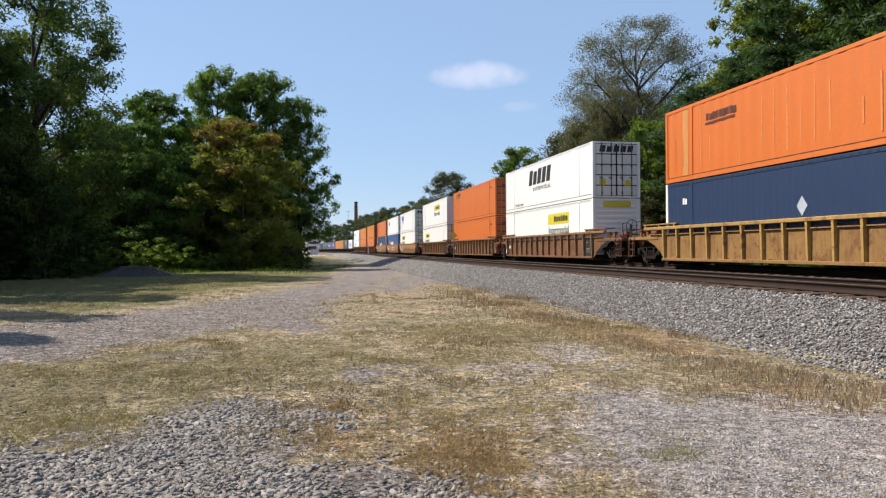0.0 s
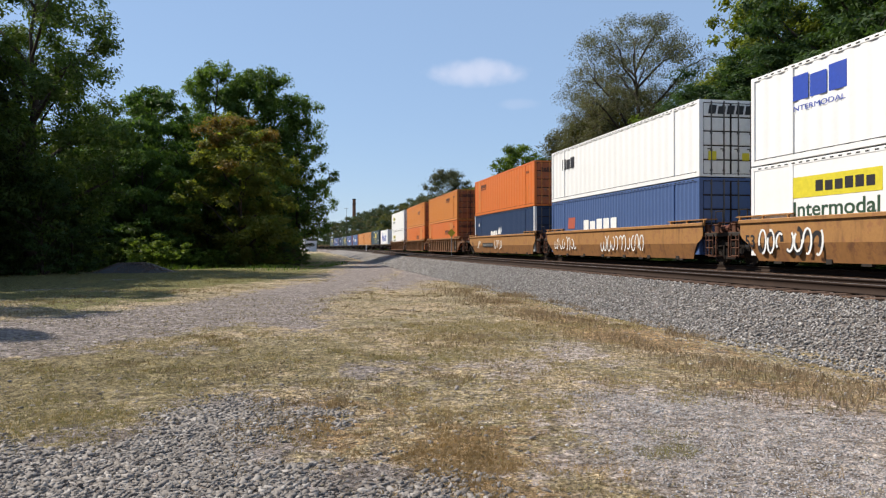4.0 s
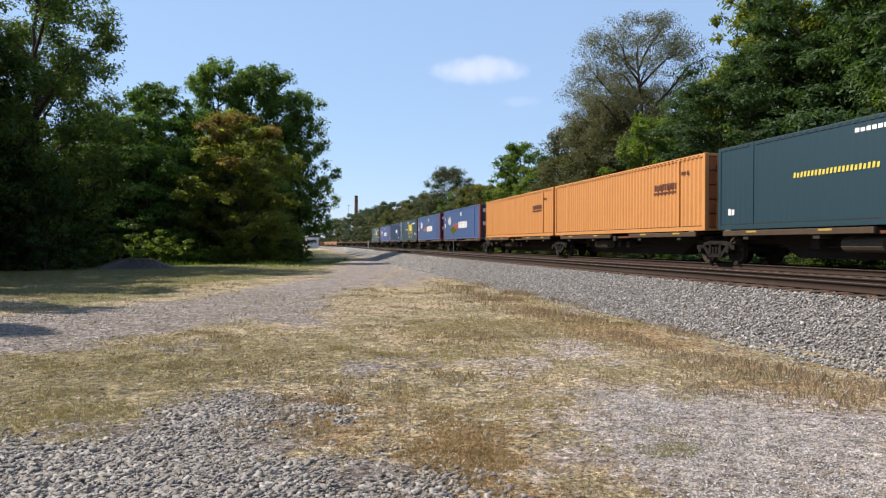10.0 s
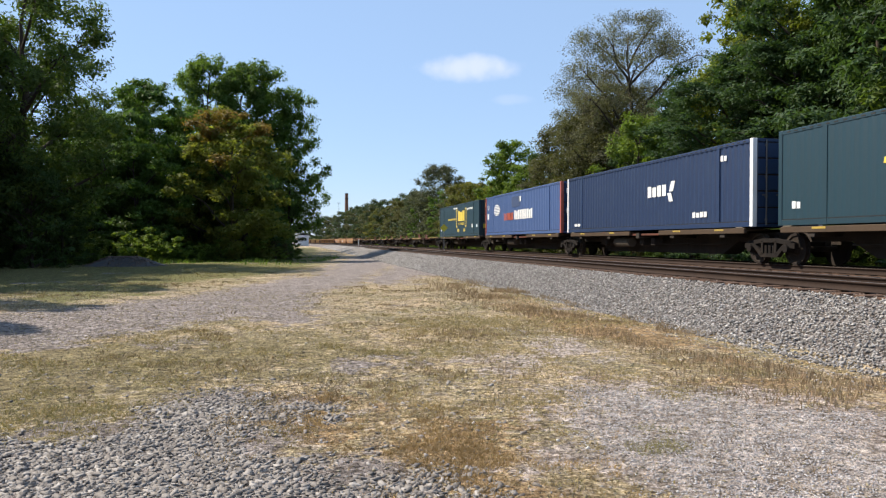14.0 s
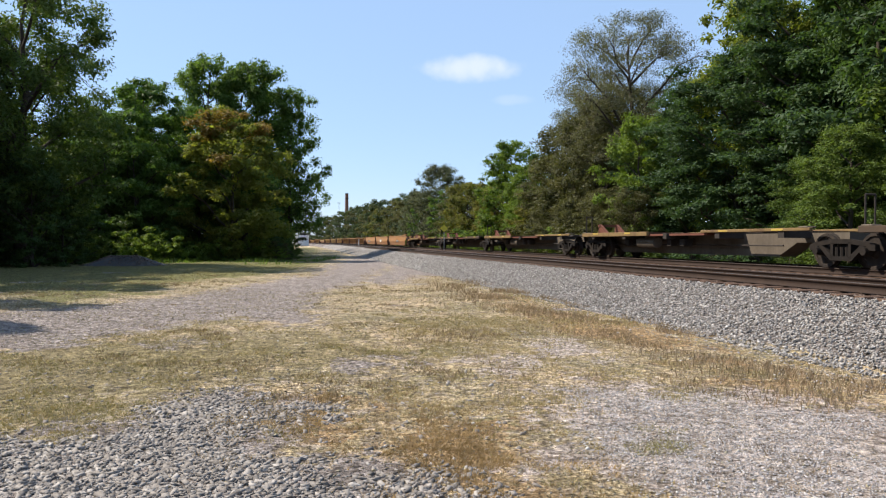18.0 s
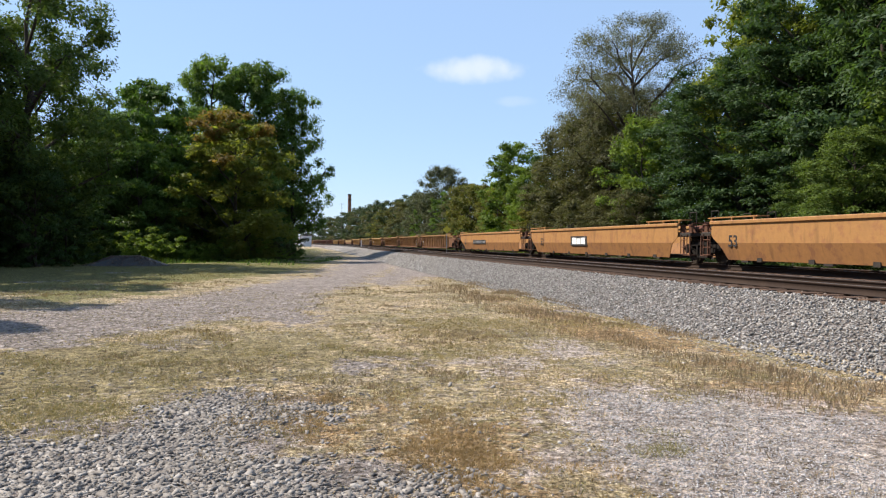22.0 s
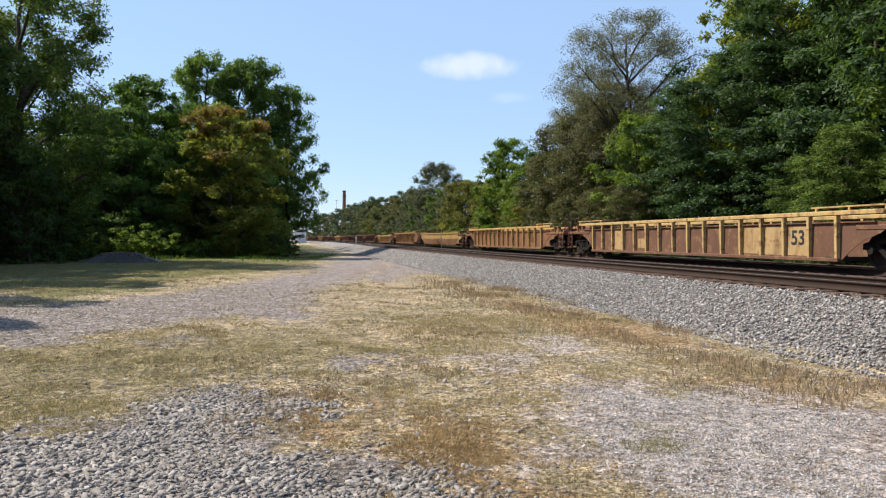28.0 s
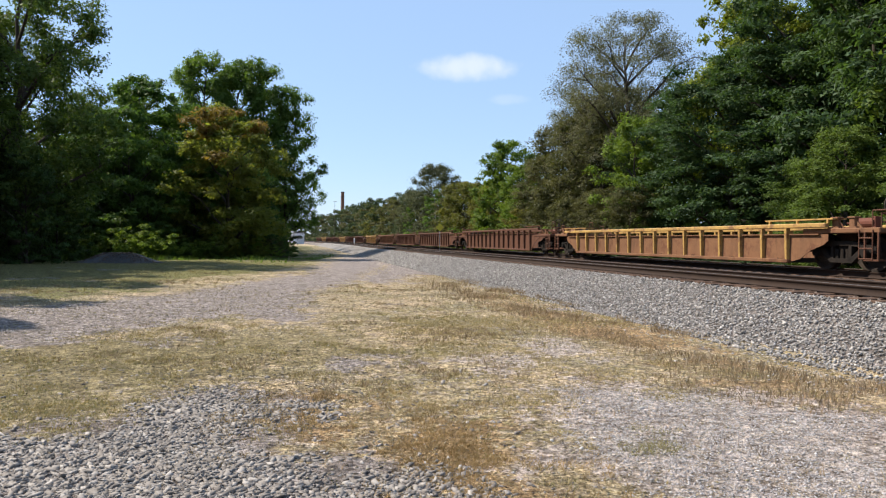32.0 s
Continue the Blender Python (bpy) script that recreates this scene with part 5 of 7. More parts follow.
def end_gear(car, y, sg, kind, trim):
    """Guide posts, brake rods, valve, hoses and side steps on the end platform of a well."""
    reach = 1.15 if kind == "art" else 2.0
    if ("guide", trim.name) not in CACHE:
        bm = bmesh.new()
        box(bm, -0.07, 0.07, -0.10, 0.10, 0.0, 0.30, 0.015)
        box(bm, -0.10, 0.10, -0.14, 0.14, 0.26, 0.31, 0.01)
        slab(bm, [(-0.30, 0.0), (-0.10, 0.0), (-0.10, 0.22)], -0.015, 0.015)
        box(bm, -0.11, 0.11, -0.2, 0.2, -0.02, 0.04)
        CACHE[("guide", trim.name)] = profile_mesh("guide_post", bm, trim)
        bm = bmesh.new()
        tube(bm, (0, -0.3, 0), (0, 0.3, 0), 0.14, n=12)
        tube(bm, (0, 0.3, 0), (0, 0.75, 0), 0.025, n=6)
        box(bm, -0.1, 0.1, -0.34, -0.26, -0.17, 0.17, 0.01)
        CACHE["cylinder"] = profile_mesh("brake_cylinder", bm, RUSTY_RED)
        bm = bmesh.new()
        box(bm, -0.14, 0.14, -0.16, 0.16, 0.0, 0.3, 0.03)
        tube(bm, (0.0, 0.0, 0.15), (0.0, 0.0, 0.42), 0.05, n=8)
        CACHE["valve"] = profile_mesh("brake_valve", bm, SPINE_GREY)
        bm = bmesh.new()
        arc = [Vector((0, 0.5 * math.cos(a), 0.30 * (1 - math.sin(a)))) for a in np.linspace(0, math.pi, 9)]
        for p, q in zip(arc, arc[1:]):
            tube(bm, p, q, 0.028, n=6)
        CACHE["hose"] = profile_mesh("air_hose", bm, LINING)
    for xx in (-1.18, 1.18):
        put("guide_post", CACHE[("guide", trim.name)], car, (xx, y - sg * reach, 1.16))
        put("guide_post", CACHE[("guide", trim.name)], car, (xx, y - sg * (reach - 0.62), 1.16))
    put("brake_cylinder", CACHE["cylinder"], car, (-0.62, y - sg * (reach * 0.75), 1.31))
    put("brake_valve", CACHE["valve"], car, (-0.2, y - sg * 0.62, 1.16))
    put("air_hose", CACHE["hose"], car, (-0.42, y - sg * 0.45, 0.42))
    bm = bmesh.new()
    for zz in (1.30, 1.52):
        tube(bm, (-1.22, y - sg * 0.42, zz), (1.22, y - sg * 0.42, zz), 0.022, n=6)
    for xx in (-1.22, -0.4, 0.4, 1.22):
        tube(bm, (xx, y - sg * 0.42, 1.12), (xx, y - sg * 0.42, 1.54), 0.02, n=6)
    part("cross_rail", bm, DARK_BROWN_CAR, car)
    bm = bmesh.new()
    box(bm, -1.36, -1.02, min(y - sg * 0.35, y - sg * 0.85), max(y - sg * 0.35, y - sg * 0.85), 0.30, 0.34)
    for yy in (0.38, 0.82):
        box(bm, -1.36, -1.31, y - sg * yy - 0.02, y - sg * yy + 0.02, 0.34, 1.04)
    part("side_step", bm, DARK_BROWN_CAR, car)


def well_car(j0, k0, j1, k1, style, paint, trim, label, group, extra=None, high=1.44):
    """One unit of a well car from joint j0 to joint j1. k: 'art' (shared truck) or 'end' (own truck and coupler)."""
    car = empty("well_car", label, "rail car", group)
    c = (j0 + j1) / 2
    inset = {"art": 1.15, "end": 2.15}
    y0, y1 = j0 - c + inset[k0], j1 - c - inset[k1]
    low = 0.20
    for sx in (-1, 1):
        bm = bmesh.new()
        ol = side_outline(y0, y1, (k0, k1), low, high)
        if style == "smooth":
            slab(bm, ol, sx * 1.385, sx * 1.41)
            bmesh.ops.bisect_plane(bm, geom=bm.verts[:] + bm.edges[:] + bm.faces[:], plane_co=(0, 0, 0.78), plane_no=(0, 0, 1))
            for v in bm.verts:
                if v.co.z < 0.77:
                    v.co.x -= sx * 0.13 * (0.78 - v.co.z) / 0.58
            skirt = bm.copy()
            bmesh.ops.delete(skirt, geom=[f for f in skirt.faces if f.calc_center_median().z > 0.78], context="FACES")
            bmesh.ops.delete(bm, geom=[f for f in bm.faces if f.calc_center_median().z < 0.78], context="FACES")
            # tan skirts take the darker coat that holds the slope's shade
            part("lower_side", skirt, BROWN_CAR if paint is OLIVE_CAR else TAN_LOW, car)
        else:
            ol = [(y, min(z, high - 0.20)) for y, z in ol]
            slab(bm, ol, sx * 1.30, sx * 1.32)
            box(bm, min(sx * 1.30, sx * 1.385), max(sx * 1.30, sx * 1.385), y0 + 0.3, y1 - 0.3, high - 0.22, high - 0.185)
        part("side_wall", bm, paint, car)
        bm = bmesh.new()
        box(bm, min(sx * 1.32, sx * 1.47), max(sx * 1.32, sx * 1.47), y0 - 0.05, y1 + 0.05, high - 0.02, high + 0.11, 0.02)
        part("top_chord", bm, trim, car)
        if style != "smooth":
            bm = bmesh.new()
            a, b = y0 + (1.5 if k0 == "end" else 0.85), y1 - (1.5 if k1 == "end" else 0.85)
            box(bm, min(sx * 1.30, sx * 1.45), max(sx * 1.30, sx * 1.45), a, b, low - 0.04, low + 0.07, 0.015)
            part("bottom_chord", bm, paint, car)
            key = ("rib", sx, trim.name, high)
            if key not in CACHE:
                bm = bmesh.new()
                w = 0.05
                x_in, x_top, x_bot = sx * 1.321, sx * 1.455, sx * 1.42
                q = [(x_in, -w, 0.27), (x_in, w, 0.27), (x_bot, w * 0.8, 0.27), (x_bot, -w * 0.8, 0.27), (x_in, -w, high - 0.02), (x_in, w, high - 0.02), (x_top, w, high - 0.02), (x_top, -w, high - 0.02)]
                vs = [bm.verts.new(p) for p in q]
                for f in ((0, 1, 2, 3), (4, 7, 6, 5), (0, 4, 5, 1), (1, 5, 6, 2), (2, 6, 7, 3), (3, 7, 4, 0)):
                    bm.faces.new([vs[i] for i in f])
                bmesh.ops.recalc_face_normals(bm, faces=bm.faces[:])
                CACHE[key] = profile_mesh("rib", bm, trim)
            n = max(int((b - a) / 1.08), 2)
            CACHE[("ribs", car.name)] = (a + 0.1, b - 0.1, n)
            for i in range(n + 1):
                put("rib", CACHE[key], car, (0, a + 0.1 + (b - a - 0.2) * i / n, 0))
            if sx < 0 and trim is not YELLOW_CAR and paint is BROWN_CAR:
                step = (b - a - 0.2) / n
                for m, coat in ((a + 0.16, SPINE_DARK), (b - 0.04 - step, DARK_BROWN_CAR)):
                    shapes(car, "end_panel", coat, [(-m - step + 0.12, -m, 0.29, high - 0.24, 0)], x=-1.3225, label="dark data panel")
                for z, w in ((0.48, 0.7), (0.58, 0.55), (0.66, 0.65), (0.98, 0.3)):
                    shapes(car, "data_line", GALV, [(-a - step + 0.12, -a - step + 0.12 + w * (step - 0.3), z, z + 0.035, 0)], x=-1.3285)
                for q in range(4):
                    shapes(car, "number_bar", WHITEP, [(-b + 0.35 + 0.11 * q, -b + 0.42 + 0.11 * q, 0.72, 0.92, 0)], x=-1.3285)
        else:
            for yy in np.linspace(y0 + 1.8, y1 - 1.8, 5):
                bm = bmesh.new()
                box(bm, min(sx * 1.18, sx * 1.30), max(sx * 1.18, sx * 1.30), yy - 0.18, yy + 0.18, 0.13, 0.20)
                part("step_pad", bm, SPINE_DARK, car)
    # floor of the well: cross members
    if "beam" not in CACHE:
        bm = bmesh.new()
        box(bm, -1.32, 1.32, -0.12, 0.12, 0.16, 0.30)
        CACHE["beam"] = profile_mesh("floor_beam", bm, SPINE_DARK)
    for yy in np.arange(y0 + 2.0, y1 - 1.8, 2.4):
        put("floor_beam", CACHE["beam"], car, (0, yy, 0))
    for y_in, y_out, kind, sg in ((y0, j0 - c, k0, -1), (y1, j1 - c, k1, 1)):
        lo, hi = min(y_in - sg * 1.0, y_out), max(y_in - sg * 1.0, y_out)
        bm = bmesh.new()
        box(bm, -1.34, 1.34, lo + (0.35 if sg < 0 else 0), hi - (0.35 if sg > 0 else 0), 1.02, 1.16, 0.02)
        box(bm, -0.35, 0.35, lo + 0.15, hi - 0.15, 0.74, 1.02, 0.02)
        part("end_platform", bm, paint if style != "smooth" else SPINE_DARK, car)
        bm = bmesh.new()
        wy = (y_in - sg * 2.6, y_in + sg * 0.25)
        box(bm, -1.40, -0.95, min(wy), max(wy), high + 0.20, high + 0.24)
        for yy in (wy[0] + sg * 0.2, (wy[0] + wy[1]) / 2, wy[1] - sg * 0.2):
            box(bm, -1.40, -1.34, yy - 0.03, yy + 0.03, high + 0.10, high + 0.20)
        part("walkway", bm, trim, car, "raised steel walkway over the end of the well")
        end_gear(car, y_out, sg, kind, BROWN_CAR if style != "smooth" else DARK_BROWN_CAR)
        # grab rails and ladder at the end
        yb = y_out - sg * 0.5
        top = high + (0.42 if kind == "end" else 0.5)
        for xx in (-1.0, 1.30):
            bm = bmesh.new()
            for yy in (yb, yb - sg * 0.45):
                tube(bm, (xx, yy, 1.1), (xx, yy, top), 0.018, n=6)
            tube(bm, (xx, yb, top), (xx, yb - sg * 0.45, top), 0.018, n=6)
            part("grab_rail", bm, SPINE_DARK if style == "smooth" else DARK_BROWN_CAR, car)
        bm = bmesh.new()
        for zz in (0.35, 0.62, 0.89):
            tube(bm, (-1.36, yb - sg * 0.05, zz), (-1.36, yb - sg * 0.5, zz), 0.018, n=6)
        for yy in (yb - sg * 0.05, yb - sg * 0.5):
            tube(bm, (-1.36, yy, 0.33), (-1.36, yy, 1.1), 0.018, n=6)
        part("ladder", bm, DARK_BROWN_CAR, car)
        if kind == "end":
            add_truck(car, y_out - sg * 1.95)
            bm = bmesh.new()
            box(bm, -0.11, 0.11, min(y_out - sg * 1.0, y_out + sg * 0.02), max(y_out - sg * 1.0, y_out + sg * 0.02), 0.72, 0.98, 0.03)
            box(bm, -0.16, 0.16, min(y_out - sg * 0.3, y_out), max(y_out - sg * 0.3, y_out), 0.68, 1.02, 0.04)
            part("coupler", bm, TRUCK, car)
            if sg < 0:
                bm = bmesh.new()
                rim = [(-0.7 + 0.27 * math.cos(a), yb - sg * 0.1, 1.75 + 0.27 * math.sin(a)) for a in np.linspace(0, 2 * math.pi, 15)]
                for p, q in zip(rim, rim[1:]):
                    tube(bm, p, q, 0.02, n=5)
                for p in rim[:-1:3]:
                    tube(bm, (-0.7, yb - sg * 0.1, 1.75), p, 0.014, n=4)
                box(bm, -0.74, -0.66, yb - sg * 0.2 - 0.05, yb - sg * 0.2 + 0.05, 1.15, 1.8)
                part("brake_wheel", bm, SPINE_DARK, car)
                bm = bmesh.new()
                tube(bm, (0.35, yb - sg * 0.2, 1.34), (1.05, yb - sg * 0.2, 1.34), 0.17, n=12)
                part("air_tank", bm, SPINE_DARK, car)
        elif sg < 0:
            add_truck(car, y_out)
    if extra:
        extra(car, y0, y1)
    MOVERS.append((car, c, RAIL))
    return car


def spine_car(j0, k0, j1, k1, label, deck=DECK_YELLOW, skirt=SPINE_GREY, stand=False, bare=False):
    """One unit of a skeleton container car: a deep centre sill with outrigger beams."""
    car = empty("spine_car", label, "rail car", "skeleton cars of the train")
    c = (j0 + j1) / 2
    y0, y1 = j0 - c, j1 - c
    bm = bmesh.new()
    slab(bm, [(y0 + 0.5, 1.02), (y1 - 0.5, 1.02), (y1 - 0.5, 0.72), (y1 - 2.7, 0.72), (y1 - 3.6, 0.26), (y0 + 3.6, 0.26), (y0 + 2.7, 0.72), (y0 + 0.5, 0.72)], -0.34, 0.34)
    part("centre_sill", bm, skirt, car)
    for yy in (y0 + 2.2, y0 + 5.6, 0.0, y1 - 5.6, y1 - 2.2):
        bm = bmesh.new()
        vs = box(bm, -1.3, 1.3, yy - 0.14, yy + 0.14, 0.86, 1.08)
        part("outrigger", bm, SPINE_DARK, car)
    for sx in (-1, 1):
        for a, b, mt in ((y0 + 0.9, y0 + 6.6, deck), (y1 - 7.8, y1 - 0.9, deck)):
            bm = bmesh.new()
            box(bm, min(sx * 1.22, sx * 1.34), max(sx * 1.22, sx * 1.34), a, b, 1.06 if bare and a < 0 else 0.98, 1.16, 0.015)
            part("deck_beam", bm, mt, car)
            if sx < 0:
                for f in (0.3, 0.8):
                    shapes(car, "reflector", REFLECT, [(-a - (b - a) * f, -a - (b - a) * f + 0.55, 1.085, 1.145, 0)], x=-1.341, label="yellow reflector strip")
            bm = bmesh.new()
            if bare and a < 0:
                box(bm, min(sx * 0.36, sx * 1.22), max(sx * 0.36, sx * 1.22), b - 1.2, b, 1.08, 1.14)
                part("deck_plate", bm, DECK_BROWN, car)
                continue
            box(bm, min(sx * 0.36, sx * 1.22), max(sx * 0.36, sx * 1.22), a, b, 1.08, 1.14)
            part("deck_plate", bm, DECK_BROWN, car)
        bm = bmesh.new()
        box(bm, min(sx * 0.36, sx * 1.2), max(sx * 0.36, sx * 1.2), y0 + 6.4, y1 - 7.6, 0.98, 1.06)
        part("walkway", bm, RUSTY_RED, car, "rusty red walkway plate")
        for yy in (y0 + 1.2, y1 - 1.2):
            bm = bmesh.new()
            box(bm, min(sx * 1.02, sx * 1.34), max(sx * 1.02, sx * 1.34), yy - 0.2, yy + 0.2, 1.14, 1.20, 0.02)
            part("corner_pedestal", bm, SPINE_GREY, car)
    bm = bmesh.new()
    tube(bm, (-0.85, 1.4, 0.70), (-0.85, 2.9, 0.70), 0.22, n=14)
    part("air_tank", bm, SPINE_GREY, car)
    bm = bmesh.new()
    for yy in (-0.6, 0.4, 4.2):
        box(bm, -0.9, -0.5, yy - 0.18, yy + 0.18, 0.55, 0.86, 0.03)
    tube(bm, (-0.6, y0 + 3.0, 0.62), (-0.6, y1 - 3.0, 0.62), 0.025, n=6)
    part("brake_gear", bm, SPINE_DARK, car)
    if stand:
        bm = bmesh.new()
        for sx in (-0.55, 0.35):
            slab(bm, [(y1 - 1.1, 1.1), (y1 - 2.3, 1.1), (y1 - 1.35, 1.60), (y1 - 1.2, 1.62)], sx, sx + 0.12)
        box(bm, -0.6, 0.6, y1 - 1.35, y1 - 1.2, 1.50, 1.60)
        part("hitch_stand", bm, RUSTY_RED, car, "rusty red folding trailer hitch")
        bm = bmesh.new()
        for xx in (-1.1, -0.8):
            tube(bm, (xx, y1 - 0.9, 1.1), (xx, y1 - 0.9, 2.0), 0.03, n=6)
        tube(bm, (-1.1, y1 - 0.9, 2.0), (-0.8, y1 - 0.9, 2.0), 0.03, n=6)
        part("grab_rail", bm, SPINE_DARK, car)
    for y_out, kind, sg in ((y0, k0, -1), (y1, k1, 1)):
        if kind == "end":
            add_truck(car, y_out - sg * 1.95)
            bm = bmesh.new()
            box(bm, -0.14, 0.14, min(y_out - sg * 1.2, y_out), max(y_out - sg * 1.2, y_out), 0.70, 1.0, 0.03)
            part("coupler", bm, TRUCK, car)
            bm = bmesh.new()
            box(bm, -1.3, 1.3, min(y_out - sg * 1.3, y_out - sg * 0.4), max(y_out - sg * 1.3, y_out - sg * 0.4), 1.0, 1.1, 0.02)
            part("end_platform", bm, SPINE_DARK, car)
        elif sg < 0:
            add_truck(car, y_out)
    MOVERS.append((car, c, RAIL))
    return car


# ---------- containers ----------
CW = 1.30


def wall_mesh(name, length, height, pitch, depth, material, sx):
    """A corrugated side sheet between the rails of a container."""
    n = max(int(length / pitch), 1)
    prof = []
    for i in range(n):
        a = -length / 2 + i * length / n
        w = length / n
        prof += [(a, 0.0), (a + 0.38 * w, 0.0), (a + 0.5 * w, depth), (a + 0.88 * w, depth)]
    prof.append((length / 2, 0.0))
    p = np.array(prof)
    lo = np.stack([sx * (CW - 0.012 - p[:, 1]), p[:, 0], np.full(len(p), 0.16)], -1)
    hi = lo.copy()
    hi[:, 2] = height - 0.12
    k = len(p)
    f = np.array([(i, i + 1, k + i + 1, k + i) for i in range(k - 1)])
    return mesh_np(name, np.concatenate([lo, hi]), f if sx > 0 else f[:, ::-1], material)


def container(n, z, paint, label, length=16.15, marks=(), end="doors", post=None, pitch=0.30, depth=0.03, height=2.88, frame_paint=None, door_paint=None):
    """A freight container whose end nearest the head of the train lies at n. marks: functions that letter it."""
    root = empty("container", label, "container", "containers of the train")
    post = post or paint
    fp = frame_paint or paint
    L = length
    for sx in (-1, 1):
        key = ("wall", L, height, pitch, depth, paint.name, sx)
        if key not in CACHE:
            CACHE[key] = wall_mesh("side_panel", L - 0.2, height, pitch, depth, paint, sx)
        put("side_panel", CACHE[key], root)
        bm = bmesh.new()
        box(bm, min(sx * CW, sx * (CW - 0.09)), max(sx * CW, sx * (CW - 0.09)), -L / 2 + 0.12, L / 2 - 0.12, 0.0, 0.165, 0.01)
        part("bottom_rail", bm, fp, root)
        bm = bmesh.new()
        box(bm, min(sx * CW, sx * (CW - 0.07)), max(sx * CW, sx * (CW - 0.07)), -L / 2 + 0.12, L / 2 - 0.12, height - 0.125, height, 0.01)
        part("top_rail", bm, fp, root)
        for sy in (-1, 1):
            bm = bmesh.new()
            box(bm, min(sx * (CW + 0.006), sx * (CW - 0.16)), max(sx * (CW + 0.006), sx * (CW - 0.16)), min(sy * L / 2, sy * (L / 2 - 0.17)), max(sy * L / 2, sy * (L / 2 - 0.17)), 0.0, height + 0.006, 0.012)
            part("corner_post", bm, post, root)
    if L > 13:
        for sy in (-1, 1):
            for sx in (-1, 1):
                bm = bmesh.new()
                box(bm, min(sx * (CW + 0.004), sx * (CW - 0.05)), max(sx * (CW + 0.004), sx * (CW - 0.05)), sy * 6.1 - 0.09, sy * 6.1 + 0.09, 0.0, height + 0.004)
                part("lifting_post", bm, fp, root)
    bm = bmesh.new()
    box(bm, -CW + 0.03, CW - 0.03, -L / 2 + 0.05, L / 2 - 0.05, height - 0.06, height - 0.015)
    part("roof", bm, paint, root)
    bm = bmesh.new()
    box(bm, -CW + 0.05, CW - 0.05, -L / 2 + 0.05, L / 2 - 0.05, 0.06, 0.13)
    part("floor", bm, LINING, root)
    ye = -L / 2
    bm = bmesh.new()
    box(bm, -CW + 0.16, CW - 0.16, L / 2 - 0.08, L / 2 - 0.05, 0.05, height - 0.05)
    part("end_wall", bm, paint, root)
    if end == "doors":
        rod = ROD_GREY if paint in (WHITE, NAVY, TEAL, BLUE) else ORANGE_MID
        for sx in (-1, 1):
            bm = bmesh.new()
            box(bm, min(sx * 0.008, sx * 1.135), max(sx * 0.008, sx * 1.135), ye + 0.03, ye + 0.08, 0.10, height - 0.08, 0.01)
            # near black whatever the paint, so the gaps between ribs read dark
            door = part("door", bm, END_DARK, root, "dark recessed door sheet")
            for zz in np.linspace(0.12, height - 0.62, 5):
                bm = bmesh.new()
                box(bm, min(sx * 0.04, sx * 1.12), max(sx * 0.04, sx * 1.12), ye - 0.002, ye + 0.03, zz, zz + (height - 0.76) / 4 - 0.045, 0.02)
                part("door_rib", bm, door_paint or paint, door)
            for xx in (0.30, 0.82):
                bm = bmesh.new()
                tube(bm, (sx * xx, ye - 0.025, 0.06), (sx * xx, ye - 0.025, height - 0.05), 0.026, n=8)
                box(bm, sx * xx - 0.16, sx * xx + 0.02, ye - 0.04, ye - 0.015, 1.02, 1.06)
                for zz in (0.2, 0.95, 1.6, height - 0.25):
                    box(bm, sx * xx - 0.05, sx * xx + 0.05, ye - 0.02, ye + 0.03, zz, zz + 0.07)
                part("locking_rod", bm, rod, door)
    else:
        bm = bmesh.new()
        box(bm, -CW + 0.15, CW - 0.15, ye + 0.05, ye + 0.09, 0.05, height - 0.05)
        part("end_wall", bm, door_paint or paint, root, "front wall with level ribs")
        key = ("end_rib", paint.name)
        if key not in CACHE:
            bm = bmesh.new()
            box(bm, -CW + 0.17, CW - 0.17, 0.0, 0.045, 0.0, 0.13, 0.012)
            CACHE[key] = profile_mesh("end_rib", bm, paint)
        for i in range(9):
            put("end_rib", CACHE[key], root, (0, ye + 0.006, 0.28 + i * (height - 0.5) / 9))
    for nm, za, zb in (("end_sill", 0.0, 0.10), ("end_header", height - 0.10, height)):
        bm = bmesh.new()
        box(bm, -CW + 0.15, CW - 0.15, ye, ye + 0.1, za, zb)
        part(nm, bm, fp, root)
    if paint.name != "orange_paint":
        slots = shapes(root, "rail_slot_row", LINING, bars(-L / 2 + 0.3, L / 2 - 0.3, height - 0.085, height - 0.045, int(L * 3), 0, 0.55), x=-CW - 0.001)
        tagged(slots, "row of dark slots under the top rail", kind="stuff")
    shapes(root, "bottom_seam", LINING, [(-L / 2 + 0.2, L / 2 - 0.2, 0.17, 0.195, 0)], x=-CW - 0.001, label="dark seam above the bottom rail")
    for m in marks:
        m(root, L)
    MOVERS.append((root, n + L / 2, RAIL + z))
    return root


SX = -CW + 0.0095
ORANGE_WORN = surface("worn_orange_edge", (0.62, 0.215, 0.062), 0.6, streaks=False)
ROD_GREY = surface("grimy_rod_steel", (0.13, 0.12, 0.11), 0.6, 0.3, amount=0.4)
PALE_PLATE = surface("pale_placard", (0.42, 0.46, 0.52), 0.5, streaks=False)
SLATE = surface("slate_blue_patch", (0.05, 0.075, 0.15), 0.5, streaks=False)


def side_marks(name, mat, quads, label=""):
    return lambda root, L: shapes(root, name, mat, [(u0 - L / 2, u1 - L / 2, v0, v1, k) for u0, u1, v0, v1, k in quads], x=SX, label=label)


def end_marks(name, mat, quads):
    return lambda root, L: shapes(root, name, mat, quads, y=-L / 2 - 0.03)


def side_word(text, size, mat, u, v, wide=None):
    return lambda root, L: words(text, size, mat, root, (SX - 0.003, L / 2 - u, v), wide=wide)


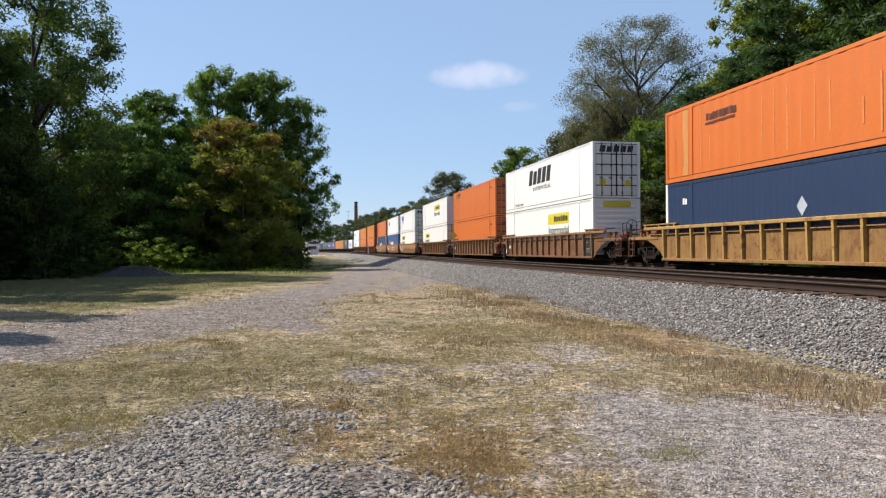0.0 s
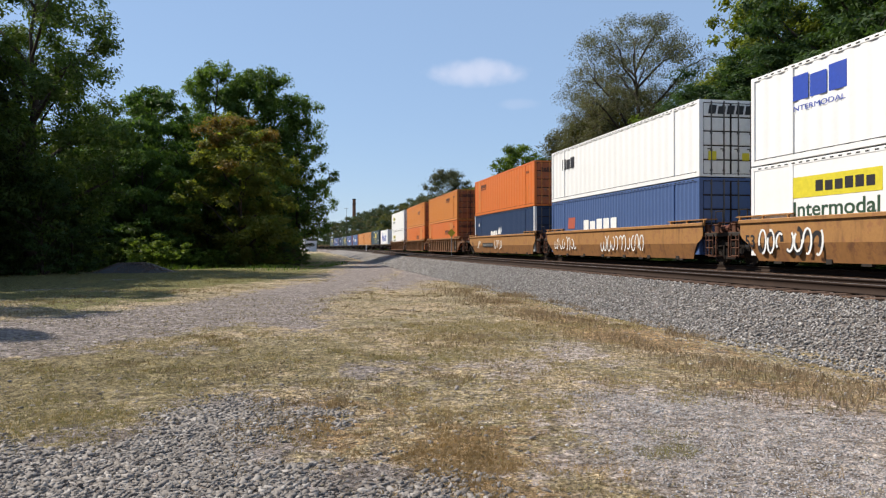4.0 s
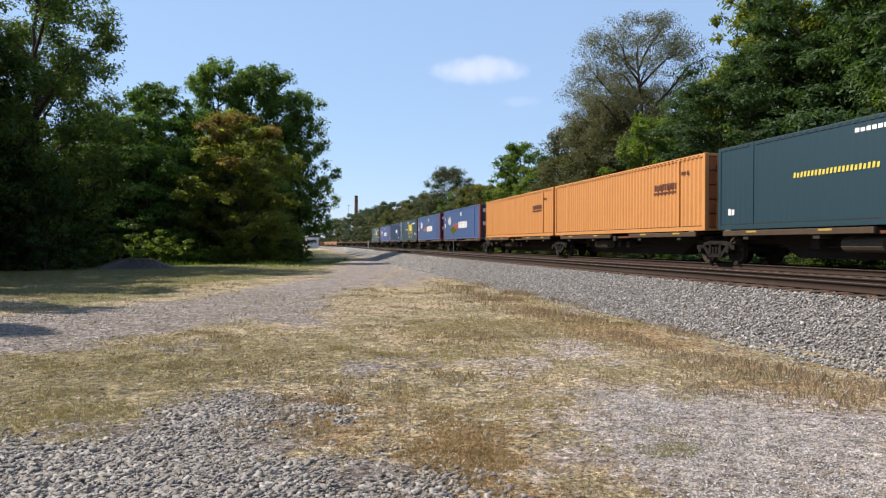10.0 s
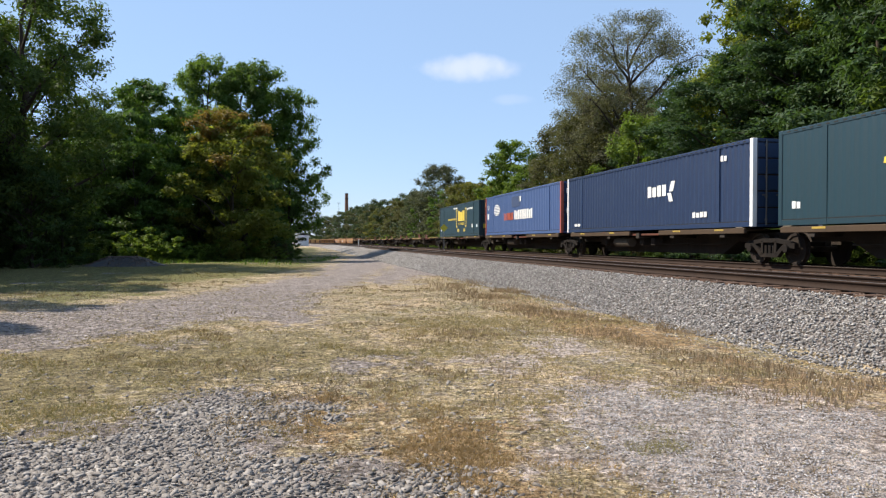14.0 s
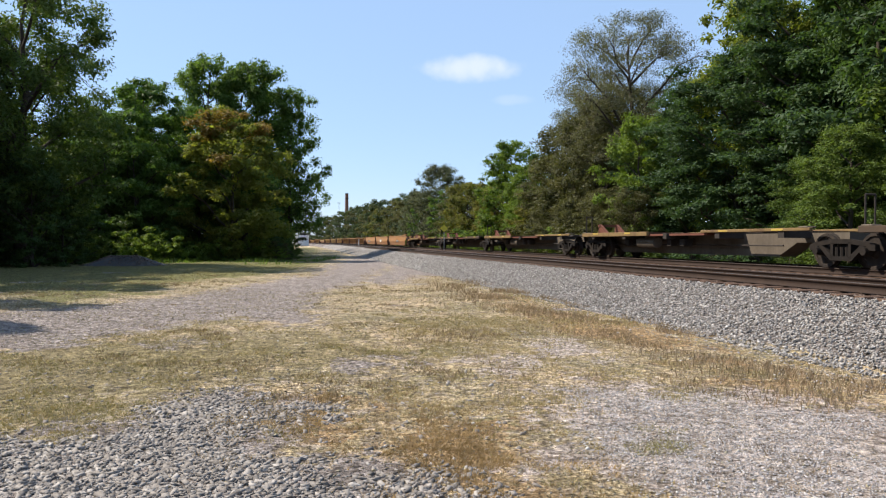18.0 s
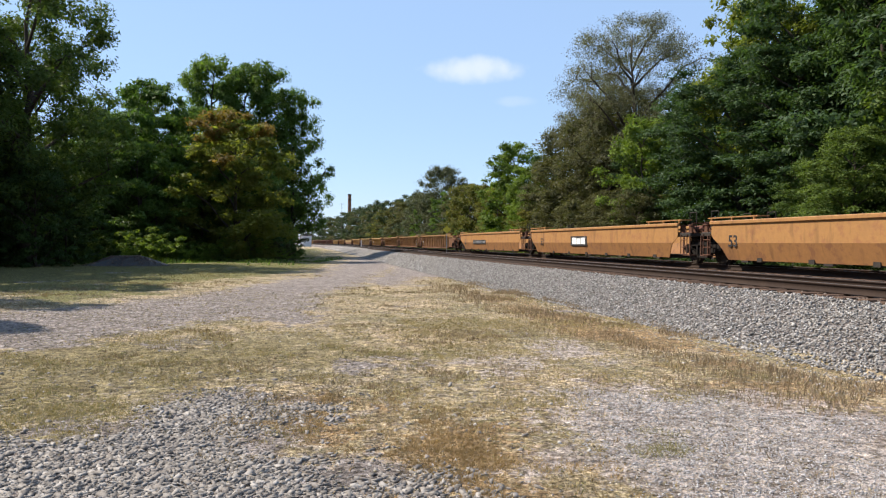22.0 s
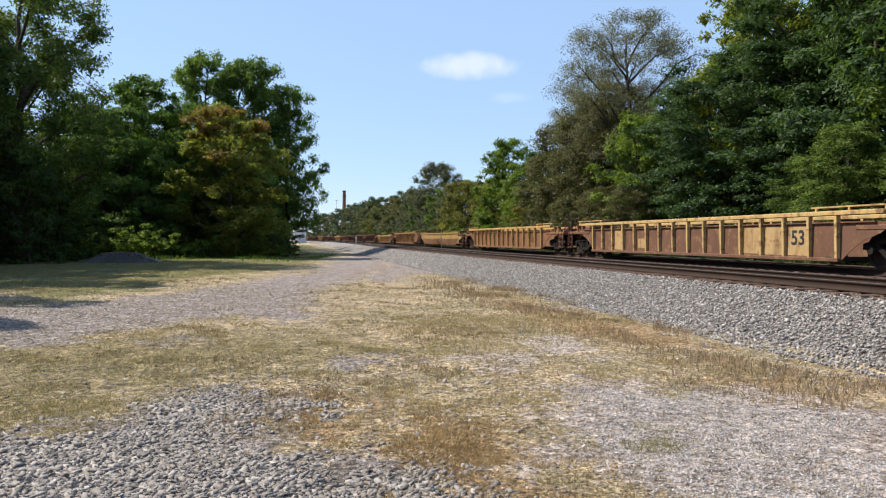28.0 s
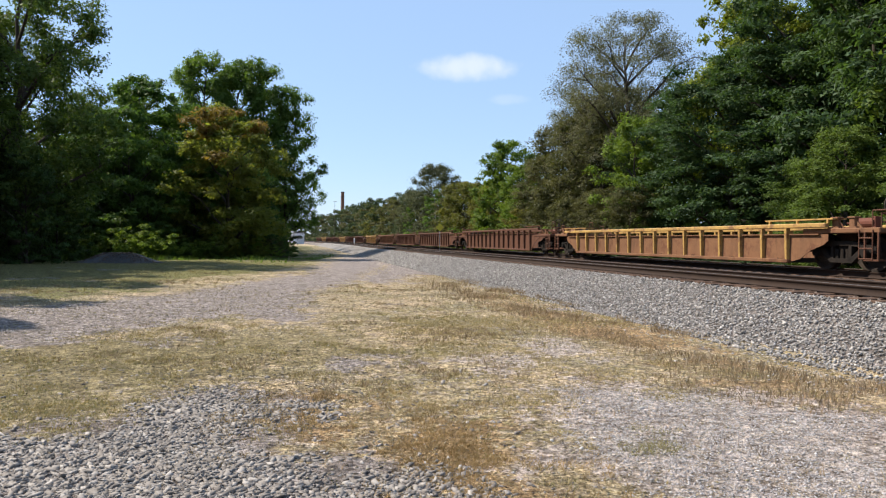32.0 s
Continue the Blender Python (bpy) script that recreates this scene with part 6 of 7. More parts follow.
def diamond(u, v, r, mat):
    """A square hazard placard standing on its corner."""
    def go(root, L):
        bm = bmesh.new()
        slab(bm, [(L / 2 - u - r * 0.8, v), (L / 2 - u, v - r), (L / 2 - u + r * 0.8, v), (L / 2 - u, v + r)], SX - 0.004, SX)
        part("placard", bm, mat, root, "pale diamond placard")
    return go


def seams(seed):
    """Pale worn edges of the side sheet's joints, some shorter than others."""
    rng = random.Random(seed)
    rows = []
    for i in range(24):
        if rng.random() < 0.75:
            top = rng.uniform(1.3, 2.6)
            rows.append((0.75 + 0.615 * i, 0.79 + 0.615 * i + rng.uniform(0, 0.03), rng.uniform(0.25, 0.7), top, 0))
    def go(root, L):
        tagged(shapes(root, "seam_wear", ORANGE_WORN, [(a - L / 2, b - L / 2, c, d, k) for a, b, c, d, k in rows], x=SX), "pale worn sheet joints", kind="stuff")
    return go


def yellow_plate(u0, v0, k=1.0):
    """Yellow plate with a dark row of blocks, and the word below it."""
    def go(root, L):
        w = 3.5 * k
        shapes(root, "sign_plate", YELLOWP, [(u0 - L / 2, u0 + w - L / 2, v0, v0 + 0.62 * k, 0)], x=SX, label="yellow company plate")
        shapes(root, "trade_mark", BLACKP, [(a - L / 2, b - L / 2, c, d, s) for a, b, c, d, s in bars(u0 + 1.0 * k, u0 + w - 0.2, v0 + 0.15 * k, v0 + 0.47 * k, 6, seed=3)], x=SX - 0.005)
        words("Intermodal", 0.62 * k, GREENP, root, (SX - 0.003, L / 2 - u0 - w / 2, v0 - 0.36 * k), wide=w * 0.95, bold=0.008)
    return go


def slanted_mark(u0, v0):
    return side_marks("trade_mark", BLACKP, bars(u0, u0 + 4.3, v0, v0 + 0.95, 5, 0.28))


def brown_mark(u0, v0, w=1.9):
    return side_marks("trade_mark", DARKRED, bars(u0, u0 + w, v0 + 0.16, v0 + 0.42, 9, 0, 0.15) + [(u0 - 0.05, u0 + w - 0.1, v0, v0 + 0.09, 0)])


def small_number(u, v, mat, n=4, w=0.8, h=0.14):
    return side_marks("number_bars", mat, bars(u, u + w, v, v + h, n))


END_BROWN = end_marks("trade_mark", DARKRED, bars(-0.9, 0.9, 2.15, 2.45, 9, 0, 0.15))
END_BLACK = end_marks("trade_mark", BLACKP, bars(-1.0, 0.9, 2.35, 2.68, 5, 0.2))
END_YELLOW = end_marks("sign_plate", YELLOWP, [(-0.75, 0.75, 2.45, 2.72, 0)])
END_PANELS = end_marks("door_placard", YELLOWP, [(-0.95, -0.62, 0.62, 0.95, 0), (0.45, 0.75, 0.62, 0.9, 0)])
NAVY_MARKS = lambda u: [side_marks("trade_mark", WHITEP, bars(u, u + 1.9, 0.95, 1.55, 4, 0, 0.15) + [(u + 2.1, u + 2.45, 1.25, 1.75, 0.5), (u + 2.55, u + 2.9, 1.25, 1.75, -0.5), (u + 2.1, u + 2.4, 0.75, 1.2, -0.5), (u + 2.6, u + 2.95, 0.75, 1.2, 0.5)]), diamond(8.2, 1.55, 0.30, PALE_PLATE), small_number(1.3, 2.0, WHITEP, 2, 0.35, 0.25)]


def pair(n, lower, upper):
    container(n, 0.36, **lower)
    container(n, 3.285, **upper)


def c_orange(where, u=1.3, v=2.1, end="doors", pale=False, faded=(), mid=False, **k):
    # door coat with the end's shade in its base, rust flakes on top
    k.setdefault("door_paint", DOOR_SHADED_RUST)
    if pale:
        k.setdefault("depth", 0.042)
    elif "depth" not in k:
        k.update(pitch=0.62, depth=0.014)
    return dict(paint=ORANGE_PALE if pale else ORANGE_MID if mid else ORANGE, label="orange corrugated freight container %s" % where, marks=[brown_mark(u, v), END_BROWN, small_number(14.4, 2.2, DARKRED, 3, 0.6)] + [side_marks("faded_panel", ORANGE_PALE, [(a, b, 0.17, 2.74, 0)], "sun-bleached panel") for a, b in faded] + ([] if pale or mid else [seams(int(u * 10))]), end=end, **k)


def c_white(where, marks, end="doors", **k):
    k.setdefault("depth", 0.004)
    k.setdefault("pitch", 0.6)
    if end == "doors":
        k.setdefault("door_paint", DOOR_GREY)
    return dict(paint=WHITE, label="white freight container %s" % where, marks=marks, end=end, **k)


LOW, UP = "stacked low in a well car", "stacked on top of another"
# A
pair(11.15, dict(paint=NAVY, label="dark navy freight container " + LOW, marks=NAVY_MARKS(11.6), post=WHITE, depth=0.008), c_orange(UP, 3.0, 1.9, faded=[(1.35, 1.75)]))
# B
pair(34.84, c_white(LOW + ", yellow plate", [yellow_plate(9.2, 1.75), END_YELLOW], end="ribs"), c_white(UP + ", slanted black mark", [slanted_mark(5.3, 1.5), side_word("INTERMODAL", 0.34, BLACKP, 8.0, 1.2, 3.4), side_word("TOP LIFT ONLY", 0.27, DARKRED, 3.3, 0.36, 2.0), END_BLACK, END_PANELS], frame_paint=WHITE))
# C
pair(54.0, c_orange(LOW, 10.0, 0.7), c_orange(UP, 1.4, 2.25, faded=[(1.2, 1.5)]))
# D
pair(73.6, c_white(LOW + ", yellow plate", [yellow_plate(2.0, 1.7, 0.85), END_YELLOW]), c_white(UP + ", yellow plate", [yellow_plate(8.4, 1.75), END_YELLOW], end="ribs"))
# E
pair(97.0, c_white(LOW + ", yellow plate", [yellow_plate(2.0, 1.75), END_YELLOW]), c_white(UP + ", blue mark", [side_marks("trade_mark", BLUEP, bars(2.0, 4.3, 1.75, 2.5, 3, 0, 0.1)), side_word("INTERMODAL", 0.22, BLUEP, 3.1, 1.5, 2.2), END_BLACK, END_PANELS], depth=0.03))
# F
pair(116.3, dict(paint=BLUE, label="blue freight container " + LOW, marks=[side_marks("trade_mark", WHITEP, bars(4.8, 9.0, 0.95, 1.7, 5)), side_marks("trade_emblem", REDP, [(2.6, 3.6, 1.3, 1.9, 0.2), (3.0, 4.0, 0.9, 1.2, 0.2)])]), c_white(UP + ", black mark", [side_marks("trade_mark", BLACKP, bars(1.7, 3.6, 1.7, 2.3, 3, 0, 0.1)), END_BLACK, END_PANELS], depth=0.03))
# G
pair(135.7, dict(paint=NAVY, label="dark navy freight container " + LOW, marks=NAVY_MARKS(5.2), post=WHITE, depth=0.008), c_orange(UP, 2.0, 2.0, faded=[(1.5, 1.95)]))
# H, I, J
pair(159.3, c_orange(LOW, 10.0, 1.6, faded=[(12.6, 13.2), (13.5, 14.0), (0.5, 1.2)]), c_orange(UP, 10.6, 1.9, mid=True, pitch=0.30, depth=0.03))
pair(178.7, c_orange(LOW, 9.6, 1.35, faded=[(12.9, 14.0), (0.6, 1.5)], pitch=0.5, depth=0.02), c_orange(UP, 10.6, 1.5, mid=True, pitch=0.30, depth=0.03))
pair(198.1, c_white(LOW + ", yellow plate", [yellow_plate(2.4, 1.7, 0.8), END_YELLOW]), c_white(UP + ", yellow plate", [yellow_plate(2.4, 1.7, 0.8), END_YELLOW]))
# single containers on skeleton cars
# one large trade mark as plain strokes: tall ones first, then low ones
BIG_BLUE = [(2.72, 3.06, 0.5, 2.1, 0), (3.3, 3.66, 0.7, 1.75, 0), (3.94, 4.28, 0.5, 2.1, 0), (4.5, 4.8, 0.5, 1.5, 0), (4.98, 5.28, 0.5, 1.62, 0), (5.5, 5.82, 0.5, 2.05, 0), (6.18, 6.5, 0.95, 1.62, 0), (6.66, 6.98, 0.5, 1.2, 0), (7.2, 7.55, 0.55, 1.6, 0), (7.66, 7.9, 1.36, 1.68, 0), (7.66, 7.9, 0.48, 0.78, 0), (8.0, 8.35, 0.55, 1.6, 0), (8.65, 8.98, 0.5, 1.72, 0), (9.08, 9.3, 1.4, 1.7, 0), (9.4, 9.74, 0.5, 1.55, 0)]
SPZ = 1.20
container(221.0, SPZ, WHITE, "white freight container with large blue mark on a skeleton car", 12.19, [side_marks("trade_mark", BLUEP, BIG_BLUE)], depth=0.004, pitch=0.6, height=2.62, end="ribs")


def teal(n):
    gold = bars(8.4, 11.0, 1.35, 2.25, 3, 0, 0.08) + [(7.7, 7.85, 0.8, 2.45, 0), (7.85, 8.15, 2.32, 2.45, 0), (7.85, 8.15, 0.8, 0.93, 0), (11.5, 11.65, 0.8, 2.45, 0), (11.2, 11.5, 2.32, 2.45, 0), (11.2, 11.5, 0.8, 0.93, 0)] + [(8.2, 8.45, 0.4, 0.66, 0), (8.6, 8.85, 0.4, 0.66, 0), (10.6, 10.85, 0.4, 0.66, 0), (11.0, 11.25, 0.4, 0.66, 0)] + bars(4.0, 7.4, 1.5, 1.66, 22, 0.2, 0.42)
    return container(n, SPZ, TEAL, "dark teal freight container with gold mark on a skeleton car", 16.15, [side_marks("trade_mark", GOLDP, gold), side_word("INTERMODAL", 0.30, GOLDP, 9.7, 1.1, 2.6), small_number(11.8, 2.25, WHITEP, 8, 2.2, 0.15), small_number(6.5, 2.5, WHITEP, 8, 1.6, 0.12), small_number(13.6, 0.7, WHITEP, 2, 0.4, 0.3), small_number(0.6, 0.5, WHITEP, 2, 0.4, 0.22), small_number(15.1, 0.7, WHITEP, 2, 0.5, 0.25), END_PANELS, end_marks("trade_mark", GOLDP, bars(-0.9, 0.9, 2.3, 2.6, 3))], door_paint=DOOR_TEAL, depth=0.008)


def stripe_box(n, patch=True):
    return container(n, SPZ, BLUE, "blue freight container with white and red marks on a skeleton car", 16.15, [side_marks("trade_mark", WHITEP, bars(7.4, 11.2, 1.0, 1.62, 10, 0, 0.2)), side_marks("trade_mark", REDP, bars(4.9, 7.2, 1.0, 1.5, 7, 0, 0.3)), side_marks("trade_emblem", WHITEP, [(3.0 - q, 3.05 + q + 0.25, 1.42 + 0.115 * i, 1.49 + 0.115 * i, 0.0) for i, q in enumerate((0.25, 0.5, 0.62, 0.66, 0.62, 0.5, 0.25))]), *([side_marks("patch", SLATE, [(6.8, 8.6, 1.85, 2.55, 0)])] if patch else []), side_marks("label_plate", WHITEP, [(8.4, 8.85, 2.15, 2.5, 0)]), side_marks("label_plate", WHITEP, [(0.55, 0.95, 1.2, 1.6, 0)]), side_word("53", 0.5, WHITEP, 0.8, 2.05), end_marks("door_placard", WHITEP, [(-1.0, -0.3, 2.2, 2.5, 0), (0.4, 1.0, 2.2, 2.5, 0), (-1.0, -0.5, 1.1, 1.4, 0), (0.4, 0.8, 1.3, 1.5, 0)])], post=REDP, frame_paint=BLUE, door_paint=NAVY)


teal(236.6)
container(253.6, SPZ, **c_orange("on a skeleton car", 12.2, 1.55, pale=True))
container(270.1, SPZ, **c_orange("on a skeleton car", 12.2, 1.55, pale=True))
stripe_box(288.5, False)
stripe_box(307.2)
teal(324.4)
container(341.8, SPZ, NAVY, "dark navy freight container on a skeleton car", 16.15, [side_marks("trade_mark", WHITEP, bars(9.0, 10.6, 1.35, 1.8, 4) + [(10.8, 11.1, 1.5, 1.9, 0.4), (10.8, 11.1, 1.1, 1.45, -0.4)]), small_number(1.0, 0.3, WHITEP, 4, 0.8), small_number(12.5, 0.4, WHITEP, 4, 1.0, 0.2), small_number(14.3, 2.3, WHITEP, 2, 0.4, 0.2)], post=WHITE, frame_paint=NAVY)
stripe_box(358.9)
teal(377.1)

# wells with two containers each
G1 = "well cars of the train"


def board(u, w=3.4):
    """Dark number board with plain bars, on the side of a car."""
    def go(car, y0, y1):
        y = y1 - u
        bm = bmesh.new()
        box(bm, -1.418, -1.409, y - w, y, 0.66, 0.98)
        part("number_board", bm, BLACKP, car, "black number board")
        shapes(car, "number_bars", GALV, [(a, b, c, d, s) for a, b, c, d, s in bars(-y + 0.15, -y + w - 0.15, 0.73, 0.91, 10, 0, 0.45)], x=-1.4185)
    return go


def big_board(u, w):
    """Dark plate with large white blocks."""
    def go(car, y0, y1):
        y = y1 - u
        bm = bmesh.new()
        box(bm, -1.418, -1.409, y - w, y, 0.62, 1.12)
        part("company_plate", bm, BLACKP, car, "black company plate")
        shapes(car, "trade_mark", WHITEP, bars(-y + 0.2, -y + w - 0.2, 0.70, 1.04, 3, 0, 0.1), x=-1.4185)
    return go


def ribs_at(car, y0, y1, lo, hi):
    """Middle and width of the panel between two ribs counted from the front end."""
    a, b, n = CACHE[("ribs", car.name)]
    p, q = a + (b - a) * lo / n, a + (b - a) * hi / n
    return (p + q) / 2, abs(q - p) - 0.1


def panel_mark(lo, hi, mat, patches=()):
    """The size mark on the panel between two ribs, with pale patched panels near it."""
    def go(car, y0, y1):
        for i, share, z0, z1 in patches:
            m, w = ribs_at(car, y0, y1, i, i + 1)
            shapes(car, "patched_panel", PATCH_TAN, [(-m - w / 2 * share, -m + w / 2, z0, min(z1, 1.17), 0)], x=-1.3225, label="pale patched panel")
        m, w = ribs_at(car, y0, y1, lo, hi)
        words("53", 0.60, mat, car, (-1.330, m, 0.80), bold=0.012)
    return go


def size_mark(u, mat=BLACKP, x=-1.414, z=0.82):
    return lambda car, y0, y1: words("53", 0.55, mat, car, (x, y1 - u, z), bold=0.01)


def scrawl(u, w, mats, seed, x=-1.415):
    """Painted scrawl of loops and strokes on the side of a car."""
    def go(car, y0, y1):
        rng = random.Random(seed)
        for mt, off, k in mats:
            bm = bmesh.new()
            for i in range(int(w / 0.42)):
                uu, h = u + i * 0.42 + rng.uniform(-0.05, 0.05), rng.uniform(0.55, 0.95)
                a0, turn = rng.uniform(0, 6.28), rng.uniform(2.5, 5.5)
                pts = [(uu + 0.2 * math.cos(a0 + turn * t / 9) * (0.7 + 0.3 * t / 9), 0.82 + 0.42 * h * math.sin(a0 + turn * t / 9)) for t in range(10)]
                prev = None
                for q in range(10):
                    p, p2 = Vector(pts[q]), Vector(pts[min(q + 1, 9)])
                    d = (p2 - p) if q < 9 else p - Vector(pts[8])
                    nn = Vector((-d.y, d.x)).normalized() * k
                    pr = [bm.verts.new((x - off, y1 - (p + sg * nn).x, (p + sg * nn).y)) for sg in (1, -1)]
                    if prev:
                        bm.faces.new((prev[0], prev[1], pr[1], pr[0]))
                    prev = pr
            part("painted_scrawl", bm, mt, car, "spray-painted scrawl")
    return go


def several(*fs):
    def go(car, y0, y1):
        for f in fs:
            f(car, y0, y1)
    return go


SCR = [(BLACKP, 0.0, 0.075), (WHITEP, 0.003, 0.04)]
SCW = [(WHITEP, 0.0, 0.035)]
YW, BW, TW = "dull yellow ribbed well car", "rusty brown ribbed well car", "tan smooth-sided well car"
well_car(10.2, "art", 31.07, "end", "rib", DULL_TAN_CAR, YELLOW_CAR, YW + " carrying two containers", G1)
well_car(31.07, "end", 52.5, "art", "rib", BROWN_CAR, BROWN_TRIM, BW + " carrying two containers", G1)
well_car(52.5, "art", 71.85, "art", "rib", BROWN_CAR, BROWN_TRIM, BW + " carrying two containers", G1)
well_car(71.85, "art", 93.4, "end", "rib", BROWN_CAR, BROWN_TRIM, BW + " carrying two containers", G1)
well_car(93.4, "end", 114.75, "art", "smooth", TAN_CAR, TAN_CAR, TW + " with scrawls, carrying two containers", G1, several(scrawl(1.2, 3.2, SCR, 3), board(7.0), size_mark(0.55)))
well_car(114.75, "art", 134.1, "art", "smooth", TAN_CAR, TAN_CAR, TW + " with scrawls, carrying two containers", G1, several(scrawl(1.5, 3.5, SCW, 4), scrawl(8, 5, SCW, 6)))
well_car(134.1, "art", 155.55, "end", "smooth", TAN_CAR, TAN_CAR, TW + " with scrawls, carrying two containers", G1, several(scrawl(3.0, 1.6, SCW, 7), board(4.6), size_mark(1.2), scrawl(8.5, 2.2, SCW, 9)))
well_car(155.55, "end", 177.1, "art", "rib", BROWN_CAR, BROWN_TRIM, BW + " carrying two containers", G1)
well_car(177.1, "art", 196.5, "art", "rib", BROWN_CAR, BROWN_TRIM, BW + " carrying two containers", G1)
well_car(196.5, "art", 217.9, "end", "rib", BROWN_CAR, BROWN_TRIM, BW + " carrying two containers", G1)
SK = "grimy skeleton car "
for joints, loaded in (([217.9, 234.9, 253.3, 269.7, 287.3, 305.4], True), ([305.4, 323.8, 341.3, 358.3, 375.9, 393.4], True), ([393.4, 412.6, 429.9, 448.4], False), ([448.4, 467.9, 486.2, 506.4], False)):
    for i in range(len(joints) - 1):
        # loaded sills take black steel: the shade below the deck put into colour
        spine_car(joints[i], "end" if i == 0 else "art", joints[i + 1], "end" if i == len(joints) - 2 else "art", SK + ("under a container" if loaded else "running empty"), deck=DECK_BROWN if loaded else (DECK_YELLOW if i % 2 == 0 else DECK_BROWN), skirt=SPINE_DARK if loaded else SPINE_GREY, stand=not loaded, bare=not loaded and i % 2 == 0)
well_car(506.4, "end", 528.7, "art", "smooth", TAN_CAR, TAN_CAR, TW + " running empty", G1, several(board(9.0, 2.6), size_mark(1.3)))
well_car(528.7, "art", 548.7, "art", "smooth", TAN_CAR, TAN_CAR, TW + " running empty", G1, several(big_board(6.6, 2.2), size_mark(2.0)))
well_car(548.7, "art", 569.8, "end", "smooth", TAN_CAR, TAN_CAR, TW + " running empty", G1, several(board(4.75, 4.1), size_mark(1.9)))
EMPTY = [(569.8, "end", 590.6, "art", "rib", BROWN_CAR, DULL_TAN_CAR), (590.6, "art", 610.4, "art", "rib", BROWN_CAR, DULL_TAN_CAR), (610.4, "art", 632.8, "end", "rib", BROWN_CAR, DULL_TAN_CAR),
         (632.8, "end", 655.0, "end", "rib", BROWN_CAR, YELLOW_CAR), (655.0, "end", 678.6, "end", "rib", PLUM_CAR, CREAM_TRIM), (678.6, "end", 702.0, "end", "rib", BROWN_CAR, YELLOW_CAR),
         (702.0, "end", 725.0, "end", "smooth", OLIVE_CAR, OLIVE_CAR), (725.0, "end", 748.6, "end", "rib", BROWN_CAR, DULL_TAN_CAR), (748.6, "end", 772.0, "end", "rib", BROWN_CAR, YELLOW_CAR)]
EMPTY += [(772.0, "end", 795.5, "end", "rib", DARK_BROWN_CAR, DARK_BROWN_CAR), (795.5, "end", 816.4, "art", "rib", DARK_BROWN_CAR, DARK_BROWN_CAR), (816.4, "art", 836.0, "art", "rib", DARK_BROWN_CAR, DARK_BROWN_CAR), (836.0, "art", 859.0, "end", "rib", DARK_BROWN_CAR, BROWN_CAR)]
for k in range(8):
    EMPTY.append((859.0 + 23.0 * k, "end", 882.0 + 23.0 * k, "end", "rib", DARK_BROWN_CAR if k % 3 else BROWN_CAR, DARK_BROWN_CAR if k % 3 else YELLOW_CAR))
NAMES = {"yellow_car_paint": YW, "brown_car_paint": BW, "plum_brown_car_paint": "plum-brown ribbed well car with faded cream ribs", "dark_brown_car_paint": "dark brown ribbed well car", "tan_car_paint": "tan ribbed well car"}
for k, (a, ka, b, kb, style, paint, trim) in enumerate(EMPTY):
    extra = {3: board(3.2, 2.2), 1: panel_mark(1, 2, BLACKP), 4: panel_mark(1, 2, BLACKP, [(1, 0.9, 0.3, 1.38), (2, 1, 0.3, 1.36), (3, 1, 0.32, 1.3), (10, 0.6, 0.4, 0.8), (12, 1, 0.3, 1.2)]), 5: panel_mark(1, 2, DARKRED), 6: several(scrawl(1.5, 2.6, [(CREAM_TRIM, 0.0, 0.022)], 12), scrawl(11.5, 3.4, [(CREAM_TRIM, 0.0, 0.028)], 14), scrawl(6.0, 1.2, [(CREAM_TRIM, 0.0, 0.02)], 15))}.get(k)
    well_car(a, ka, b, kb, style, paint, trim, (NAMES[paint.name] if style == "rib" else "rust-stained dull tan smooth-sided well car") + " running empty", G1, extra, {6: 1.24, 8: 1.2}.get(k, 1.44))


# ---------- grass ----------
def blades(name, label, x, y, z, height, width, material, lean=0.5):
    n = len(x)
    a = RNG.uniform(0, 6.283, n)
    t = RNG.normal(0, lean, (n, 2)) * height[:, None]
    w = np.stack([np.cos(a), np.sin(a)], -1) * width[:, None] / 2
    base = np.stack([x, y], -1)
    v = np.zeros((n, 3, 3))
    v[:, 0, :2], v[:, 1, :2], v[:, 2, :2] = base - w, base + w, base + t
    v[:, :2, 2], v[:, 2, 2] = z[:, None] - 0.004, z + height
    return tagged(new(name, mesh_np(name, v.reshape(-1, 3), np.arange(n * 3).reshape(-1, 3), material)), label, "grass", kind="stuff")


def p_of(x, y):
    """Distance across the line, near enough close to the camera."""
    return x * math.cos(_h0) + y * math.sin(_h0)


def turf_keep(x, y):
    bare = zone(["fore", "road", "verge", "light", "strip", "strip_b"], x, y)
    patch = np.clip(0.30 + 0.7 * rough_noise(x, y, 1.1, 31) + 0.45 * rough_noise(x, y, 4.0, 32), 0.02, 1)
    return np.clip(1.2 - 1.6 * bare, 0.01, 1) * patch * (p_of(x, y) < 6.8)


def tufts(x, y, n, spread):
    """Each place becomes a little tuft of n blades."""
    r = RNG.normal(0, spread, (len(x), n, 2))
    return (x[:, None] + r[..., 0]).ravel(), (y[:, None] + r[..., 1]).ravel()


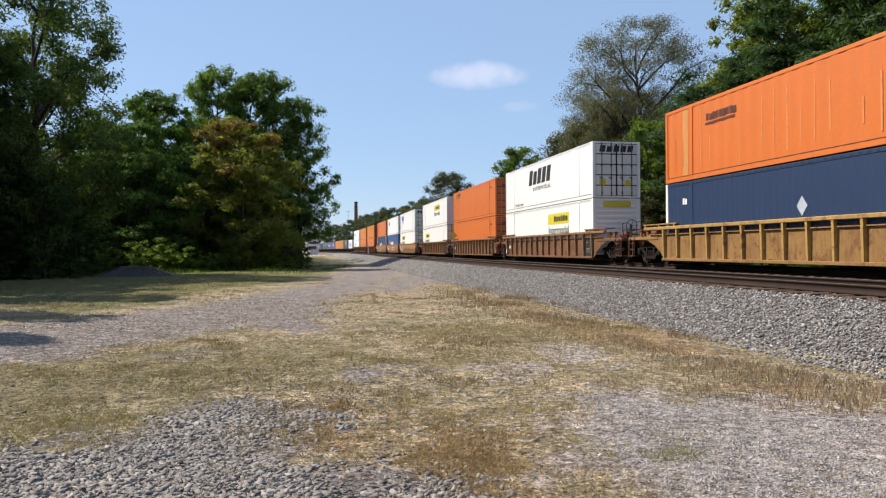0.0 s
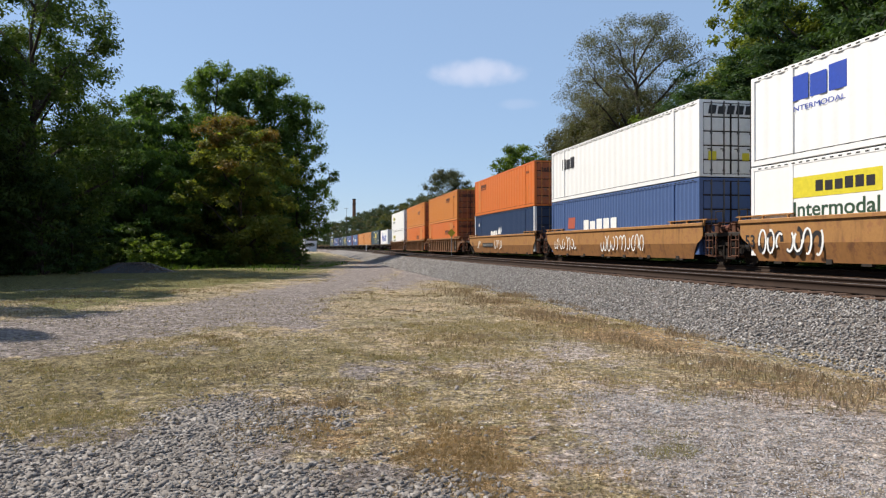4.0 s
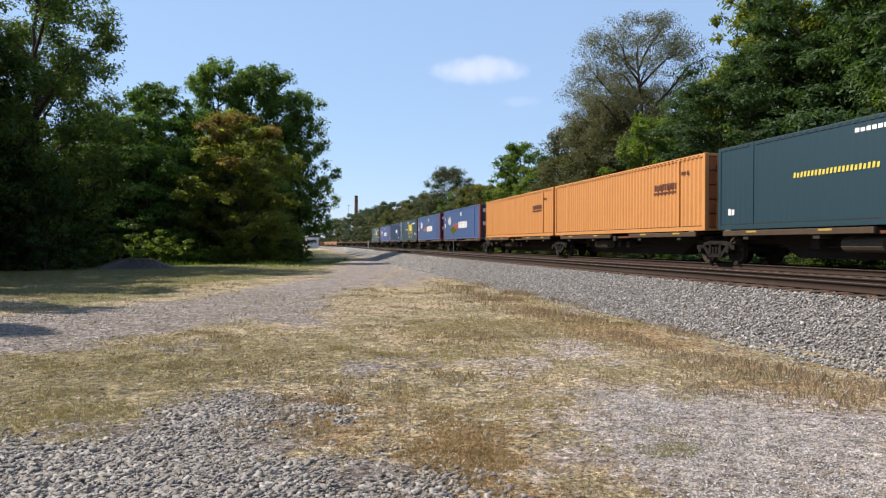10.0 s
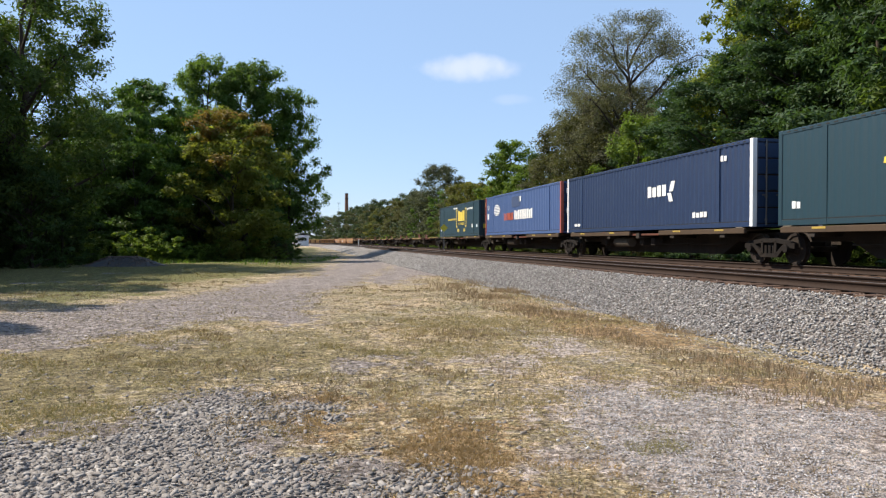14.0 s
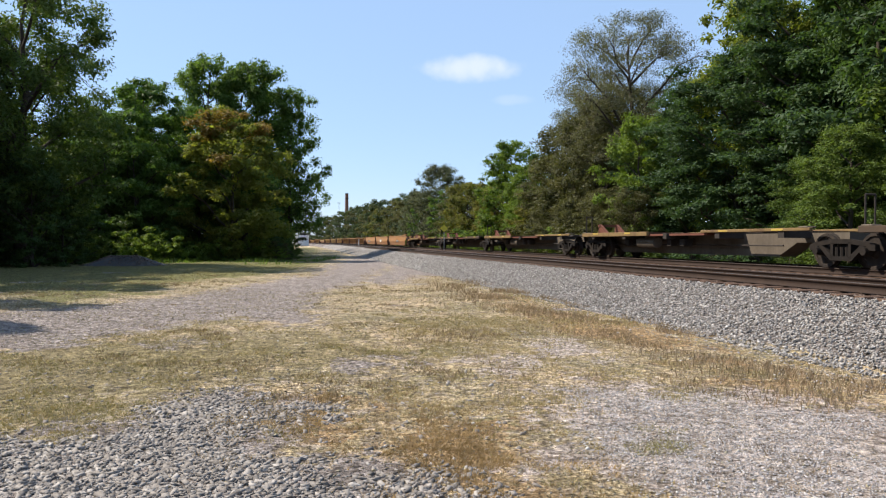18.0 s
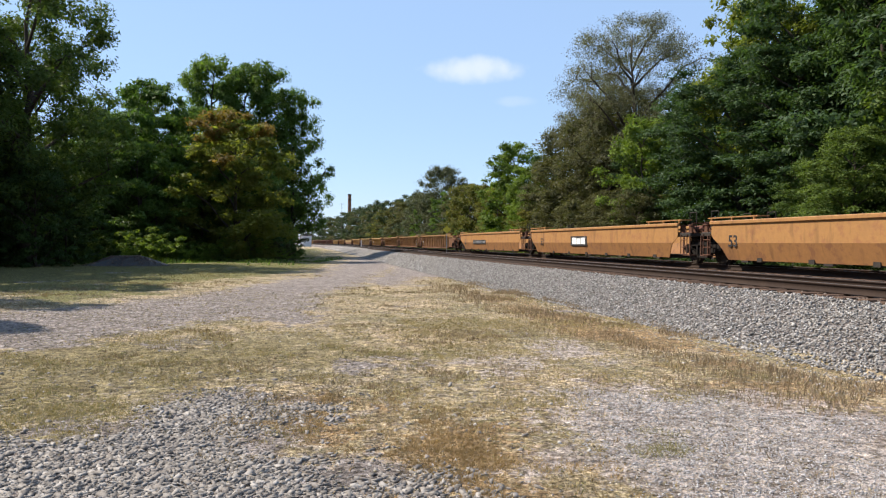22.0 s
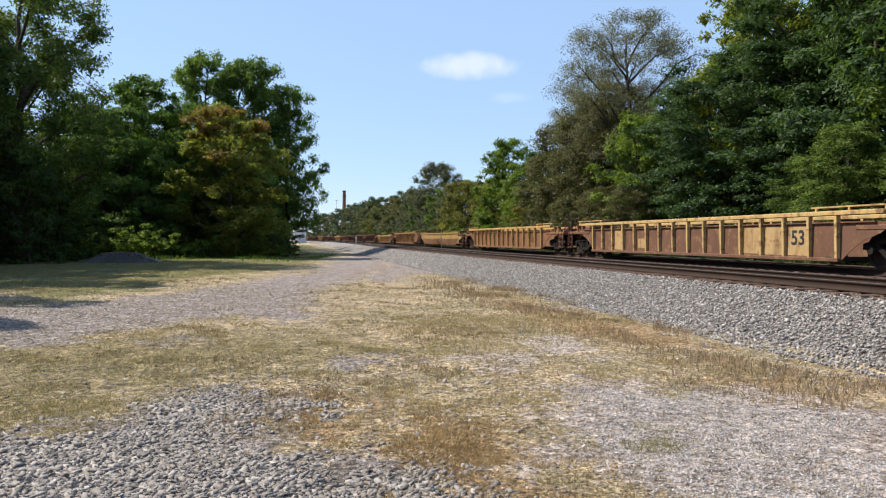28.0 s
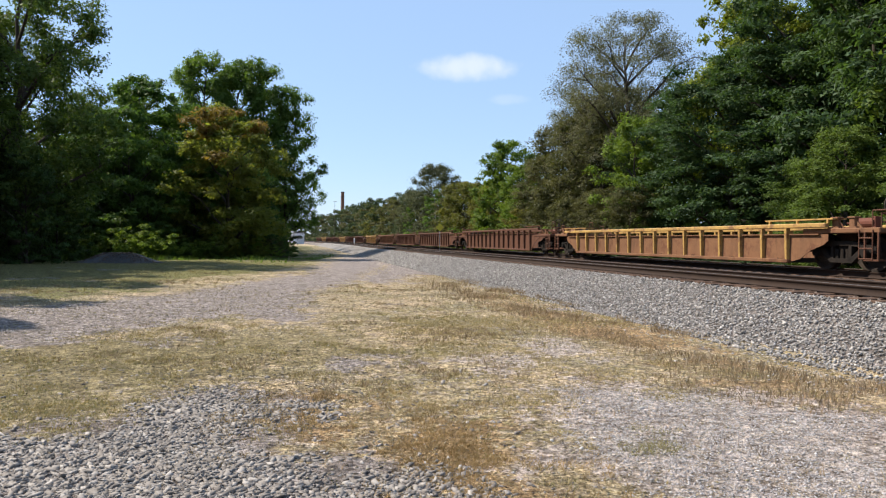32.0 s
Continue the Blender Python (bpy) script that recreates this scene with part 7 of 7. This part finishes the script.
x, y = scatter(95000, -9, 6.5, 3.4, 17, lambda x, y: turf_keep(x, y) * np.clip(7 / (2 + y), 0, 1) * (rough_noise(x, y, 2.3, 81) > -0.5) * (1 - 0.85 * zone(["russet", "russet_b"], x, y, 0.3)))
x, y = tufts(x, y, 8, 0.022)
blades("turf_tufts", "low tufts of straw-coloured grass on the yard", x, y, yard_z(x, y), RNG.uniform(0.010, 0.034, len(x)), RNG.uniform(0.005, 0.010, len(x)) * (0.7 + y / 14), DRY_GRASS, 0.6)
x, y = scatter(52000, -10, 5.5, 4.0, 22, lambda x, y: turf_keep(x, y) * np.clip(7 / (2 + y), 0, 1) * np.clip(0.25 + 0.9 * rough_noise(x, y, 0.9, 83) + 0.6 * zone(["olive"], x, y, 1.5), 0, 1))
x, y = tufts(x, y, 8, 0.028)
blades("olive_tufts", "low tufts of yellowish green grass on the yard", x, y, yard_z(x, y), RNG.uniform(0.010, 0.032, len(x)), RNG.uniform(0.005, 0.010, len(x)) * (0.7 + y / 14), GREEN_GRASS, 0.6)
x, y = scatter(26000, -13, 7.5, 7, 34, lambda x, y: turf_keep(x, y) * np.clip(10 / y, 0, 1) * np.clip(0.3 + rough_noise(x, y, 1.6, 85), 0, 1))
x, y = tufts(x, y, 12, 0.055)
blades("coarse_tufts", "coarser dry tufts farther out on the yard", x, y, yard_z(x, y), RNG.uniform(0.02, 0.065, len(x)), RNG.uniform(0.010, 0.022, len(x)) * (0.6 + y / 28), RUSSET_GRASS, 0.45)
x, y = scatter(110000, -9, 6.5, 3.4, 16, lambda x, y: turf_keep(x, y) * np.clip(7 / (2 + y), 0, 1))
blades("dry_turf", "short matted dry grass of the yard", x, y, yard_z(x, y), RNG.uniform(0.012, 0.045, len(x)), RNG.uniform(0.004, 0.009, len(x)) * (0.7 + y / 12), DRY_GRASS, 0.55)
x, y = scatter(45000, -14, 8, 14, 45, lambda x, y: turf_keep(x, y))
blades("dry_turf", "short dry grass farther out on the yard", x, y, yard_z(x, y), RNG.uniform(0.03, 0.08, len(x)), RNG.uniform(0.012, 0.03, len(x)), DRY_GRASS, 0.5)
x, y = scatter(24000, -2, 1.6, 3.2, 8, lambda x, y: zone(["russet", "russet_b"], x, y, 0.6) * np.clip(0.35 + 0.7 * rough_noise(x, y, 3.0, 36) + 0.4 * rough_noise(x, y, 8.0, 38), 0.03, 1))
x, y = tufts(x, y, 8, 0.02)
blades("russet_turf", "reddish-brown dead grass patch on the gravel", x, y, yard_z(x, y), RNG.uniform(0.012, 0.038, len(x)), RNG.uniform(0.004, 0.009, len(x)), RUST_GRASS, 0.65)
n = 38000
s, p = 3 + 28 * RNG.uniform(0, 1, n) ** 1.3, 7.0 - np.abs(RNG.normal(0, 1.2, n))
k = (rough_noise(s * 1.0, p, 1.6, 41) > 0.0) & (RNG.uniform(0, 1, n) < np.clip((30 - s) / 12, 0, 1))
s, p = s[k], p[k]
x, y, _ = along(s, p)
blades("dry_weeds", "taller dry weeds along the foot of the ballast", x, y, yard_z(x, y), RNG.uniform(0.04, 0.13, len(x)) * np.clip((s - 2) / 14, 0.85, 1.6), RNG.uniform(0.005, 0.012, len(x)) * (1 + s / 25), RUSSET_GRASS, 0.35)
x, y = scatter(5000, 1.4, 2.3, 5.3, 6.5, lambda x, y: zone(["tuft"], x, y, 0.12, 0.0) * np.clip(0.5 + rough_noise(x, y, 6.0, 37), 0, 1))
blades("grass_tuft", "small green tuft on pale gravel", x, y, yard_z(x, y), RNG.uniform(0.02, 0.055, len(x)), RNG.uniform(0.004, 0.008, len(x)), GREEN_GRASS, 0.8)
x, y = scatter(60000, -40, -6, 20, 66, lambda x, y: zone(["green"], x, y) * np.clip(0.5 + 0.6 * rough_noise(x, y, 0.5, 51), 0.05, 1))
blades("green_grass", "low green grass near the wood's edge", x, y, yard_z(x, y), RNG.uniform(0.02, 0.07, len(x)), RNG.uniform(0.015, 0.035, len(x)), GREEN_GRASS, 0.9)
x, y = scatter(9000, -34, -9, 47, 70, lambda x, y: np.clip((y - 46 - 0.3 * (x + 20)) / 8, 0, 1) * (rough_noise(x, y, 0.5, 61) > -0.2))
blades("tall_weeds", "rank green weeds at the edge of the wood", x, y, yard_z(x, y), RNG.uniform(0.12, 0.5, len(x)) * (0.7 + 0.6 * np.clip(rough_noise(x, y, 0.6, 62), -0.8, 1)), RNG.uniform(0.05, 0.12, len(x)), LEAF_MID, 0.6)
n = 11000
s, p = RNG.uniform(10, 120, n), RNG.uniform(18.8, 22.5, n)
x, y, _ = along(s, p)
blades("bank_weeds", "green weeds at the far foot of the bank", x, y, ground_p(p), RNG.uniform(0.15, 0.5, n), RNG.uniform(0.04, 0.08, n), LEAF_DULL, 0.5)

# ---------- wooden ties ----------
TIE_ME = tie_mesh()
for centre, what in ((NEAR_P, "near"), (TRAIN_P, "far")):
    track = tagged(new("track_bed_" + what), "weathered wooden ties under rusty rails", "railway track", kind="structure")
    spots = np.arange(4.0, 4.0 + 0.53 * (300 if what == "near" else 90), 0.53) + (0 if what == "near" else 10)
    x, y, h = along(spots, centre)
    for i in range(len(spots)):
        put("tie", TIE_ME, track, (float(x[i]) + RNG.uniform(-0.05, 0.05), float(y[i]), RAIL - 0.176 + RNG.uniform(-0.012, 0.0)), turn=Euler((0, 0, float(h[i]) + RNG.uniform(-0.02, 0.02))))
    rest = np.concatenate([np.arange(-200, spots[0] - 0.3, 0.53), np.arange(spots[-1] + 0.53, 420, 0.53)])
    x, y, h = along(rest, centre)
    v = np.array([(a, b, c) for c in (-0.17, 0.0) for b in (-0.115, 0.115) for a in (-1.3, 1.3)])
    f = np.array([(0, 2, 3, 1), (4, 5, 7, 6), (0, 1, 5, 4), (2, 6, 7, 3), (0, 4, 6, 2), (1, 3, 7, 5)])
    vx = x[:, None] + v[None, :, 0] * np.cos(h)[:, None] - v[None, :, 1] * np.sin(h)[:, None]
    vy = y[:, None] + v[None, :, 0] * np.sin(h)[:, None] + v[None, :, 1] * np.cos(h)[:, None]
    vz = np.broadcast_to(RAIL - 0.18 + v[:, 2], vx.shape)
    far = tagged(new("far_ties", mesh_np("far_ties", np.stack([vx, vy, vz], -1).reshape(-1, 3), (f[None] + (np.arange(len(rest)) * 8)[:, None, None]).reshape(-1, 4), TIE)), kind="stuff")
    far.parent = track

# ---------- what moves ----------
SPEED = 22.92       # metres a second, all the while


def motions():
    times = [float(t) for t in range(0, 33)]
    for thing, place, z in MOVERS:
        rows = []
        for t in times:
            x, y, h = along(place - SPEED * t, TRAIN_P)
            rows.append((t, pose(float(x), float(y), z, 0, 0, math.degrees(float(h)))))
        walk(thing, rows)
    # wheels roll: one turn is shared by all leading and by all trailing wheelsets
    turn = math.degrees(SPEED / FPS / WHEEL_R)
    for k in (1, -1):
        lead = WHEELSETS[k][0]
        walk(lead, [(i / FPS, pose(0, 0.89 * k, WHEEL_R, turn * i % 360)) for i in range(32 * FPS + 1)])
        for ob in WHEELSETS[k][1:]:
            ob.rotation_mode = "QUATERNION"
            keys = ob.animation_data_create()
            keys.action = lead.animation_data.action
            keys.action_slot = lead.animation_data.action_slot


motions()
